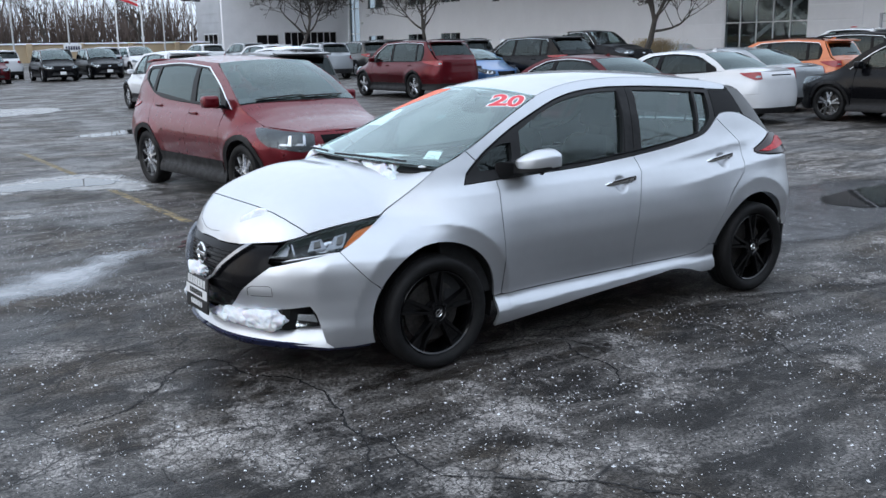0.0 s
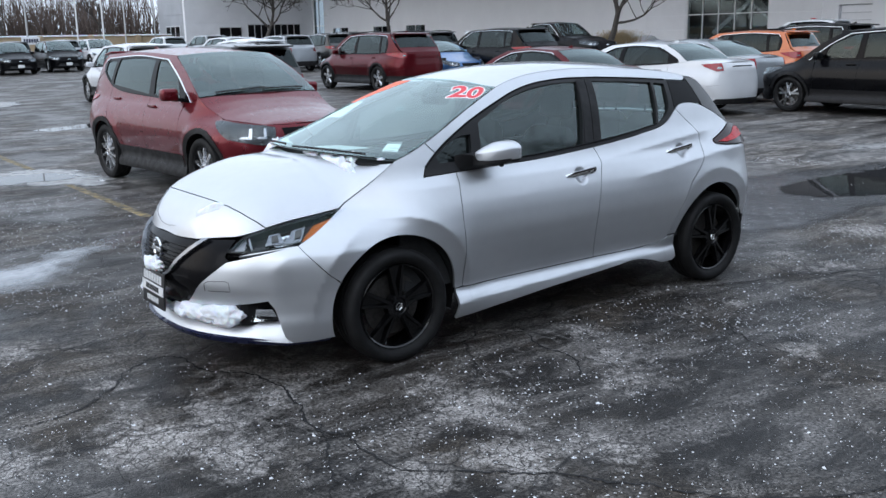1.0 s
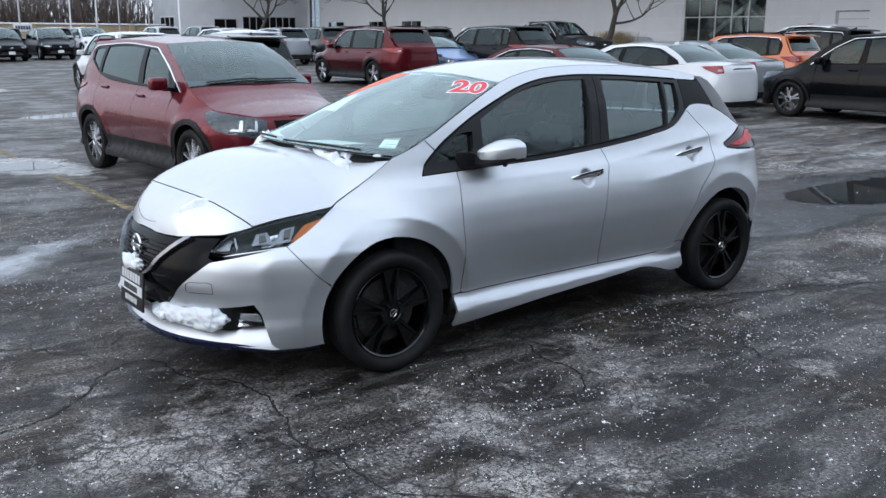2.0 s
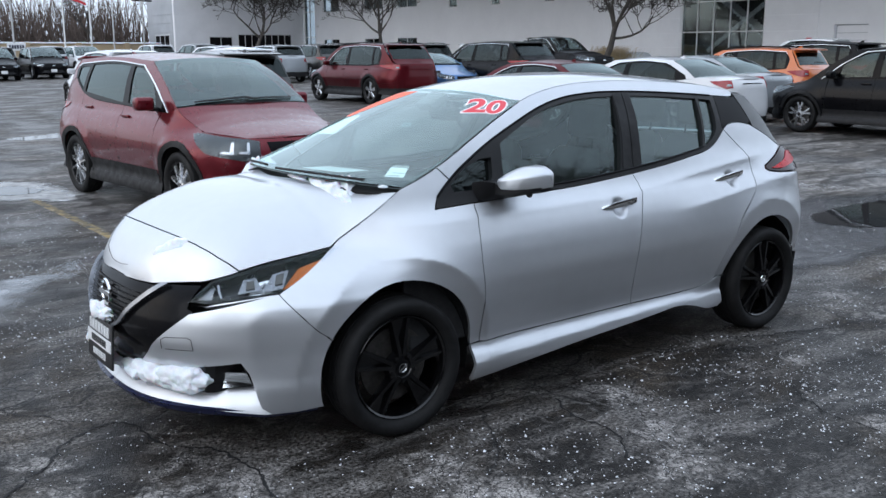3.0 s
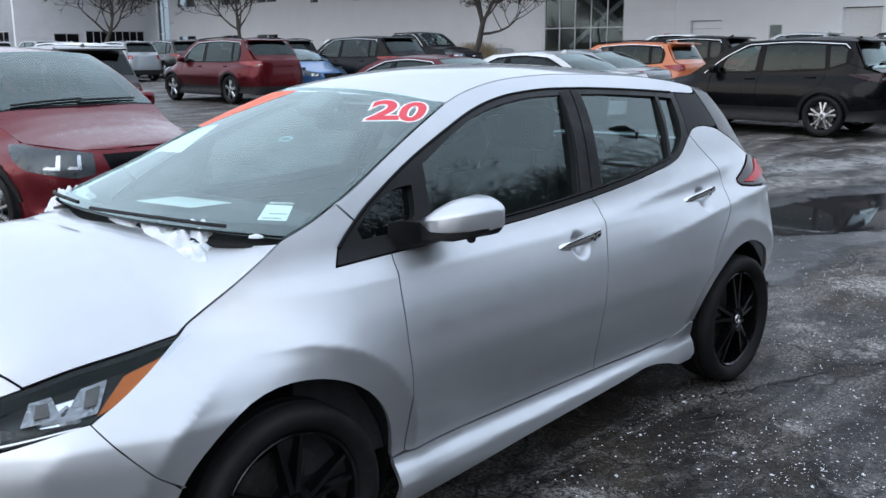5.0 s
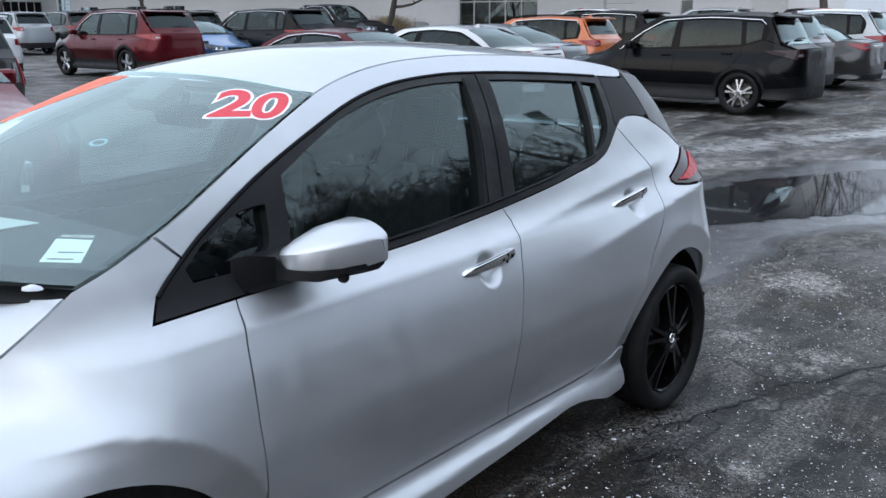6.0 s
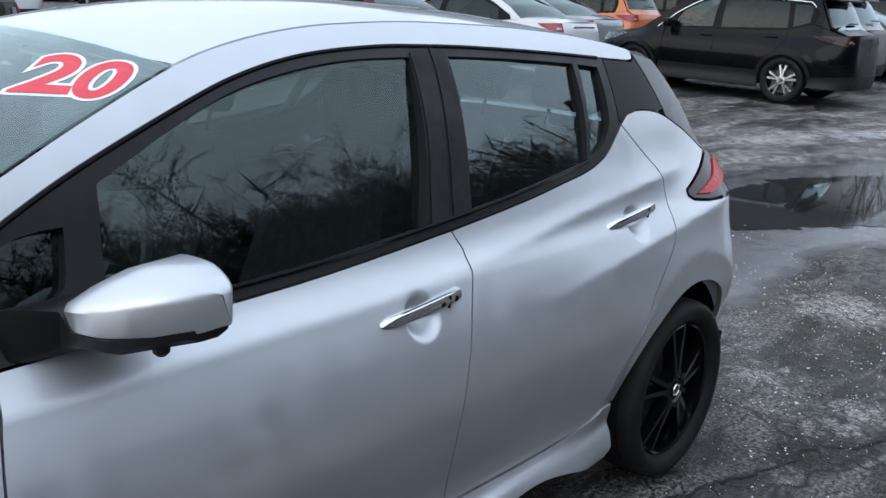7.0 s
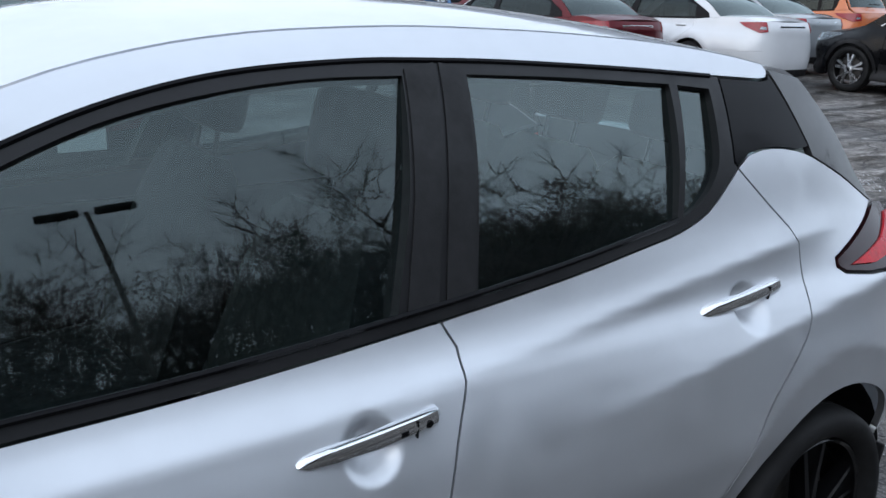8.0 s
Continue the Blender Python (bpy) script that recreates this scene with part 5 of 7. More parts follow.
    topline = top_a + top_b[1:] + tail_w[1:-1]

    def top_at(x):
        c = top_a + top_b[1:] + tail_w[1:]
        return float(np.interp(x, [p[0] for p in c], [p[1] for p in c]))

    def belt_at(x):
        return float(np.interp(x, [p[0] for p in belt], [p[1] for p in belt]))

    xB = 0.12 if kind != "sedan" else 0.05
    wins = [spline([(xa + 0.30, belt_at(xa + 0.3) + 0.03)] + [(x, top_at(x) - 0.03) for x in np.linspace(xa + 0.42, xB - 0.06, 5)], 0.08) + [(xB - 0.10, belt_at(xB) + 0.03)],
            [(xB + 0.05, belt_at(xB) + 0.03)] + [(x, top_at(x) - 0.03) for x in np.linspace(xB + 0.05, xR - 0.12, 4)] + [(xR - 0.06, belt_at(xR - 0.06) + 0.03)]]
    if kind != "sedan":
        xs0, xs1 = xR + 0.0, xq - 0.06
        wins.append([(xs0 + 0.02, belt_at(xs0) + 0.03)] + [(x, min(top_at(x) - 0.035, H - 0.16)) for x in np.linspace(xs0 - 0.03, xs1, 4)] + [(xs1 + 0.0, belt_at(xs1) + 0.03)])
    if kind == "pickup":
        wins = wins[:2]
    pillar_mat = GLOSS_BLACK
    pan("window_frame", sn.sp(belt + topline[::-1]), pillar_mat, holes=[sn.sp(x) for x in wins], off=0.002, depth=0.02)
    for i, x in enumerate(wins):
        pan("side_window", sn.sp(x), GLASS_MID if i == 0 else glass, depth=0, gap=-0.006, off=-0.008)
    if chrome_line:
        for mir in (1, -1):
            c = onc([p for p in topline if p[0] < xq1])
            part("bright_moulding", tube([(p[0], p[1] * mir - 0.006 * mir * (1 if p[1] < 0 else 1), p[2]) for p in c], 0.009, 5), CHROME, car, "", None, True)
    # rails with pillars, roof, windscreen
    ditch = spline([(xr0, zr), ((xr0 + xr1) / 2, H - 0.045), (xr1, H - 0.075)], 0.08)
    if kind == "sedan":
        back = spline([(xr1, H - 0.075), ((xr1 + xt) / 2 + 0.04, (H + zt) / 2 - 0.02), (xt, zt)], 0.08)
        pan("roof_rail", sn.sp(pin + ditch[1:] + back[1:] + [(xt - 0.05, zt - 0.03), (xq, zq)] + tail_w[::-1][1:] + top_b[::-1][1:] + top_a[::-1][1:]), paint_mat, depth=0.02)
    else:
        pan("roof_rail", sn.sp(pin + ditch[1:] + [(xr1, H - 0.12)] + [(xt - 0.02, zt + 0.03), (xq + 0.02, zq)] + tail_w[::-1] + top_b[::-1][1:] + top_a[::-1][1:]), paint_mat, depth=0.02)
    rf = ruled(onc(ditch), lambda a: 0.015 + 0.03 * np.sin(np.pi * np.clip(a, 0, 1)) ** 0.6, power=2.4, bow=lambda a: -0.05 * (1 - np.clip(a, 0, 1)) ** 3)
    put("roof", panel_mesh("roof", rf, [(0, -1), (1, -1), (1, 1), (0, 1)], paint_mat, 0.12, 0.02, 0.0), car)
    if snow:
        put("roof_snow", panel_mesh("roof_snow", rf, [(0.1, -0.9), (0.4, -0.94), (0.97, -0.9), (0.97, 0.9), (0.5, 0.94), (0.1, 0.9)], SNOW, 0.12, 0.03, 0.0, 0.012), car, "thin snow on the roof")
    wp = ruled(onc(pin), 0.06, (-0.45, 0, 0.6), 2.2, bow=-0.06)
    g = put("windscreen", panel_mesh("windscreen", wp, [(0.02, -0.99), (1, -0.99), (1, 0.99), (0.02, 0.99)], GLASS_CAR, 0.15, 0.0, 0.0, -0.003), car)
    g.visible_shadow = False
    for poly in ([(0.9, -0.99), (1, -0.99), (1, 0.99), (0.9, 0.99)], [(0.0, -0.99), (0.12, -0.99), (0.08, 0), (0.12, 0.99), (0.0, 0.99)]):
        put("windscreen_border", panel_mesh("windscreen_border", wp, poly, GLOSS_BLACK, 0.15, 0.0, 0.0, -0.006), car)
    # bonnet
    e0 = sn.P(*np.array(sn.fp([(0.03, zn), (w * 0.35, zn), (w * 0.6, zn + 0.01)])).T)
    ed = np.vstack([e0, onc([(xw - 0.32, zh - 0.055), (xw - 0.10, zh)]), onc(edge_c)[1:]])
    ed = ed[np.argsort(ed[:, 0])]

    def bp(a, b):
        a, b = np.asarray(a, float), np.asarray(b, float)
        ye, ze = np.interp(a, ed[:, 0], -ed[:, 1]), np.interp(a, ed[:, 0], ed[:, 2])
        k = 1 - np.abs(b) ** 2.6
        rise = table([(xf, 0.0), (xf + 0.15, 0.03), (xw - 0.1, 0.085), (xc, 0.03)], a)
        return np.stack([a - 0.06 * ease(xc - 0.25, xc, a) * k, ye * b, ze + rise * k], -1)
    put("bonnet", panel_mesh("bonnet", bp, [(ed[0, 0] + 0.01, -1), (xc - 0.01, -1), (xc - 0.01, 1), (ed[0, 0] + 0.01, 1)], paint_mat, 0.09, 0.02, 0.0), car)
    for s in (-1, 1):
        pts = [wp(0.045 + 0.03 * k, (0.75 - 0.80 * k) if s < 0 else (0.0 - 0.75 * k)) + np.array((-0.008, 0, 0.010)) for k in np.linspace(0, 1, 5)]
        part("wiper", tube([tuple(p) for p in pts], 0.010, 5), PLASTIC, car)
    # flank
    arch_a = arc(xw, r, ra, 8, 150, 14)
    xg = xw + ra * math.cos(radians(150))
    zg = r + ra * math.sin(radians(150))
    pan("fender", sn.sp(edge_c + [(xa, zb)] + [(xd0 - 0.02, belt_at(xd0))] + [(xd0, zb - 0.2), (xd0, zs)] + arch_a + [(xw - 0.42, zh - 0.16), (xw - 0.30, zh - 0.055)]), paint_mat)
    d_rear = spline([(xR - ra - 0.03, zs), (xR - ra - 0.01, zs + 0.2), (xR - 0.16, r + ra + 0.05), (xR - 0.03, zb2 - 0.12), (xR - 0.05, belt_at(xR - 0.05))], 0.08)
    handles = []
    for mir in (False, True):
        d1 = put("front_door", panel_mesh("front_door", sn.P, sn.sp([(x, belt_at(x)) for x in np.linspace(xd0, xB, 6)] + [(xB, zs), (xd0, zs), (xd0 + 0.0, zb - 0.2)]), paint_mat, res, gap=0.003, mirror=mir), car)
        d2 = put("rear_door", panel_mesh("rear_door", sn.P, sn.sp([(x, belt_at(x)) for x in np.linspace(xB, xR - 0.05, 6)] + d_rear[::-1][1:] + [(xB, zs)]), paint_mat, res, gap=0.003, mirror=mir), car)
        for d, hx in ((d1, xB - 0.16), (d2, xR - 0.28)):
            hz = belt_at(hx) - 0.10
            p = sn.P(hx, hz)
            part("door_handle", box((0.20, 0.025, 0.03), bevel=0.010, m=pose(hx, (p[1] - 0.012) * (-1 if mir else 1), hz)), paint_mat, d, "", None, True)
    xe = xr - 0.10
    arch_b = arc(xR, r, ra, 20, 172, 14)
    if kind == "sedan":
        upper = [(xq, zq), (xt - 0.05, zt - 0.03), (xt, zt)] + spline([(xt, zt), ((xt + xr) / 2, zt + 0.01), (xe, zt - 0.04)], 0.1)[1:]
    else:
        upper = [(xq, zq), (xt - 0.02, zt + 0.03), (xe, zt - 0.05)]
    zlow = 0.66 if kind != "sedan" else 0.62
    pan("quarter_panel", sn.sp([(xR - 0.05, belt_at(xR - 0.05))] + [(x, belt_at(x)) for x in np.linspace(xR, xq, 4)] + upper[1:] + [(xe, zlow), (xR + ra + 0.05, zlow - 0.06)] + arch_b + d_rear[1:]), paint_mat)
    sill_mat = PLASTIC if clad else paint_mat
    pan("side_sill", sn.sp([(xw + ra - 0.01, zs), (xR - ra + 0.01, zs), (xR - ra + 0.02, gc), (xw + ra - 0.02, gc)]), sill_mat, off=0.006, gap=0.001)
    if clad:
        for c, a0, a1 in ((xw, -5, 165), (xR, 10, 185)):
            pan("arch_cladding", sn.sp(arc(c, r, ra - 0.004, a0, a1, 12) + arc(c, r, ra + 0.055, a1, a0, 12)), PLASTIC, off=0.010, gap=0.0)
        pan("door_cladding", sn.sp([(xd0 - 0.03, zs + 0.14), (xR - ra - 0.02, zs + 0.14), (xR - ra - 0.03, zs), (xd0 - 0.05, zs)]), PLASTIC, off=0.008, gap=0.0)
    # front end
    low_c = sn.fp([(0.0, gc + 0.03), (w * 0.6, gc + 0.03)]) + sn.sp([(xw - ra - 0.12, gc), (xw - ra * 0.99, gc + 0.02)])
    pan("front_bumper", sn.fp([(0.0, zn), (w * 0.35, zn), (w * 0.6, zn + 0.01)][::1]) + sn.sp([(xw - 0.32, zh - 0.055), (xw - 0.30, zh - 0.06), (xw - 0.42, zh - 0.16), (xg, zg)] + arc(xw, r, ra, 150, 196, 6)) + low_c[::-1], paint_mat, gap=0.0)
    gm = grille_mat or GLOSS_BLACK
    pan("grille", sn.fp([(0.0, zn - 0.03), (w * 0.42, zn - 0.03), (w * 0.36, zn - 0.20), (w * 0.22, zn - 0.26), (0.0, zn - 0.26)]), gm, off=0.006, gap=0.0, depth=0.01)
    pan("lower_intake", sn.fp([(0.0, zn - 0.33), (w * 0.5, zn - 0.32), (w * 0.62, gc + 0.12), (0.0, gc + 0.10)]), PLASTIC, off=0.006, gap=0.0, depth=0.01)
    pan("headlamp", sn.sp([(xw - 0.32, zh - 0.068), (xw - 0.25 + 0.6 * lamp_drop, zh - 0.080), (xw - 0.36, zh - 0.135 - 0.5 * lamp_drop), (xw - 0.50, zh - 0.165 - lamp_drop)]) + sn.fp([(w * 0.64, zn - 0.12 - lamp_drop), (w * 0.50, zn - 0.09 - lamp_drop), (w * 0.50, zn - 0.02), (w * 0.62, zn + 0.0)]), LAMP_SILVER, "headlamp", off=0.007, gap=0.0, depth=0.01, res=0.05)
    for y0, y1 in ((0.60, 0.70), (0.74, 0.84)):
        pan("lamp_reflector", sn.fp([(w * y0, zn - 0.03), (w * (y0 + 0.025), zn - 0.03), (w * (y0 + 0.03), zn - 0.065 - 0.6 * lamp_drop), (w * (y1 - 0.02), zn - 0.06 - 0.6 * lamp_drop), (w * y1, zn - 0.08 - 0.6 * lamp_drop), (w * y0, zn - 0.09 - 0.6 * lamp_drop)]), ALLOY, off=0.010, gap=0.0, depth=0.006, res=0.05)
    pan("lens", sn.sp([(xw - 0.32, zh - 0.068), (xw - 0.25 + 0.6 * lamp_drop, zh - 0.080), (xw - 0.36, zh - 0.135 - 0.5 * lamp_drop), (xw - 0.50, zh - 0.165 - lamp_drop)]) + sn.fp([(w * 0.64, zn - 0.12 - lamp_drop), (w * 0.50, zn - 0.09 - lamp_drop), (w * 0.50, zn - 0.02), (w * 0.62, zn + 0.0)]), GLASS_LENS, off=0.016, gap=0.0, depth=0.0, res=0.06)
    part("front_emblem", box((0.02, 0.15, 0.06), bevel=0.02, m=pose(xf + 0.02, 0, zn - 0.12)), CHROME, car, "", None, True)
    part("front_plate", box((0.012, 0.31, 0.15), bevel=0.004, m=pose(xf - 0.004, 0, zn - 0.36)), PLATE_WHITE if plate else PLATE_BLACK, car)
    # back end
    pan("rear_bumper", sn.sp([(xe, zlow), (xR + ra + 0.05, zlow - 0.06)] + arc(xR, r, ra, 20, -10, 6)) + sn.rp([(w * 0.7, gc + 0.06), (0.0, gc + 0.06), (0.0, zlow)]), paint_mat, gap=0.0)
    if not clad:
        pan("rear_valance", sn.rp([(w * 0.85, gc + 0.07), (0.0, gc + 0.05), (0.0, gc + 0.17), (w * 0.75, gc + 0.17)]), PLASTIC, off=0.006, gap=0.0)
    if clad:
        pan("bumper_cladding", sn.sp(arc(xR, r, ra, 12, -10, 4)) + sn.rp([(w * 0.7, gc + 0.05), (0.0, gc + 0.05), (0.0, gc + 0.26), (w * 0.75, gc + 0.26)]), PLASTIC, off=0.008, gap=0.0)
    if kind == "sedan":
        bw = ruled(onc(back), 0.05, (0.3, 0, 0.5), 2.2)
        g = put("rear_windscreen", panel_mesh("rear_windscreen", bw, [(0.04, -0.98), (1, -0.98), (1, 0.98), (0.04, 0.98)], glass, 0.15, 0.0, 0.0, -0.003), car)
        g.visible_shadow = False
        dk = onc(spline([(xt, zt), ((xt + xr) / 2, zt + 0.01), (xe, zt - 0.04)], 0.1))
        dp = ruled(dk, 0.035, (0, 0, 1), 2.4, bow=lambda a: 0.10 * a)
        put("boot_lid", panel_mesh("boot_lid", dp, [(0, -1), (1, -1), (1, 1), (0, 1)], paint_mat, 0.12, 0.02, 0.0), car)
    pan("rear_panel", sn.sp([(xe, zt - 0.04), (xe, zlow)]) + sn.rp([(0.0, zlow), (0.0, zt - 0.035 if kind == "sedan" else zt - 0.02), (w * 0.6, zt - 0.03)]), paint_mat, gap=0.0)
    if kind != "sedan":
        tgc = onc([(xr1, H - 0.078), (xr1 + (xt - xr1) * 0.3, H - 0.16), (xt, zt + 0.06), (xe, zt - 0.03)])
        tp = ruled(tgc, 0.05, (0.7, 0, 0.2), 2.6)
        g = put("rear_windscreen", panel_mesh("rear_windscreen", tp, [(0.16, -0.94), (0.74, -0.96), (0.74, 0.96), (0.16, 0.94)], GLASS_DARK, 0.15, 0.0, 0.0, 0.002), car)
        g.visible_shadow = False
        put("tailgate", panel_mesh("tailgate", tp, [(0, -1), (1, -1), (1, 1), (0, 1)], paint_mat, 0.12, 0.02, 0.0, holes=[[(0.17, -0.92), (0.73, -0.94), (0.73, 0.94), (0.17, 0.92)]]), car)
        part("roof_spoiler", box((0.22, W * 0.62, 0.03), bevel=0.012, m=pose(xr1 + 0.10, 0, H - 0.065, 0, 8, 0)), paint_mat, car, "", None, True)
        part("rear_wiper", box((0.02, 0.40, 0.02), bevel=0.006, m=pose(xt - 0.02, 0.1, zt + 0.14)), PLASTIC, car)
    zl1, zl0 = (zt - 0.04, zt - 0.20) if tail == "wide" else (zt - 0.02, zt - 0.42)
    if tail == "wide":
        xl = xR + 0.36 if kind != "sedan" else xe - 0.38
        lampp = sn.sp([(xl, zl1 - 0.02), (xe - 0.02, zl1)]) + sn.rp([(w * 0.62, zl1), (w * 0.60, zl0 + 0.02)]) + sn.sp([(xe - 0.03, zl0), (xl + 0.10, zl0 + 0.09)])
    else:
        lampp = sn.sp([(xe - 0.13, zl1), (xe, zl1)]) + sn.rp([(w * 0.80, zl1), (w * 0.80, zl0)]) + sn.sp([(xe, zl0), (xe - 0.13, zl0)])
    pan("tail_lamp", lampp, tail_mat or TAIL_RED, "red tail lamp", off=0.010, gap=0.0, depth=0.012, res=0.06)
    pan("reverse_lamp", sn.rp([(w * 0.72, zl1 - 0.07), (w * 0.64, zl1 - 0.07), (w * 0.63, zl0 + 0.05), (w * 0.74, zl0 + 0.05)]), REFLECTOR, off=0.016, gap=0.0, depth=0.006, res=0.06)
    part("rear_plate", box((0.012, 0.31, 0.16), bevel=0.004, m=pose(xr + 0.002 - (0.06 if kind == "sedan" else 0.05), 0, zl0 - 0.02)), PLATE_WHITE if plate else PLATE_BLACK, car)
    part("rear_garnish", box((0.015, W * 0.34, 0.03), bevel=0.008, m=pose(xr - (0.06 if kind == "sedan" else 0.05), 0, zl0 + 0.10)), CHROME, car, "", None, True)
    # mirrors, wheels, cabin, belly
    for s in (-1, 1):
        my = abs(float(sn.P(xa + 0.28, zb)[1]))
        mo = part("side_mirror", box((0.13, 0.20, 0.14), bevel=0.045, seg=3, m=pose(xa + 0.26, s * (my + 0.14), zb + 0.09)), paint_mat if kind != "pickup" else GLOSS_BLACK, car, "", None, True)
        part("mirror_base", box((0.08, 0.12, 0.04), bevel=0.012, m=pose(xa + 0.27, s * (my + 0.03), zb + 0.03)), TRIM_BLACK, mo)
        for cx in (xw, xR):
            make_wheel(car, (cx, s * (w - 0.125), r), r, r * 0.735, 0.225, s, style, rim)
        bm = box((wb + 0.9, 0.03, 0.5), bm=None, m=pose(0, s * (w - 0.17), 0.62))
        part("door_lining", bm, DASH, car)
        for cx in (xw, xR):
            b = bmesh.new()
            aa = [radians(a) for a in range(-12, 193, 17)]
            ring = [[b.verts.new((cx + (ra + 0.002) * math.cos(a), s * yy, r + (ra + 0.002) * math.sin(a))) for a in aa] for yy in (w - 0.035, w - 0.34)]
            for k in range(len(aa) - 1):
                b.faces.new((ring[0][k], ring[0][k + 1], ring[1][k + 1], ring[1][k]))
            b.faces.new(ring[1])
            part("wheel_housing", b, PLASTIC, car)
    part("floor_pan", box((L - 0.5, W - 0.66, 0.22), ((xf + xr) / 2, 0, gc + 0.15), 0.05), PLASTIC, car)
    part("engine_bay", box((abs(xf - xc) - 0.35, W - 0.66, zn - 0.42), ((xf + xc) / 2 + 0.05, 0, (zn + gc) / 2 + 0.05), 0.05), PLASTIC, car)
    part("dashboard", box((0.45, W - 0.42, 0.30), (xc + 0.32, 0, zc - 0.20), 0.08), DASH, car, "", None, True)
    bm = bmesh.new()
    tube([(0.18 * math.cos(t), 0.18 * math.sin(t), 0) for t in np.linspace(0, 2 * math.pi, 17)], 0.016, 6, bm, False)
    box((0.10, 0.30, 0.03), bevel=0.01, bm=bm)
    part("steering_wheel", bm, DASH, car, "", pose(xc + 0.66, -0.37, zc - 0.06, 0, -62, 0))
    for x in {"pickup": (-0.05, 0.7), "sedan": (-0.05, 0.62)}.get(kind, (-0.05, 0.80)):
        for y in (-0.37, 0.37):
            seat_mesh(car, x + (xc + 1.35) * 0.3, y, zs + (0.26 if kind != "sedan" else 0.06), FABRIC, FABRIC, 0.5)
    if rails:
        for s in (-1, 1):
            c = onc(ditch[1:-1])
            part("roof_bar", tube([(p[0], s * (abs(p[1]) - 0.03), p[2] + (0.05 if 0 < i < len(c) - 1 else 0.01)) for i, p in enumerate(c)], 0.018, 6), rails, car, "", None, True)
    if kind != "pickup":
        part("roof_antenna", prism([(0, 0), (0.14, 0), (0.13, 0.055), (0.11, 0.055)], 0.03, m=pose(xr1 - 0.28, -0.015, H - 0.04)), paint_mat, car)
    if kind == "pickup":
        bed = bmesh.new()
        for s in (-1, 1):
            box((1.75, 0.08, 0.55), (xr - 0.98, s * (w - 0.06), 0.83), 0.03, bm=bed)
        box((0.08, W - 0.1, 0.55), (xr - 0.10, 0, 0.83), 0.03, bm=bed)
        box((1.75, W - 0.2, 0.06), (xr - 0.98, 0, 0.62), bm=bed)
        part("cargo_bed", bed, paint_mat, car)
    return car


def parked(x, y, heading):
    """A pose on the lot; heading in degrees of the way its front looks (90: towards +y)."""
    return pose(x, y, float(ground_z(x, y)), 0, 0, heading - 180)


SUV = dict(L=4.58, W=1.88, H=1.70, wb=2.71, fo=0.91, r=0.352)
BIG = dict(L=5.19, W=2.00, H=1.79, wb=3.07, fo=0.95, r=0.385, zb=1.10, zb2=1.14, zh=1.02, zn=0.92, zc=1.18, zt=1.20)
SEDAN = dict(kind="sedan", L=4.95, W=1.85, H=1.46, wb=2.80, fo=0.98, r=0.335, zb=0.92, zb2=1.0, zh=0.80, zn=0.68, zc=0.97, zt=1.04, clad=False)


def sedan_spec(**kw):
    d = dict(SEDAN)
    d.update(kw)
    wb = d["wb"]
    xr = -wb / 2 - d["fo"] + d["L"]
    d.setdefault("xr1", wb / 2 - 0.28)
    d.setdefault("xt", wb / 2 + 0.42)
    return d


make_car("suv", "dark red compact suv with bare wet windscreen on asphalt", "car", parked(0.72, 6.32, -85.5), RED, L=4.585, W=1.88, H=1.675, wb=2.71, fo=0.905, r=0.355, zb=1.07, zb2=1.16, zh=0.97, zn=0.86, zc=1.13, zt=1.14, glass=GLASS_DARK, res=0.05, tail="wide", kick=0.20, lamp_drop=0.085, style="ten")
make_car("suv", "dark grey boxy suv with red tail lamps", "car", parked(3.85, 13.0, 90), DARK, L=4.24, W=1.80, H=1.70, wb=2.57, fo=0.85, r=0.35, zb=1.08, zb2=1.12, zh=1.0, zn=0.90, zc=1.15, zt=1.12, tail="tall", xt=1.95, xr1=1.65)
make_car("suv", "white mid-size suv with tinted rear windows", "car", parked(5.1, 22.6, 90), WHITE, **SUV)
make_car("suv", "white suv with snow on its roof", "car", parked(8.9, 23.2, 90), WHITE, snow=True, **SUV)
make_car("suv", "large maroon suv with six-spoke bright wheels", "car", parked(12.55, 20.95, 90), MAROON, rim=ALLOY, style="six", rails=GLOSS_BLACK, res=0.08, **BIG)
make_car("hatchback", "blue compact car facing the lane", "car", parked(15.45, 21.9, -90), BLUE, L=4.46, W=1.79, H=1.46, wb=2.70, fo=0.92, r=0.33, zb=0.95, zb2=1.03, zh=0.86, zn=0.72, zc=1.02, zt=1.05, clad=False)
make_car("suv", "black three-row suv with bright window line", "car", parked(17.5, 20.9, 90), BLACK, **BIG)
make_car("suv", "dark suv with roof rails", "car", parked(20.3, 29.5, 90), DARK, rails=GLOSS_BLACK, **SUV)
make_car("pickup_truck", "black crew-cab pickup truck facing the lane", "truck", parked(24.6, 25.0, -90), BLACK, kind="pickup", L=5.9, W=2.05, H=1.92, wb=3.67, fo=1.0, r=0.40, zb=1.25, zb2=1.28, zh=1.16, zn=1.06, zc=1.30, xc=-1.05, xr0=-0.35, xr1=0.95, xt=1.15, zt=1.28)
make_car("suv", "white suv parked behind a pickup", "car", parked(21.9, 25.6, -90), WHITE, **SUV)
make_car("sedan", "dark red mid-size sedan", "car", parked(9.75, 10.1, 90), MAROON, **sedan_spec(L=4.85, fo=0.95))
make_car("sedan", "white full-size sedan with red tail lamps", "car", parked(12.2, 9.4, 90), WHITE, res=0.07, **sedan_spec(L=5.1, H=1.49, wb=2.84, zt=1.08, zb2=1.03))
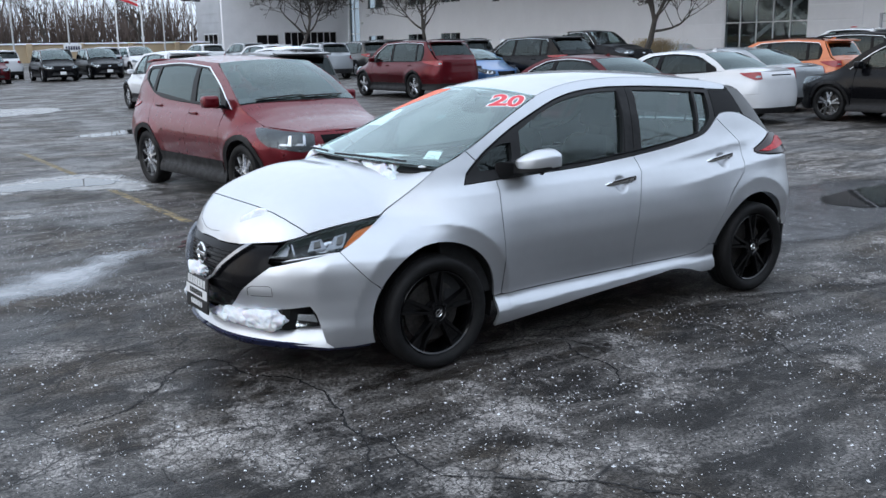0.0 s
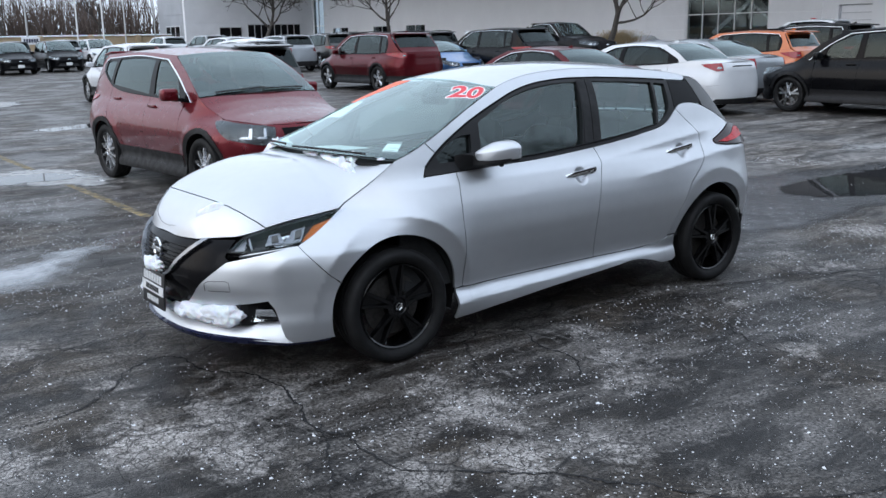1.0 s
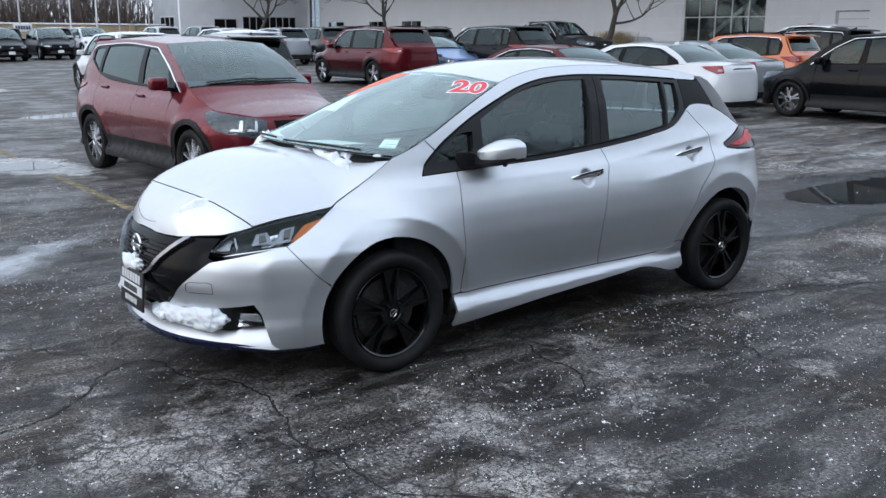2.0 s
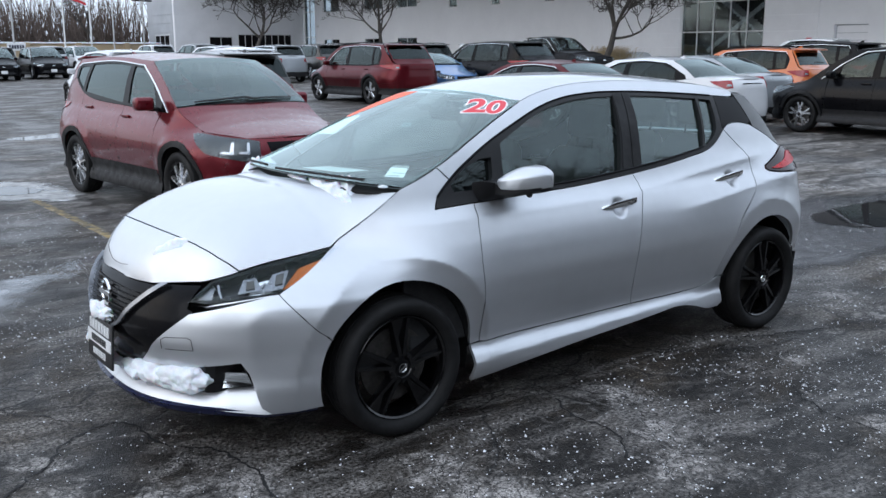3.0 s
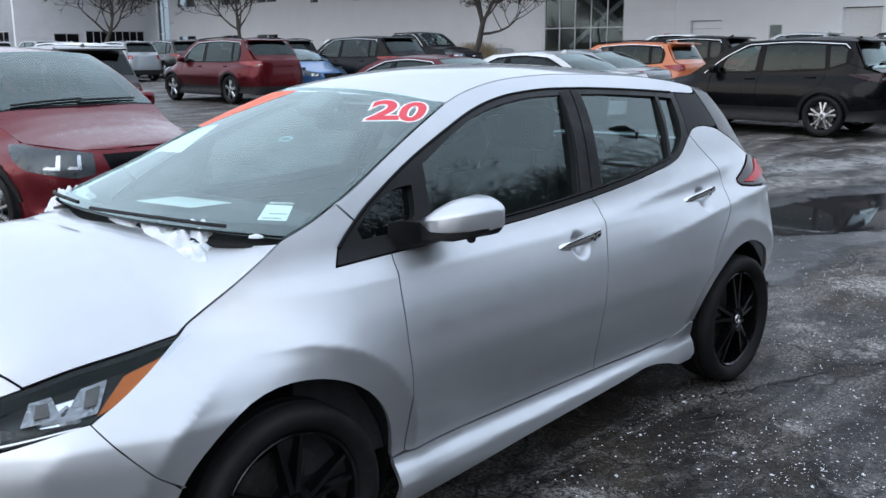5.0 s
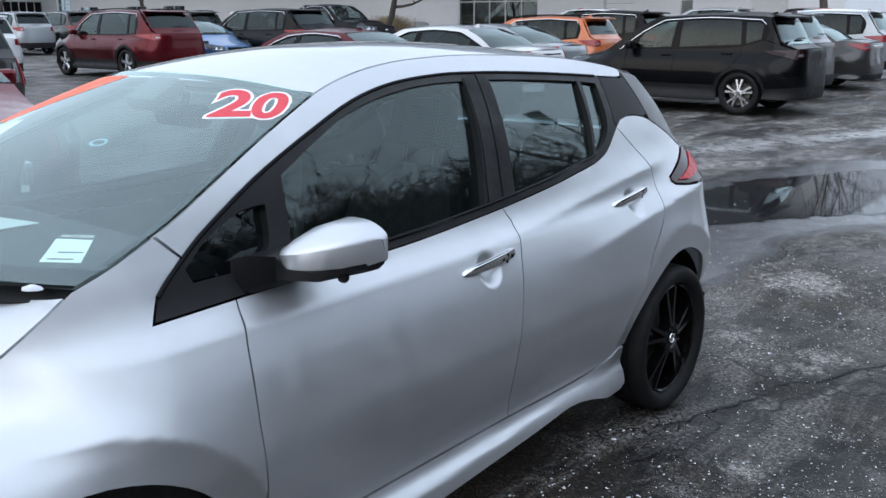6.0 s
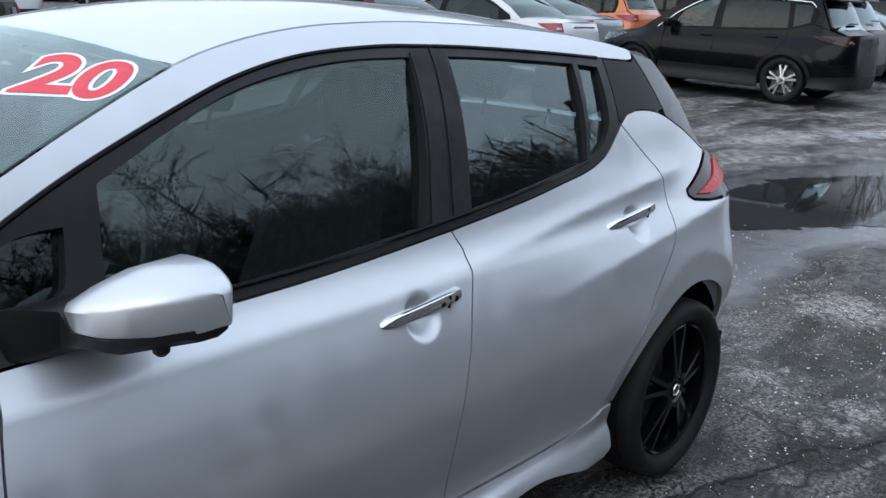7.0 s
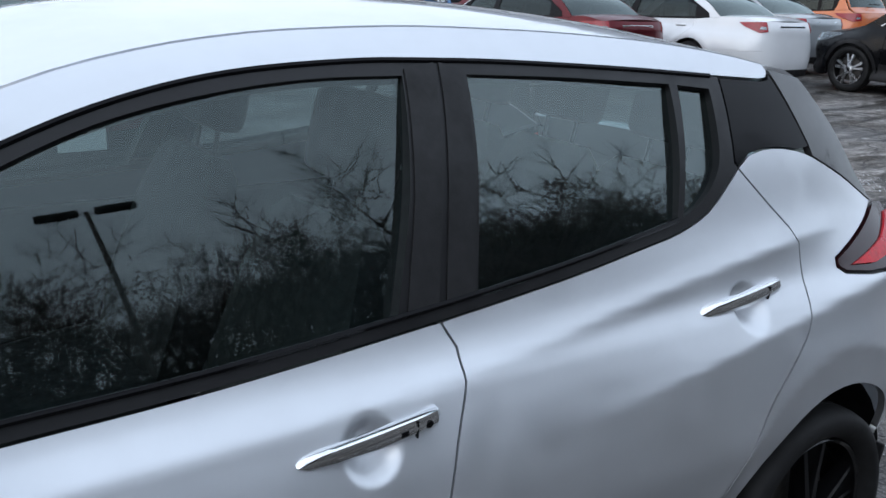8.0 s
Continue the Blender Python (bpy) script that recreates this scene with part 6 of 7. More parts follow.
make_car("sedan", "silver-grey sedan with wide red tail lamps", "car", parked(14.95, 10.45, 90), GREY, res=0.07, **sedan_spec())
make_car("suv", "orange compact crossover with black roof rails", "car", parked(17.75, 10.8, 90), ORANGE, rails=GLOSS_BLACK, L=4.47, W=1.80, H=1.60, wb=2.67, fo=0.9, r=0.345, zb=0.98, zb2=1.05, zh=0.90, zn=0.78, zc=1.05, zt=1.08)
make_car("suv", "black crossover with chrome window line", "car", parked(20.6, 10.8, 90), BLACK, **SUV)
make_car("suv", "black compact suv with bright split-spoke wheels", "car", parked(14.2, 5.06, 90), BLACK, L=4.648, W=1.84, H=1.70, wb=2.706, fo=0.92, r=0.355, zb=1.05, zb2=1.13, zh=0.97, zn=0.86, zc=1.12, zt=1.13, res=0.06, kick=0.10, tail_mat=DARK_RED, xt=2.02)
make_car("suv", "dark grey suv with a raised wiper", "car", parked(17.0, 5.7, 90), DARK, **SUV)
make_car("sedan", "dark green-grey sedan with red tail lamps", "car", parked(19.9, 5.75, 90), DARK, **sedan_spec())
make_car("suv", "silver suv with light snow", "car", parked(22.9, 5.9, 90), GREY, snow=True, **SUV)
make_car("suv", "bright red suv beside a snow bank", "car", parked(39.5, 11.5, 180), BRIGHT_RED, **SUV)
for x_, y_, mt, lab in ((4.4, 50.3, MAROON, "maroon suv in the far row"), (7.75, 50.0, BLACK, "black suv in the far row"), (10.35, 50.6, BLACK, "black suv with a bright grille in the far row"), (13.9, 55.0, WHITE, "white suv in the far row"), (1.2, 50.4, DARK, "dark suv in the far row")):
    make_car("suv", lab, "car", parked(x_, y_, -90), mt, res=0.14, grille_mat=GLOSS_BLACK, **SUV)
for x_, y_, mt, lab in ((6.2, 56.5, WHITE, "white suv behind the far row"), (9.3, 57.0, DARK, "dark suv behind the far row"), (12.2, 57.0, GREY, "grey suv behind the far row"), (3.2, 57.0, GREY, "grey suv behind the front row"), (18.2, 55.0, WHITE, "white suv at the far row's end"), (21.0, 55.0, GREY, "grey suv at the far row's end"), (23.8, 42.0, DARK, "dark suv by the building"),
                        (14.0, 36.0, WHITE, "white suv in a middle row"), (16.8, 36.0, GREY, "grey suv in a middle row"), (19.6, 37.0, DARK, "dark suv in a middle row"), (36.0, 14.5, GREY, "grey suv by the workshop doors"), (33.5, 19.0, WHITE, "white suv by the workshop doors")):
    make_car("suv", lab, "car", parked(x_, y_, 90), mt, res=0.14, **SUV)

# ---- the dealer's building ----
_cl = Mat("pale_grey_cladding", (0.60, 0.61, 0.63), 0.5)
_cl.to(_cl.ramp(_cl.noise(0.6, 6, 0.65), [(0.3, (0.74, 0.75, 0.78)), (0.7, (0.82, 0.83, 0.86))]), "Base Color")
CLADDING = _cl.m
_rw = Mat("white_render_wall", (0.70, 0.71, 0.73), 0.75)
_rw.to(_rw.ramp(_rw.noise(0.35, 7, 0.7), [(0.3, (0.78, 0.79, 0.82)), (0.7, (0.84, 0.85, 0.88))]), "Base Color")
RENDER = _rw.m
# grey of roof and workshop door; on the wing's end it paints the shaded side
GREY_METAL_SHADED = simple("grey_metal_and_shaded_side", (0.40, 0.42, 0.45), 0.4, 0.2, 0.1, 0.5)
ALU = simple("white_aluminium_frame", (0.66, 0.67, 0.69), 0.4, 0.2, 0.06, 8)
CURTAIN_GLASS = pane_glass("curtain_wall_glass", (0.62, 0.66, 0.68), 0.06)
# near-black colour that stands in for the shade of unlit rooms
ROOM_SHADE = simple("room_shade", (0.05, 0.05, 0.052), 0.9, 0, 0.2, 2)
STEEL = simple("galvanised_steel", (0.42, 0.43, 0.44), 0.45, 0.6, 0.12, 4)
WHITE_STEEL = simple("white_painted_steel", (0.66, 0.67, 0.68), 0.5, 0.0, 0.06, 6)
TAN = simple("tan_block_wall", (0.36, 0.28, 0.18), 0.85, 0, 0.15, 0.6)
FX, GB = 54.0, 0.86


def wall_box(name, x0, x1, y0, y1, z0, z1, mat, parent=None, label=""):
    return part(name, box((x1 - x0, y1 - y0, z1 - z0), ((x0 + x1) / 2, (y0 + y1) / 2, (z0 + z1) / 2)), mat, parent, label)


house = thing("dealership_building", "long white two-storey dealership building with grey cladding", "building")
TOP = 10.5
# openings of the long front, as (y0, y1, z0, z1)
holes = [(34.8, 41.9, GB, 9.0), (27.3, 29.6, GB, 3.35), (17.3, 19.6, GB, 3.9), (23.2, 24.1, GB + 0.5, 3.0), (97.0, 99.6, GB, 9.5)]
for y in (95.0, 86.0, 79.5):
    holes += [(y - 3.6, y, GB + 0.9, 3.1), (y - 3.6, y, 6.2, 9.6)]
holes += [(y, y + 1.3, 5.9, 7.9) for y in (48.0, 55.6, 62.8, 69.2)]
ys = sorted({14.5, 100.0, *[h[0] for h in holes], *[h[1] for h in holes]})
for a, b in zip(ys, ys[1:]):
    zs_ = [GB - 1.2]
    for h in sorted(holes, key=lambda q: q[2]):
        if h[0] <= a + 1e-6 and h[1] >= b - 1e-6:
            zs_ += [h[2], h[3]]
    zs_.append(TOP)
    for z0, z1 in zip(zs_[::2], zs_[1::2]):
        if z1 - z0 > 0.01:
            wall_box("wall_section", FX, FX + 0.4, a, b, z0, z1, RENDER, house)
wall_box("side_wall", FX, FX + 60, 14.1, 14.5, GB - 1.2, TOP, RENDER, house)
wall_box("wing_wall", 37.5, FX, 100, 100.4, GB - 1.2, TOP, CLADDING, house, "pale grey clad wing")
# end face turned from the light: its shade is in the darker grey
wall_box("wing_wall", 37.5, 37.9, 100.4, 108.2, GB - 1.2, TOP, GREY_METAL_SHADED, house, "clad end wall, its shaded side coloured grey")
wall_box("back_wall", FX + 60, FX + 60.4, 14.1, 108.2, GB - 1.2, TOP, RENDER, house)
wall_box("roof", 37.5, FX + 60.4, 14.1, 108.2, TOP, TOP + 0.3, GREY_METAL_SHADED, house)
# backing wall and slab, coloured dark as the rooms' shade behind the windows
wall_box("interior_wall", FX + 4.0, FX + 4.2, 15, 100, GB, TOP, ROOM_SHADE, house)
wall_box("ground_slab", FX + 0.4, FX + 4.0, 15, 100, GB - 0.1, GB, ROOM_SHADE, house)
# cladding panels beside the stair window
for y0, y1 in ((41.95, 45.9), (30.7, 34.75)):
    for i in range(9):
        z = GB + 0.05 + i * 1.06
        part("cladding_panel", box((0.07, y1 - y0 - 0.03, 0.98), (FX - 0.03, (y0 + y1) / 2, z + 0.52), 0.008, 1), CLADDING, house)
for i in range(10):
    part("cladding_panel", box((16.4, 0.05, 0.96), (45.72, 99.97, GB + 0.5 + i * 1.0), 0.008, 1), CLADDING, house)
    # end wall panels repeat that darker grey for the shaded face
    part("cladding_panel", box((0.05, 7.7, 0.96), (37.47, 104.3, GB + 0.5 + i * 1.0), 0.008, 1), GREY_METAL_SHADED, house)


def window_wall(y0, y1, z0, z1, cols, rows, name="window_unit"):
    """A glazed opening with its frame bars and panes."""
    win = part(name, box((0.10, y1 - y0, 0.08), (FX + 0.06, (y0 + y1) / 2, z0 + 0.04)), ALU, house)
    for i in range(cols + 1):
        y = y0 + (y1 - y0) * i / cols
        part("frame_bar", box((0.10, 0.07, z1 - z0), (FX + 0.06, min(max(y, y0 + 0.035), y1 - 0.035), (z0 + z1) / 2)), ALU, win)
    for k in range(1, len(rows)):
        part("frame_bar", box((0.10, y1 - y0 - 0.08, 0.07), (FX + 0.055, (y0 + y1) / 2, rows[k])), ALU, win)
    for i in range(cols):
        for k in range(len(rows) - 1):
            a, b = y0 + (y1 - y0) * i / cols, y0 + (y1 - y0) * (i + 1) / cols
            p = part("pane", box((0.012, b - a - 0.09, rows[k + 1] - rows[k] - 0.09), (FX + 0.08, (a + b) / 2, (rows[k] + rows[k + 1]) / 2)), CURTAIN_GLASS, win)
            p.visible_shadow = False
    return win


# the glazed entrance of the wing and the window on its end
for x0, x1, z1, n in ((41.6, 44.4, 3.4, 2), (45.2, 52.2, 3.7, 8)):
    shop = part("entrance_glazing", box((x1 - x0, 0.06, 0.12), ((x0 + x1) / 2, 99.90, z1)), ALU, house, "dark entrance glazing with pale frame bars")
    for i in range(n + 1):
        part("frame_bar", box((0.07, 0.08, z1 - GB), (x0 + (x1 - x0) * i / n, 99.90, (z1 + GB) / 2)), ALU, shop)
    for i in range(n):
        part("pane", box(((x1 - x0) / n - 0.08, 0.03, z1 - GB - 0.06), (x0 + (x1 - x0) * (i + 0.5) / n, 99.92, (z1 + GB) / 2)), GLOSS_BLACK, shop)
end_win = part("end_window", box((0.06, 4.4, 0.1), (37.41, 103.6, 3.6)), ALU, house, "dark window with pale frame")
for i in range(4):
    part("frame_bar", box((0.08, 0.08, 2.7), (37.41, 101.4 + 1.46 * i, 2.2)), ALU, end_win)
for i in range(3):
    part("pane", box((0.03, 1.36, 2.6), (37.43, 102.13 + 1.46 * i, 2.2)), GLOSS_BLACK, end_win)
window_wall(34.8, 41.9, GB, 9.0, 5, [GB, 3.05, 5.2, 7.2, 9.0], "stair_window")
window_wall(97.0, 99.6, GB, 9.5, 2, [GB, 3.4, 6.4, 9.5])
for h in holes[3:4] + holes[5:]:
    window_wall(*h, 2 if h[1] - h[0] > 2 else 1, [h[2], h[3]])
part("workshop_door", box((0.08, 2.3, 2.49), (FX + 0.35, 28.45, GB + 1.24)), GREY_METAL_SHADED, house)
for i in range(5):
    part("door_slat", box((0.03, 2.2, 0.45), (FX + 0.30, 28.45, GB + 0.28 + i * 0.48), 0.01, 1), CLADDING, house)
part("roller_door", box((0.08, 2.3, 1.7), (FX + 0.35, 18.45, 3.0)), WHITE_STEEL, house)
service = part("service_door", box((0.06, 1.0, 2.1), (FX - 0.01, 31.3, GB + 1.05), 0.01), WHITE_STEEL, house, "white service door with a notice")
part("door_notice", box((0.02, 0.55, 0.9), (FX - 0.05, 31.3, GB + 1.35)), PLATE_WHITE, service)
bm = bmesh.new()
for i in range(4):
    box((0.01, 0.42, 0.06), (FX - 0.065, 31.3, GB + 1.65 - 0.16 * i), bm=bm)
part("notice_line", bm, STICK_RED, service)
# the white stairs behind the stair window
stairs = bmesh.new()
for i in range(26):
    box((1.3, 0.30, 0.17), (FX + 1.6, 40.6 - 0.27 * i, 6.3 - 0.19 * i), bm=stairs)
box((0.12, 7.2, 0.30), bm=stairs, m=pose(FX + 0.95, 37.2, 3.75, -35.1, 0, 0))
box((1.3, 1.2, 0.2), (FX + 1.6, 35.2, 1.6), bm=stairs)
part("staircase", stairs, WHITE_STEEL, house, "white straight staircase behind glass")
for y, z in ((31.6, 5.6), (25.5, 5.3), (96.2, 4.6)):
    w_ = part("wall_lamp", box((0.35, 0.30, 0.14), (FX - 0.2, y, z), 0.04), WHITE_STEEL, house, "", None, True)
    part("lamp_arm", tube([(FX, y, z + 0.1), (FX - 0.2, y, z + 0.08)], 0.03, 6), STEEL, w_)

# ---- bare trees ----
BARK = Mat("grey_brown_bark", (0.10, 0.085, 0.072), 0.9)
BARK.to(BARK.ramp(BARK.noise(9, 6, 0.7), [(0.3, (0.030, 0.026, 0.024)), (0.7, (0.085, 0.074, 0.066))]), "Base Color")
BARK.bump(BARK.noise(30, 4), 0.5, 0.01)
BARK = BARK.m
FAR_TWIG = simple("brown_far_twigs", (0.105, 0.078, 0.066), 0.9, 0, 0.3, 0.4)
TWIG = simple("winter_twigs", (0.040, 0.034, 0.031), 0.9, 0, 0.25, 1.5)


def tubes(paths, mat, name):
    """One mesh of many thin tapered bars: paths of (points, radii, sides)."""
    verts, faces = [], []
    for pts, rad, n in paths:
        p = np.array(pts)
        base = len(verts)
        for i in range(len(p)):
            d = p[min(i + 1, len(p) - 1)] - p[max(i - 1, 0)]
            d = d / (np.linalg.norm(d) + 1e-9)
            a = np.cross(d, (0.31, 0.17, 0.93) if abs(d[2]) < 0.9 else (1, 0, 0))
            a /= np.linalg.norm(a) + 1e-9
            b = np.cross(d, a)
            for k in range(n):
                t = 2 * math.pi * k / n
                verts.append(p[i] + rad[i] * (math.cos(t) * a + math.sin(t) * b))
        for i in range(len(p) - 1):
            for k in range(n):
                faces.append((base + i * n + k, base + i * n + (k + 1) % n, base + (i + 1) * n + (k + 1) % n, base + (i + 1) * n + k))
    return mesh_of(name, verts, faces, mat)


def grow(rng, start, way, length, radius, level, thick, thin, spread=0.75, up=0.15, levels=5, kids=(3, 5), fine=0.008):
    """Grows one branch and its children; heavy ones go to thick, fine ones to thin."""
    n = 5 if level < 2 else 4 if level < 4 else 3
    pts, rad = [np.array(start)], [radius]
    d = np.array(way)
    for i in range(n):
        d = d + rng.normal(0, 0.13, 3) + np.array((0, 0, up * (0.5 if level == 0 else 1)))
        d /= np.linalg.norm(d)
        pts.append(pts[-1] + d * length / n)
        rad.append(radius * (1 - 0.62 * (i + 1) / n))
    (thick if level < 2 else thin).append((pts, rad, 8 if level == 0 else 6 if level == 1 else 4 if level == 2 else 3))
    if level >= levels:
        return
    for j in range(rng.integers(*kids) + (3 if level == 0 and levels > 5 else 2 if level == 1 else 0)):
        f = rng.uniform(0.35 if level else 0.42, 1.0)
        i = min(n - 1, int(f * n))
        p = pts[i] + (pts[i + 1] - pts[i]) * (f * n - i)
        q = rng.normal(0, 1, 3)
        q -= d * q.dot(d)
        q /= np.linalg.norm(q) + 1e-9
        nd = d * (1 - spread * 0.45) + q * spread
        nd /= np.linalg.norm(nd)
        grow(rng, p, nd, length * rng.uniform(0.50, 0.78), max(fine, rad[i] * rng.uniform(0.45, 0.66)), level + 1, thick, thin, spread, up, levels, kids, fine)


def bare_tree(seed, height, radius, at, label, spread=0.75, levels=5, group="bare trees", kids=(3, 5), up=0.12, fine=0.008):
    rng = np.random.default_rng(seed)
    thick, thin = [], []
    grow(rng, (0, 0, -0.1), (0, 0, 1), height * 0.48, radius, 0, thick, thin, spread, up, levels, kids, fine)
    t = thing("bare_tree", label, "tree", group, at=at)
    put("trunk", tubes(thick, BARK, "trunk"), t)
    put("crown", tubes(thin, TWIG, "crown"), t)
    return t


def stand(x, y, turn=0.0):
    return pose(x, y, float(ground_z(x, y)), 0, 0, turn)


bare_tree(3, 8.6, 0.17, stand(27.6, 25.4), "bare round-crowned street tree in winter", 0.85, 6, kids=(3, 5), up=0.16, fine=0.017)
t_b = bare_tree(8, 9.4, 0.17, stand(32.4, 50.0), "bare round-crowned street tree by the building", 0.85, 6, kids=(3, 5), up=0.16, fine=0.017)
copy_thing(t_b, stand(25.5, 56.3, 130))
t_c = bare_tree(21, 12.0, 0.24, stand(43.5, 11.6), "tall bare tree at the edge of the lot", 0.7, 5)
# the wood that stands behind the walk
w1 = bare_tree(31, 15.0, 0.20, stand(17.0, -21.5), "tall bare tree in a winter wood", 0.66, 5, "wood trees", fine=0.020)
w2 = bare_tree(37, 14.0, 0.19, stand(6.0, -25.0), "tall bare tree in a winter wood", 0.6, 5, "wood trees", fine=0.020)
w3 = bare_tree(43, 15.5, 0.20, stand(27.5, -21.0), "tall bare tree in a winter wood", 0.8, 6, "wood trees", up=0.16, fine=0.016)
for i, (x, y) in enumerate(((1.5, -26), (10.5, -24), (14, -22.5), (20.5, -22.5), (-4, -27), (-9, -27.5), (-15, -27), (3.8, -23.8), (8.2, -26.5), (12.2, -26), (-21, -26), (18.8, -23), (25.5, -24.5), (-1.2, -25.4), (15.2, -26), (-6.5, -25.5), (-12, -26))):
    copy_thing(w3 if i in (3, 12) else (w1, w2)[i % 2], stand(x, y, 47.0 * i))


def thicket(name, label, spots, h0, h1, seed, stems=5, twigs=9, mat=None, fat=1.0):
    """Undergrowth or a far wood: very many thin stems in one mesh."""
    rng = np.random.default_rng(seed)
    paths = []
    for x, y in spots:
        z = float(ground_z(x, y))
        for _ in range(stems):
            h = rng.uniform(h0, h1)
            p = np.array((x + rng.normal(0, 0.8), y + rng.normal(0, 0.8), z - 0.1))
            pts = [p]
            d = np.array((rng.normal(0, 0.12), rng.normal(0, 0.12), 1.0))
            for i in range(4):
                d = d + rng.normal(0, 0.12, 3)
                pts.append(pts[-1] + d * h / 4)
            r0 = (0.010 * h + 0.02) * fat
            paths.append((pts, [r0, r0 * 0.8, r0 * 0.6, r0 * 0.4, 0.012 * fat], 3))
            for _b in range(twigs):
                i = rng.integers(1, 4)
                q = pts[i] + (pts[i + 1] - pts[i]) * rng.uniform()
                e = np.array((rng.normal(0, 0.6), rng.normal(0, 0.6), rng.uniform(0.3, 1.0)))
                l = h * rng.uniform(0.07, 0.19)
                m = q + e * l * 0.5 + rng.normal(0, 0.05, 3)
                paths.append(([q, m, m + e * l * 0.5 + rng.normal(0, 0.1, 3) * l], [r0 * 0.35, r0 * 0.22, 0.008 * fat], 3))
    ob = put(name, tubes(paths, mat or TWIG, name))
    tagged(ob, label, "thicket", kind="stuff")
    return ob


rng_ = np.random.default_rng(5)
arc_spots = []
for i in range(300):
    a = radians(rng_.uniform(-150, -31))
    rr = rng_.uniform(25, 37) - 1.5 * math.cos(a)
    arc_spots.append((rr * math.cos(a), rr * math.sin(a)))
thicket("undergrowth", "dense leafless undergrowth at the wood's edge", arc_spots, 4.5, 9.8, 11, 8, 13, None, 1.7)
low_spots = []
for i in range(300):
    a = radians(rng_.uniform(-140, -20))
    rr = rng_.uniform(26, 31) - 1.5 * math.cos(a)
    low_spots.append((rr * math.cos(a), rr * math.sin(a)))
thicket("brushwood", "low dense brushwood along the wood's edge", low_spots, 2.5, 6.0, 14, 9, 11, None, 2.4)
far = []
for i in range(640):
    x = rng_.uniform(-60, 44)
    far.append((x, 118 + rng_.uniform(0, 26)))
thicket("far_wood", "brown leafless woodland behind the lot", far, 4.5, 8.6, 12, 7, 4, FAR_TWIG)
thicket("far_wood", "leafless woodland far to the side", [(rng_.uniform(115, 135), rng_.uniform(-60, 12)) for _ in range(120)], 7, 12, 13, 4)
for i, x in enumerate((-14, 3.5, 14.0, 21.5, 31)):
    copy_thing(t_c, pose(x, 112 + 3 * (i % 2), float(ground_z(x, 112)), 0, 0, 61 * i))

# tan retaining wall in front of the far wood
wallo = part("retaining_wall", box((140, 0.5, 3.4), (-20, 104.5, 0.9)), TAN)
tagged(wallo, "low tan block wall with a snowy coping", "wall", kind="structure")
for i in range(24):
    part("wall_pier", box((0.6, 0.6, 3.5), (-80 + 5.4 * i, 104.25, 0.95), 0.03, 1), TAN, wallo)
part("wall_coping", box((140, 0.8, 0.16), (-20, 104.5, 2.68), 0.03, 1), SNOW, wallo)


def lamp_post(x, y, h, heads, turn=0.0, mat=None, label="tall steel parking lot light pole"):
    t = thing("lamp_post", label, "lamp post", "lot lights", at=stand(x, y, turn))
    mat = mat or WHITE_STEEL
    part("base", box((0.5, 0.5, 0.7), (0, 0, 0.3), 0.05), simple_concrete, t)
    pole = part("pole", tube([(0, 0, 0.5), (0, 0, h)], [0.085, 0.06], 12), mat, t, "", None, True)
    for s in heads:
        part("arm", tube([(0, 0, h - 0.1), (s * 0.35, 0, h - 0.05)], 0.03, 6), mat, pole)
        part("lamp_head", box((0.95, 0.46, 0.17), (s * 0.66, 0, h - 0.02), 0.04), TRIM_BLACK, t, "dark shoebox lamp head", None, True)
    return t


POLE_GREY = simple("weathered_grey_pole_paint", (0.42, 0.43, 0.44), 0.55, 0.1, 0.1, 6)
BRONZE = simple("dark_bronze_pole_paint", (0.045, 0.042, 0.040), 0.5, 0.2, 0.15, 6)
simple_concrete = simple("pale_concrete", (0.42, 0.41, 0.40), 0.85, 0, 0.12, 5, 0.2)
lamp_post(4.9, -18.0, 13.0, (-1, 1), 12, BRONZE)
lamp_post(22.8, -12.3, 11.2, (-1, 1), -35, BRONZE)
for x, y, h in ((13.1, 90, 6.4), (12.6, 98, 9.5), (16.9, 85, 11.5), (33.2, 98, 6.2), (30.6, 100, 7.0), (5.0, 97, 8.0)):
    lamp_post(x, y, h, (-1, 1), 15, POLE_GREY)
# two flag poles
for x, y, h, fl_ in ((19.85, 80.0, 9.6, True), (23.3, 84.0, 13, False)):
    t = thing("flag_pole", "white flag pole with a hanging flag" if fl_ else "bare white flag pole", "flag pole", at=stand(x, y))
    part("pole", tube([(0, 0, 0), (0, 0, h)], [0.08, 0.04], 10), WHITE_STEEL, t, "", None, True)
    if fl_:
        fbm = bmesh.new()
        g_ = [[fbm.verts.new((0.05 + 0.28 * i, 0.10 * math.sin(i * 1.1), h - 2.8 - 0.22 * j - 0.10 * i)) for j in range(6)] for i in range(8)]
        for i in range(7):
            for j in range(5):
                f_ = fbm.faces.new((g_[i][j], g_[i + 1][j], g_[i + 1][j + 1], g_[i][j + 1]))
                f_.material_index = 2 if i < 3 and j < 3 else j % 2
        ext = bmesh.ops.solidify(fbm, geom=fbm.faces[:], thickness=0.01)
        part("flag", fbm, [STICK_RED, STICK_WHITE, BLUE_TRIM], t)
# white banner sign in the far rows
t = thing("banner_sign", "small white sign board with dark unreadable lettering", "sign", at=stand(13.6, 70, 0))
part("board", box((1.3, 0.06, 0.56), (0, 0, 1.62), 0.02), PLATE_WHITE, t)
for i in range(6):
    part("letter_bar", box((0.12, 0.03, 0.26), (-0.45 + 0.18 * i, -0.045, 1.62)), BLUE_TRIM, t)
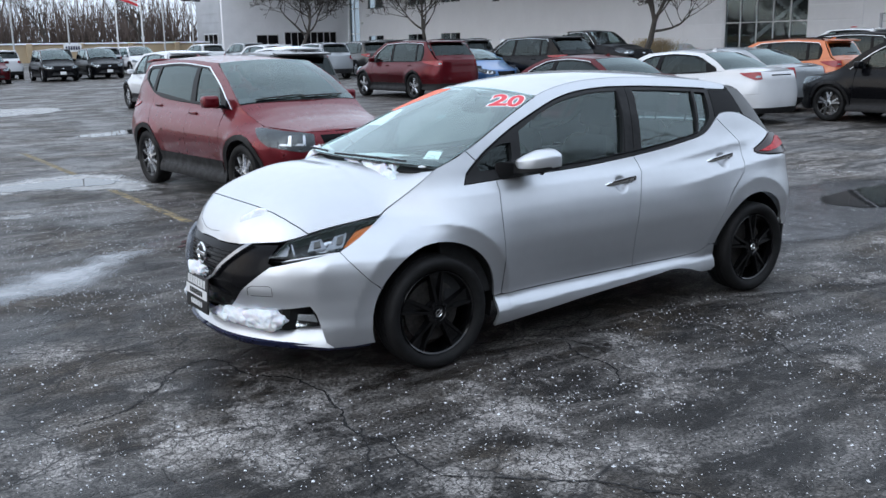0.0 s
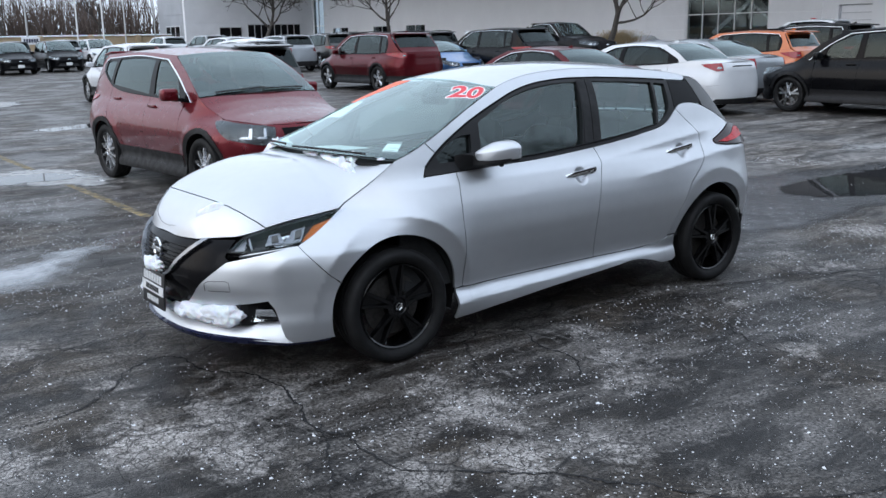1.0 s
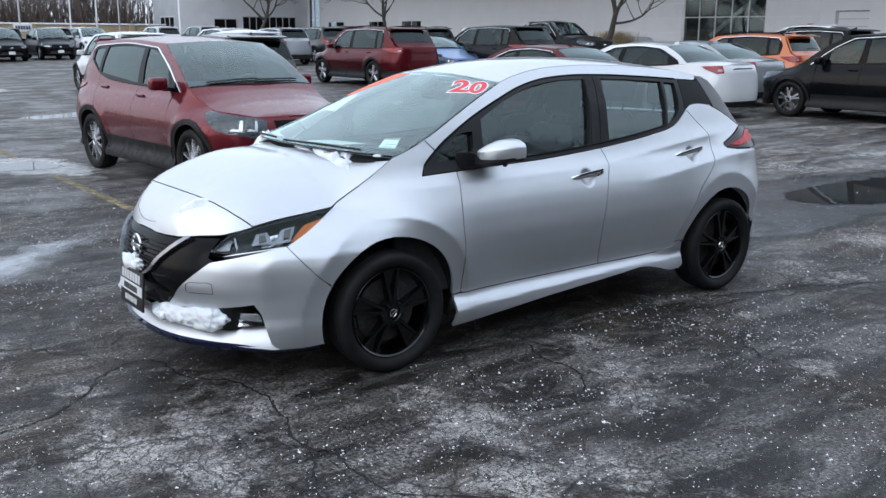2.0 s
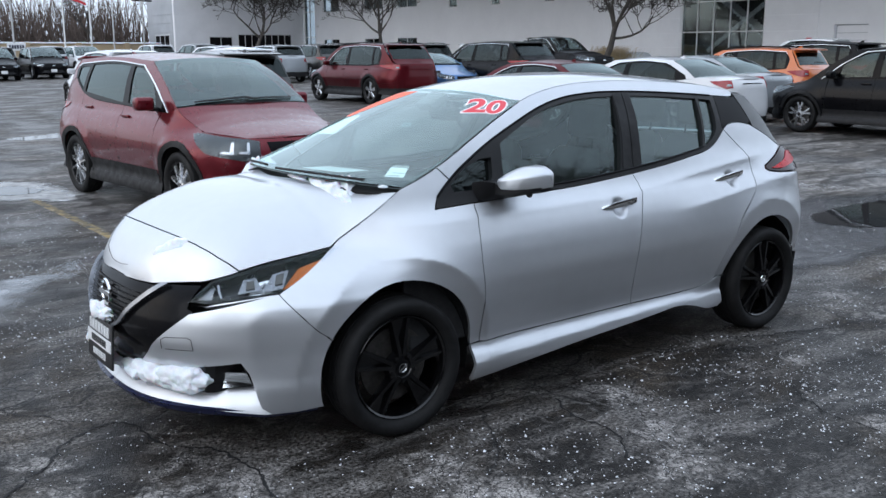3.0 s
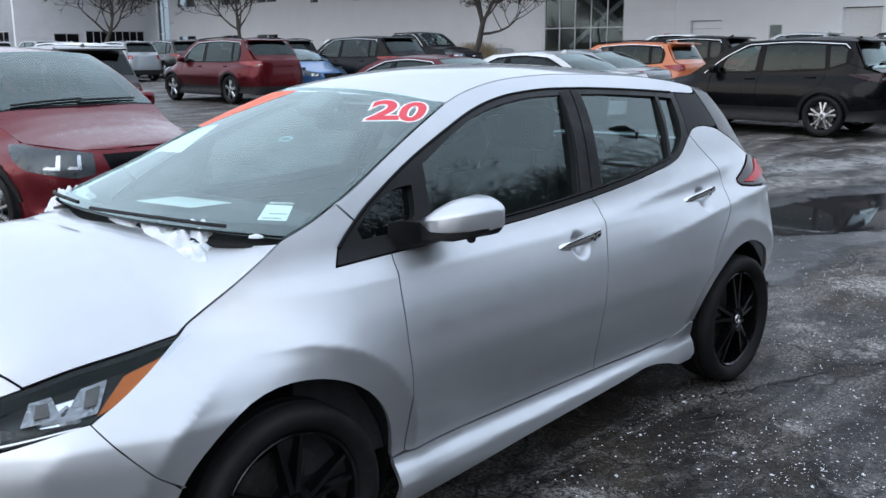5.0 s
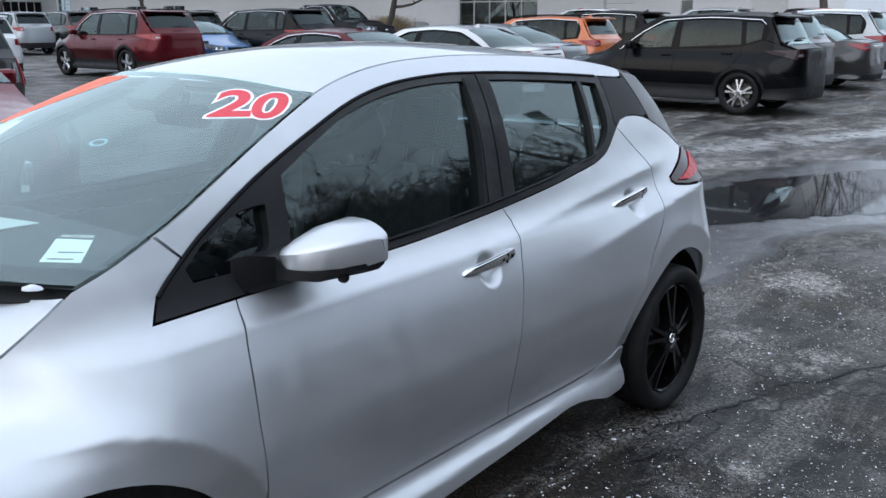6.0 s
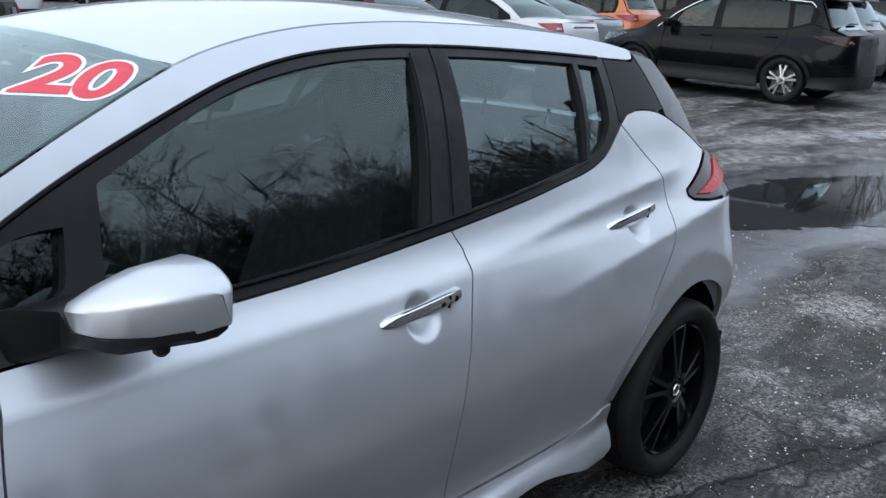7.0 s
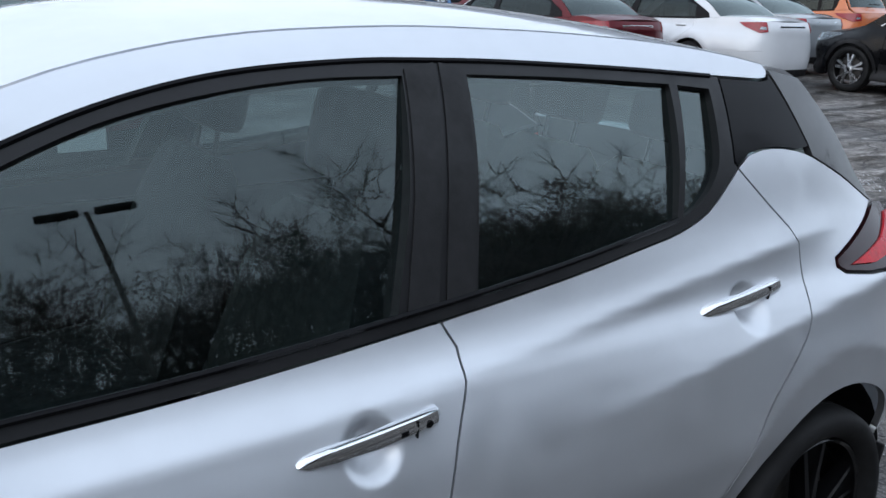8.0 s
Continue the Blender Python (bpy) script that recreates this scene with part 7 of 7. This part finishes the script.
for s in (-0.5, 0.5):
    part("post", box((0.07, 0.07, 1.35), (s, 0, 0.67)), STEEL, t)
# a dry grass tuft and a snow bank by the building
tuft = []
rg = np.random.default_rng(9)
for i in range(500):
    x, y = 47 + rg.normal(0, 0.5), 42.5 + rg.normal(0, 0.8)
    tuft.append(([np.array((x, y, 0.6)), np.array((x + rg.normal(0, 0.15), y + rg.normal(0, 0.15), 1.3)), np.array((x + rg.normal(0, 0.35), y + rg.normal(0, 0.35), rg.uniform(1.6, 2.1)))], [0.02, 0.015, 0.006], 3))
tagged(put("dry_grass", tubes(tuft, simple("straw_grass", (0.42, 0.33, 0.20), 0.9, 0, 0.2, 3), "dry_grass")), "clump of dry tan ornamental grass", "grass", kind="stuff")


def mound(name, label, sx, sy, sz, at, seed, rough=0.22, sub=4, freq=2.2, mat=None, parent=None, even=False):
    """A lumpy heap of snow."""
    b = bmesh.new()
    bmesh.ops.create_icosphere(b, subdivisions=sub, radius=1)
    for v in b.verts:
        p = (Vector((v.co.x * sx, v.co.y * sy, v.co.z * sz)) if even else v.co) * freq + Vector((seed * 3.1, seed * 1.7, seed))
        k = 1 + rough * noise.noise(p) + 0.5 * rough * noise.noise(p * 2.7)
        v.co = Vector((v.co.x * sx * k, v.co.y * sy * k, v.co.z * sz * k))
    ob = part(name, b, mat or SNOW, parent, label if parent is not None else "", at, True)
    ob.data.polygons.foreach_set("use_smooth", [True] * len(ob.data.polygons))
    if parent is None:
        tagged(ob, label, "snow")
    return ob


mound("snow_bank", "ploughed bank of white snow", 2.6, 1.4, 0.9, pose(33.5, 6.4, 0.35), 4)
mound("snow_bank", "ploughed bank of white snow by the wall", 3.5, 1.2, 0.7, pose(50.5, 44, 0.9), 6)

# ---- water, cracks, ice and paint on the asphalt ----
_w = Mat("shallow_water", (0.018, 0.018, 0.019), 0.03, 0.0, IOR=1.33)
_w.to(_w.ramp(_w.noise(3.0, 4), [(0.3, 0.012), (0.7, 0.05)]), "Roughness")
_w.bump(_w.noise(5.0, 3), 0.02, 0.01)
WATER = _w.m
_f = Mat("wet_film", (0.035, 0.035, 0.037), 0.14, 0.0)
_f.to(_f.ramp(_f.noise(6.0, 6, 0.65), [(0.3, 0.09), (0.75, 0.26)]), "Roughness")
_f.to(_f.ramp(_f.noise(1.6, 6, 0.65), [(0.3, (0.055, 0.055, 0.058)), (0.75, (0.115, 0.115, 0.120))]), "Base Color")
_f.bump(_f.noise(180.0, 3), 0.06, 0.004)
FILM = _f.m
_s = Mat("thin_slush", (0.42, 0.43, 0.45), 0.35, 0.0)
_s.to(_s.ramp(_s.noise(7.0, 7, 0.7), [(0.30, (0.07, 0.068, 0.066)), (0.62, (0.37, 0.365, 0.36))]), "Base Color")
_s.to(_s.ramp(_s.noise(4.0, 5, 0.6), [(0.3, 0.12), (0.7, 0.6)]), "Roughness")
_s.bump(_s.noise(60.0, 4), 0.2, 0.006)
SLUSH = _s.m
# thin ice; its pale tones also carry the sky's reflection as base colour
_i = Mat("wet_ice_with_sky_sheen", (0.36, 0.37, 0.39), 0.12, 0.0)
_i.to(_i.ramp(_i.noise(2.2, 6, 0.62), [(0.30, (0.09, 0.092, 0.097)), (0.65, (0.30, 0.31, 0.33))]), "Base Color")
_i.to(_i.ramp(_i.noise(5.0, 4), [(0.3, 0.06), (0.7, 0.22)]), "Roughness")
ICE_SHEEN = _i.m


def ragged(m, lo, hi, scale):
    """Lets a wet film break up towards its rim."""
    at = m.n.new("ShaderNodeAttribute")
    at.attribute_name = "depth"
    k = m.math("ADD", at.outputs["Fac"], m.math("MULTIPLY", m.math("SUBTRACT", m.noise(scale, 6, 0.7), 0.5), 1.4))
    tr, mx = m.n.new("ShaderNodeBsdfTransparent"), m.n.new("ShaderNodeMixShader")
    m.l.new(m.ramp(k, [(lo, 0.0), (hi, 1.0)]), mx.inputs[0])
    m.l.new(tr.outputs[0], mx.inputs[1])
    m.l.new(m.b.outputs[0], mx.inputs[2])
    m.l.new(mx.outputs[0], m.n["Material Output"].inputs["Surface"])


ragged(_w, 0.10, 0.20, 5.0)
ragged(_f, 0.15, 0.75, 2.5)
ragged(_s, 0.25, 0.75, 3.0)
ragged(_i, 0.25, 0.70, 2.0)


def pool(name, label, outline, mat, lift, wob=0.10, seed=1, freq=1.6, cat="water", rim=0.35):
    """A flat irregular pool on the lot; its depth runs out towards the rim."""
    p = densify(np.array(spline(list(outline) + [outline[0]], 0.15))[:-1], 0.06)
    q = []
    for x, y in p:
        o = noise.noise_vector(Vector((x * freq, y * freq, seed))) + 0.5 * noise.noise_vector(Vector((x * freq * 3.1, y * freq * 3.1, seed)))
        q.append((x + wob * o.x, y + wob * o.y))
    rimq = np.array(q)
    lo_, hi_ = rimq.min(0), rimq.max(0)
    st = max(0.10, float(np.max(hi_ - lo_)) / 60)
    gx, gy = np.meshgrid(np.arange(lo_[0], hi_[0], st), np.arange(lo_[1], hi_[1], st), indexing="ij")
    g = np.stack([gx.ravel() + 0.013, gy.ravel() + 0.007], 1)
    g = g[inside(rimq, g)]
    n = len(q)
    vs, es, fs, ov, oe, of = geometry.delaunay_2d_cdt([Vector(v) for v in q] + [Vector(v) for v in g], [(i, (i + 1) % n) for i in range(n)], [], 1, 1e-6)
    ob = put(name, mesh_of(name, [(v.x, v.y, float(ground_z(v.x, v.y)) + lift) for v in vs], [list(f) for f in fs], mat, smooth=False))
    me = ob.data
    if me.polygons and me.polygons[0].normal.z < 0:
        me.flip_normals()
    v2 = np.array([(v.x, v.y) for v in vs])
    near = np.min(np.linalg.norm(v2[:, None] - rimq[None], axis=2), axis=1)
    me.attributes.new("depth", "FLOAT", "POINT").data.foreach_set("value", np.clip(near / rim, 0, 1))
    return tagged(ob, label, cat, kind="structure")


pool("wet_patch", "smooth wet asphalt round a puddle", [(2.2, 0.5), (2.7, -0.1), (3.4, -0.35), (4.3, -0.30), (5.2, -0.35), (6.4, -1.1), (8.5, -1.7), (10.5, -1.2), (9.8, 0.6), (8.2, 1.4), (6.0, 1.9), (4.0, 1.6)], FILM, 0.003, 0.12, 2)
pool("puddle", "still puddle that mirrors trees and sky", [(4.75, 0.95), (5.0, 0.45), (5.7, 0.0), (6.4, -0.5), (7.5, -0.95), (9.0, -0.7), (9.2, 0.1), (8.2, 0.75), (7.0, 1.25), (5.7, 1.3)], WATER, 0.007, 0.09, 3)
pool("puddle", "long icy puddle with the sky's sheen in its pale colour", [(-6.2, 1.0), (-5.0, 1.55), (-3.9, 1.75), (-3.1, 1.95), (-2.4, 2.05), (-1.95, 2.6), (-1.45, 3.2), (-0.9, 3.7), (-0.75, 4.1), (-1.2, 4.1), (-1.9, 3.55), (-2.6, 3.2), (-3.3, 3.05), (-4.4, 2.9), (-6.0, 2.6)], ICE_SHEEN, 0.006, 0.16, 4, 1.6, rim=0.6)
pool("puddle", "small dark puddle under the nose", [(-1.5, 3.0), (-1.0, 3.15), (-0.55, 3.5), (-0.9, 3.7), (-1.35, 3.45)], WATER, 0.008, 0.08, 5)
pool("slush", "thin pale slush and water", [(-4.8, 8.6), (-3.0, 8.7), (-1.9, 9.1), (-0.9, 9.4), (-0.3, 8.6), (-0.15, 7.6), (-0.5, 6.7), (-1.1, 7.2), (-1.9, 7.6), (-3.2, 7.5), (-5.0, 7.4)], SLUSH, 0.004, 0.16, 6, cat="slush")
pool("puddle", "shallow pool in slush", [(-4.2, 8.2), (-2.8, 8.3), (-1.6, 8.7), (-0.8, 8.6), (-0.6, 7.9), (-1.3, 7.8), (-2.5, 7.9), (-4.0, 7.8)], WATER, 0.008, 0.12, 7)
pool("slush", "thin pale slush", [(-4.5, 5.9), (-3.3, 6.2), (-2.3, 6.25), (-1.8, 5.95), (-2.2, 5.7), (-3.0, 5.6), (-4.4, 5.3)], SLUSH, 0.004, 0.10, 8, cat="slush")
pool("puddle", "pale puddle on the lane", [(0.9, 15.0), (2.0, 15.4), (3.0, 15.9), (2.6, 16.6), (1.4, 16.2), (0.6, 15.7)], WATER, 0.006, 0.10, 9)
pool("slush", "wide slushy tracks on the lane", [(-6, 22), (-2, 23), (2, 24), (2.4, 27), (-2, 28), (-6, 26)], SLUSH, 0.004, 0.4, 10, 0.7, "slush")
pool("slush", "frozen slush across the lane", [(8.2, 2.2), (10.0, 1.4), (12.6, 0.3), (15.0, -0.8), (17.0, -1.2), (16.4, 0.4), (13.6, 1.5), (11.0, 2.5), (9.0, 3.1)], SLUSH, 0.004, 0.3, 11, 1.2, "slush", 0.7)


def crack(name, pts, w, seed, depth_mat):
    """An open crack in the asphalt with ragged edges."""
    rg_ = np.random.default_rng(seed)
    p = np.array(spline(pts, 0.022))
    d = np.gradient(p, axis=0)
    n = np.stack([-d[:, 1], d[:, 0]], 1) / (np.linalg.norm(d, axis=1)[:, None] + 1e-9)
    p = p + n * np.cumsum(rg_.normal(0, 0.012, len(p)))[:, None] * 0.7
    a, b = np.abs(rg_.normal(w * 0.7, w * 0.9, len(p))), np.abs(rg_.normal(w * 0.7, w * 0.9, len(p)))
    verts, faces = [], []
    for i in range(len(p)):
        for q in (p[i] + n[i] * (a[i] + 0.0008), p[i] - n[i] * (b[i] + 0.0008)):
            verts.append((q[0], q[1], float(ground_z(q[0], q[1])) + 0.0035))
    for i in range(len(p) - 1):
        faces.append((2 * i, 2 * i + 1, 2 * i + 3, 2 * i + 2))
    me = mesh_of(name, verts, faces, depth_mat, smooth=False)
    if me.polygons[0].normal.z < 0:
        me.flip_normals()
    return tagged(put(name, me), "open dark crack in the asphalt", "crack", kind="structure")


CRACK = simple("crack_shadow", (0.008, 0.008, 0.009), 0.9, 0, 0.3, 40)
CR_A = [(-3.24, -0.47), (-3.02, -0.46), (-2.86, -0.36), (-2.60, -0.04), (-2.40, 0.11), (-2.27, 0.01), (-2.21, -0.28), (-2.04, -0.50), (-2.00, -0.76), (-2.04, -1.07), (-2.12, -1.32), (-2.04, -1.49), (-2.04, -1.68), (-2.00, -1.89), (-1.86, -2.02), (-1.63, -2.19), (-1.48, -2.37), (-1.33, -2.6), (-1.2, -2.8), (-1.0, -3.0), (-0.85, -3.08), (-0.55, -3.16), (0.0, -3.4)]
crack("pavement_crack", CR_A, 0.0055, 1, CRACK)
crack("pavement_crack", [(-2.12, -1.32), (-2.22, -1.55), (-2.34, -1.80), (-2.42, -1.95), (-2.6, -2.2)], 0.0039, 2, CRACK)
crack("pavement_crack", [(0.58, -1.56), (0.42, -1.86), (0.39, -2.07), (0.34, -2.23), (0.31, -2.41), (0.4, -2.8)], 0.0033, 3, CRACK)
crack("pavement_crack", [(1.09, -0.90), (1.20, -0.95), (1.60, -1.08), (1.75, -1.10), (1.95, -1.13), (2.13, -1.26), (2.29, -1.30), (2.50, -1.44), (3.2, -1.7), (4.4, -2.3)], 0.0044, 4, CRACK)
crack("pavement_crack", [(-3.9, 1.2), (-3.0, 1.55), (-2.5, 1.65), (-2.1, 1.9), (-1.7, 2.0)], 0.0033, 5, CRACK)
crack("pavement_crack", [(-2.4, 0.11), (-2.7, 0.6), (-3.1, 0.9), (-3.6, 1.3)], 0.0028, 6, CRACK)
crack("pavement_crack", [(-0.5, -0.95), (-0.58, -1.2), (-0.52, -1.45), (-0.62, -1.7)], 0.0055, 7, CRACK)
# worn yellow bay lines
_y = Mat("worn_yellow_line", (0.34, 0.25, 0.10), 0.7)
_y.to(_y.ramp(_y.noise(9, 6, 0.7), [(0.42, (0.045, 0.043, 0.04)), (0.62, (0.30, 0.22, 0.085))]), "Base Color")
YELLOW = _y.m
for x in (-0.9, 1.9, 4.7):
    ob = part("bay_line", box((0.10, 9.2, 0.002), (x, 9.0, 0.0022)), YELLOW)
    tagged(ob, "worn yellow parking bay line", "line", kind="structure")

# ice crumbs and salt grains strewn on the asphalt
ice = np.random.default_rng(4)
verts, faces = [], []
made = 0
while made < 46000:
    x, y = ice.uniform(-5.5, 7.5), ice.uniform(-4.2, 6.5)
    k = noise.noise(Vector((x * 0.9, y * 0.9, 3))) + 0.6 * noise.noise(Vector((x * 3.1, y * 3.1, 8)))
    if ice.uniform() > 0.30 + 0.75 * k or (-2.1 < x < 1.9 and abs(y) < 0.72):
        continue
    s = 0.0016 + 0.0042 * ice.uniform() ** 3 + (0.006 if ice.uniform() < 0.010 else 0)
    a = ice.uniform(0, 6.28)
    z = float(ground_z(x, y)) + 0.002
    base = len(verts)
    for i in range(4):
        t = a + i * 1.571 + ice.normal(0, 0.25)
        rr = s * ice.uniform(0.7, 1.5)
        verts.append((x + rr * math.cos(t), y + rr * math.sin(t), z))
    verts.append((x + ice.normal(0, s * 0.3), y + ice.normal(0, s * 0.3), z + s * ice.uniform(0.5, 1.1)))
    faces += [(base + i, base + (i + 1) % 4, base + 4) for i in range(4)]
    made += 1
tagged(put("ice_crumbs", mesh_of("ice_crumbs", verts, faces, simple("ice_grain", (0.66, 0.68, 0.71), 0.4, 0, 0.2, 30), smooth=False)), "white ice crumbs and salt grains on asphalt", "ice", kind="stuff")

# ---- snow and stickers on the hatchback ----
def snow_on(name, P, a, b, wa, wb, h, seed, lift=0.0, n=26):
    """A low heap of snow lying on a surface P(a, b) of the hatchback."""
    verts, faces = [], []
    for i in range(n + 1):
        for j in range(n + 1):
            s, t = -1 + 2 * i / n, -1 + 2 * j / n
            r = math.hypot(s, t)
            ang = math.atan2(t, s)
            rim_ = 1 + 0.30 * noise.noise(Vector((math.cos(ang) * 1.3, math.sin(ang) * 1.3, seed))) + 0.15 * noise.noise(Vector((math.cos(ang) * 4, math.sin(ang) * 4, seed + 5)))
            q = max(abs(s), abs(t))
            f = q / max(r, 1e-6)
            ss, tt = s * f * rim_, t * f * rim_
            p = P(a + wa * ss, b + wb * tt)
            k = max(0.0, 1 - q * q)
            hh = h * (k ** 0.5) * (0.75 + 0.9 * noise.noise(Vector(p) * 18 + Vector((0, 0, seed))) + 0.6 * noise.noise(Vector(p) * 55 + Vector((0, 0, seed)))) - (0.003 if q > 0.98 else 0)
            verts.append((p[0], p[1], p[2] + hh + lift))
    for i in range(n):
        for j in range(n):
            k = i * (n + 1) + j
            faces.append((k, k + n + 1, k + n + 2, k + 1))
    return tagged(put(name, mesh_of(name, verts, faces, SNOW)), "white snow lying on the hatchback", "snow", group="snow on the car")


snow_on("snow_patch", bonnet_P, -2.175, -0.72, 0.060, 0.055, 0.014, 3)
cowl_P = lambda a, b: ws_P(a, b) + np.array((-0.03, 0, 0.0))
snow_on("snow_patch", bonnet_P, -1.375, 0.70, 0.085, 0.20, 0.050, 5, n=40)
snow_on("snow_patch", bonnet_P, -1.295, 0.90, 0.060, 0.09, 0.045, 6)
snow_on("snow_patch", bonnet_P, -1.425, -0.57, 0.052, 0.26, 0.030, 7, n=40)
snow_on("snow_patch", bonnet_P, -1.385, -0.68, 0.030, 0.10, 0.042, 8)
snow_on("snow_patch", bonnet_P, -1.470, -0.25, 0.022, 0.13, 0.014, 9)
snow_on("snow_patch", cowl_P, 0.022, -0.93, 0.008, 0.022, 0.006, 11)
# snow packed in the bumper slot and the grille
for y0, y1, hgt, sd in ((-0.60, -0.36, 0.100, 13), (-0.44, -0.22, 0.082, 14), (-0.30, -0.08, 0.055, 15), (-0.12, 0.2, 0.034, 17)):
    ym = (y0 + y1) / 2
    c = sk.P(*np.array(sk.fp([(ym, 0.34)])[0]))
    tang = math.degrees(math.atan2(*(np.array(sk.P(*np.array(sk.fp([(abs(y1), 0.34)])[0]))) - np.array(sk.P(*np.array(sk.fp([(abs(y0), 0.34)])[0]))))[:2]))
    ob = mound("snow_lump", "snow packed in the bumper slot", 0.050, (y1 - y0) / 2 + 0.03, hgt * 0.62, pose(c[0] + 0.030, ym, 0.315 + hgt * 0.42, 0, 0, -tang if ym < -0.2 else 0), sd, 0.30, 5, 15.0, even=True)
ob = mound("snow_lump", "snow clinging to the grille", 0.025, 0.10, 0.045, pose(-2.375, 0.015, 0.560, 0, 0, 0), 21, 0.6, 4, 28.0, even=True)
mound("snow_lump", "snow clinging to the grille edge", 0.018, 0.035, 0.06, pose(-2.385, 0.17, 0.40), 23, 0.6, 4, 28.0, even=True)


def decal(name, P, poly, mat, label, cat, off, parent=None, res=0.03, holes=()):
    me = panel_mesh(name, P, poly, mat, res, 0.0, 0.0, off, holes=holes)
    ob = put(name, me, parent, label if parent is not None else "")
    if parent is None:
        tagged(ob, label, cat, group="windscreen stickers")
    return ob


orange = decal("orange_sticker", ws_P, [(0.955, 0.30), (0.958, 0.93), (0.62, 0.94), (0.60, 0.58)], STICK_ORANGE, "orange sticker strip on the windscreen", "sticker", -0.0034)
paper = decal("paper_sheet", ws_P, [(0.64, 0.46), (0.60, 0.86), (0.40, 0.86), (0.42, 0.26)], PAPER, "pale paper sheet behind the windscreen", "paper", -0.012)
lab = decal("stock_label", ws_P, [(0.205, -0.770), (0.215, -0.865), (0.125, -0.915), (0.115, -0.820)], PAPER, "white stock label with black print bars", "label", -0.009)
decal("label_bar", ws_P, [(0.224, -0.766), (0.236, -0.858), (0.218, -0.866), (0.207, -0.770)], PLATE_BLACK, "", "", -0.0085, lab)
for k in range(2):
    a_ = 0.130 + 0.028 * k
    decal("label_bar", ws_P, [(a_ - 0.004, -0.828), (a_, -0.826), (a_ + 0.008, -0.885), (a_ + 0.004, -0.888)], LAMP_GREY, "", "", -0.0083, lab)


def glyph(text, quad, mat, bold, off, name, parent=None):
    """A character laid on the windscreen inside a quad of (a, b): bottom left, top left, top right, bottom right."""
    cu = bpy.data.curves.new("glyph", "FONT")
    cu.body, cu.offset, cu.resolution_u = text, bold, 6
    tmp = new("glyph", cu)
    bpy.context.view_layer.update()
    me = bpy.data.meshes.new_from_object(tmp.evaluated_get(bpy.context.evaluated_depsgraph_get()))
    bpy.data.objects.remove(tmp)
    bm_ = bmesh.new()
    bm_.from_mesh(me)
    bmesh.ops.remove_doubles(bm_, verts=bm_.verts[:], dist=0.0005)
    bmesh.ops.triangulate(bm_, faces=bm_.faces[:])
    xs_g, ys_g = [v.co.x for v in bm_.verts], [v.co.y for v in bm_.verts]
    core = GLYPH_BOX[text] if text in GLYPH_BOX else (min(xs_g), max(xs_g), min(ys_g), max(ys_g))
    q = np.array(quad)
    for v in bm_.verts:
        s_, t_ = (v.co.x - core[0]) / (core[1] - core[0]), (v.co.y - core[2]) / (core[3] - core[2])
        ab = q[0] * (1 - s_) * (1 - t_) + q[1] * (1 - s_) * t_ + q[2] * s_ * t_ + q[3] * s_ * (1 - t_)
        n_ = np.cross(ws_P(ab[0] + 0.004, ab[1]) - ws_P(ab[0] - 0.004, ab[1]), ws_P(ab[0], ab[1] + 0.004) - ws_P(ab[0], ab[1] - 0.004))
        v.co = Vector(ws_P(ab[0], ab[1]) + n_ / np.linalg.norm(n_) * off)
    bpy.data.meshes.remove(me)
    return part(name, bm_, mat, parent)


GLYPH_BOX = {"2": (0.04, 0.53, 0.0, 0.70), "0": (0.04, 0.53, -0.01, 0.70)}
Q2 = [(0.7698, -0.7057), (0.9138, -0.5917), (0.9498, -0.7538), (0.8117, -0.8738)]
Q0 = [(0.7997, -0.8649), (0.94, -0.7856), (0.9742, -0.932), (0.8241, -0.9894)]
for ch, qd in (("2", Q2), ("0", Q0)):
    num = glyph(ch, qd, STICK_WHITE, 0.070, -0.0034, "windscreen_numeral")
    tagged(num, "red price numeral with white outline on glass", "numeral", group="windscreen stickers")
    glyph(ch, qd, STICK_RED, 0.030, -0.0028, "numeral_face", num)
# the printed code on the label's black band
glyph("20NF307A", [(0.2105, -0.774), (0.2205, -0.770), (0.2315, -0.856), (0.2205, -0.863)], STICK_WHITE, 0.012, -0.0078, "label_print", lab)
# green oval sticker low on the glass
TEAL = simple("teal_sticker", (0.16, 0.36, 0.40), 0.5, 0, 0.1, 30)
ov = [(0.58 + 0.020 * math.sin(t), -0.385 + 0.045 * math.cos(t)) for t in np.linspace(0, 2 * math.pi, 20)[:-1]]
decal("oval_sticker", ws_P, ov, TEAL, "small pale oval sticker inside the windscreen", "sticker", -0.009, holes=[[(0.58 + 0.012 * math.sin(t), -0.385 + 0.032 * math.cos(t)) for t in np.linspace(0, 2 * math.pi, 16)[:-1]]])
# papers on the dashboard
tagged(part("paper_sheet", box((0.20, 0.30, 0.003), m=pose(-1.02, 0.25, 1.068, 0, 3, 12)), PAPER), "pale paper sheet on the dashboard", "paper", group="windscreen stickers")
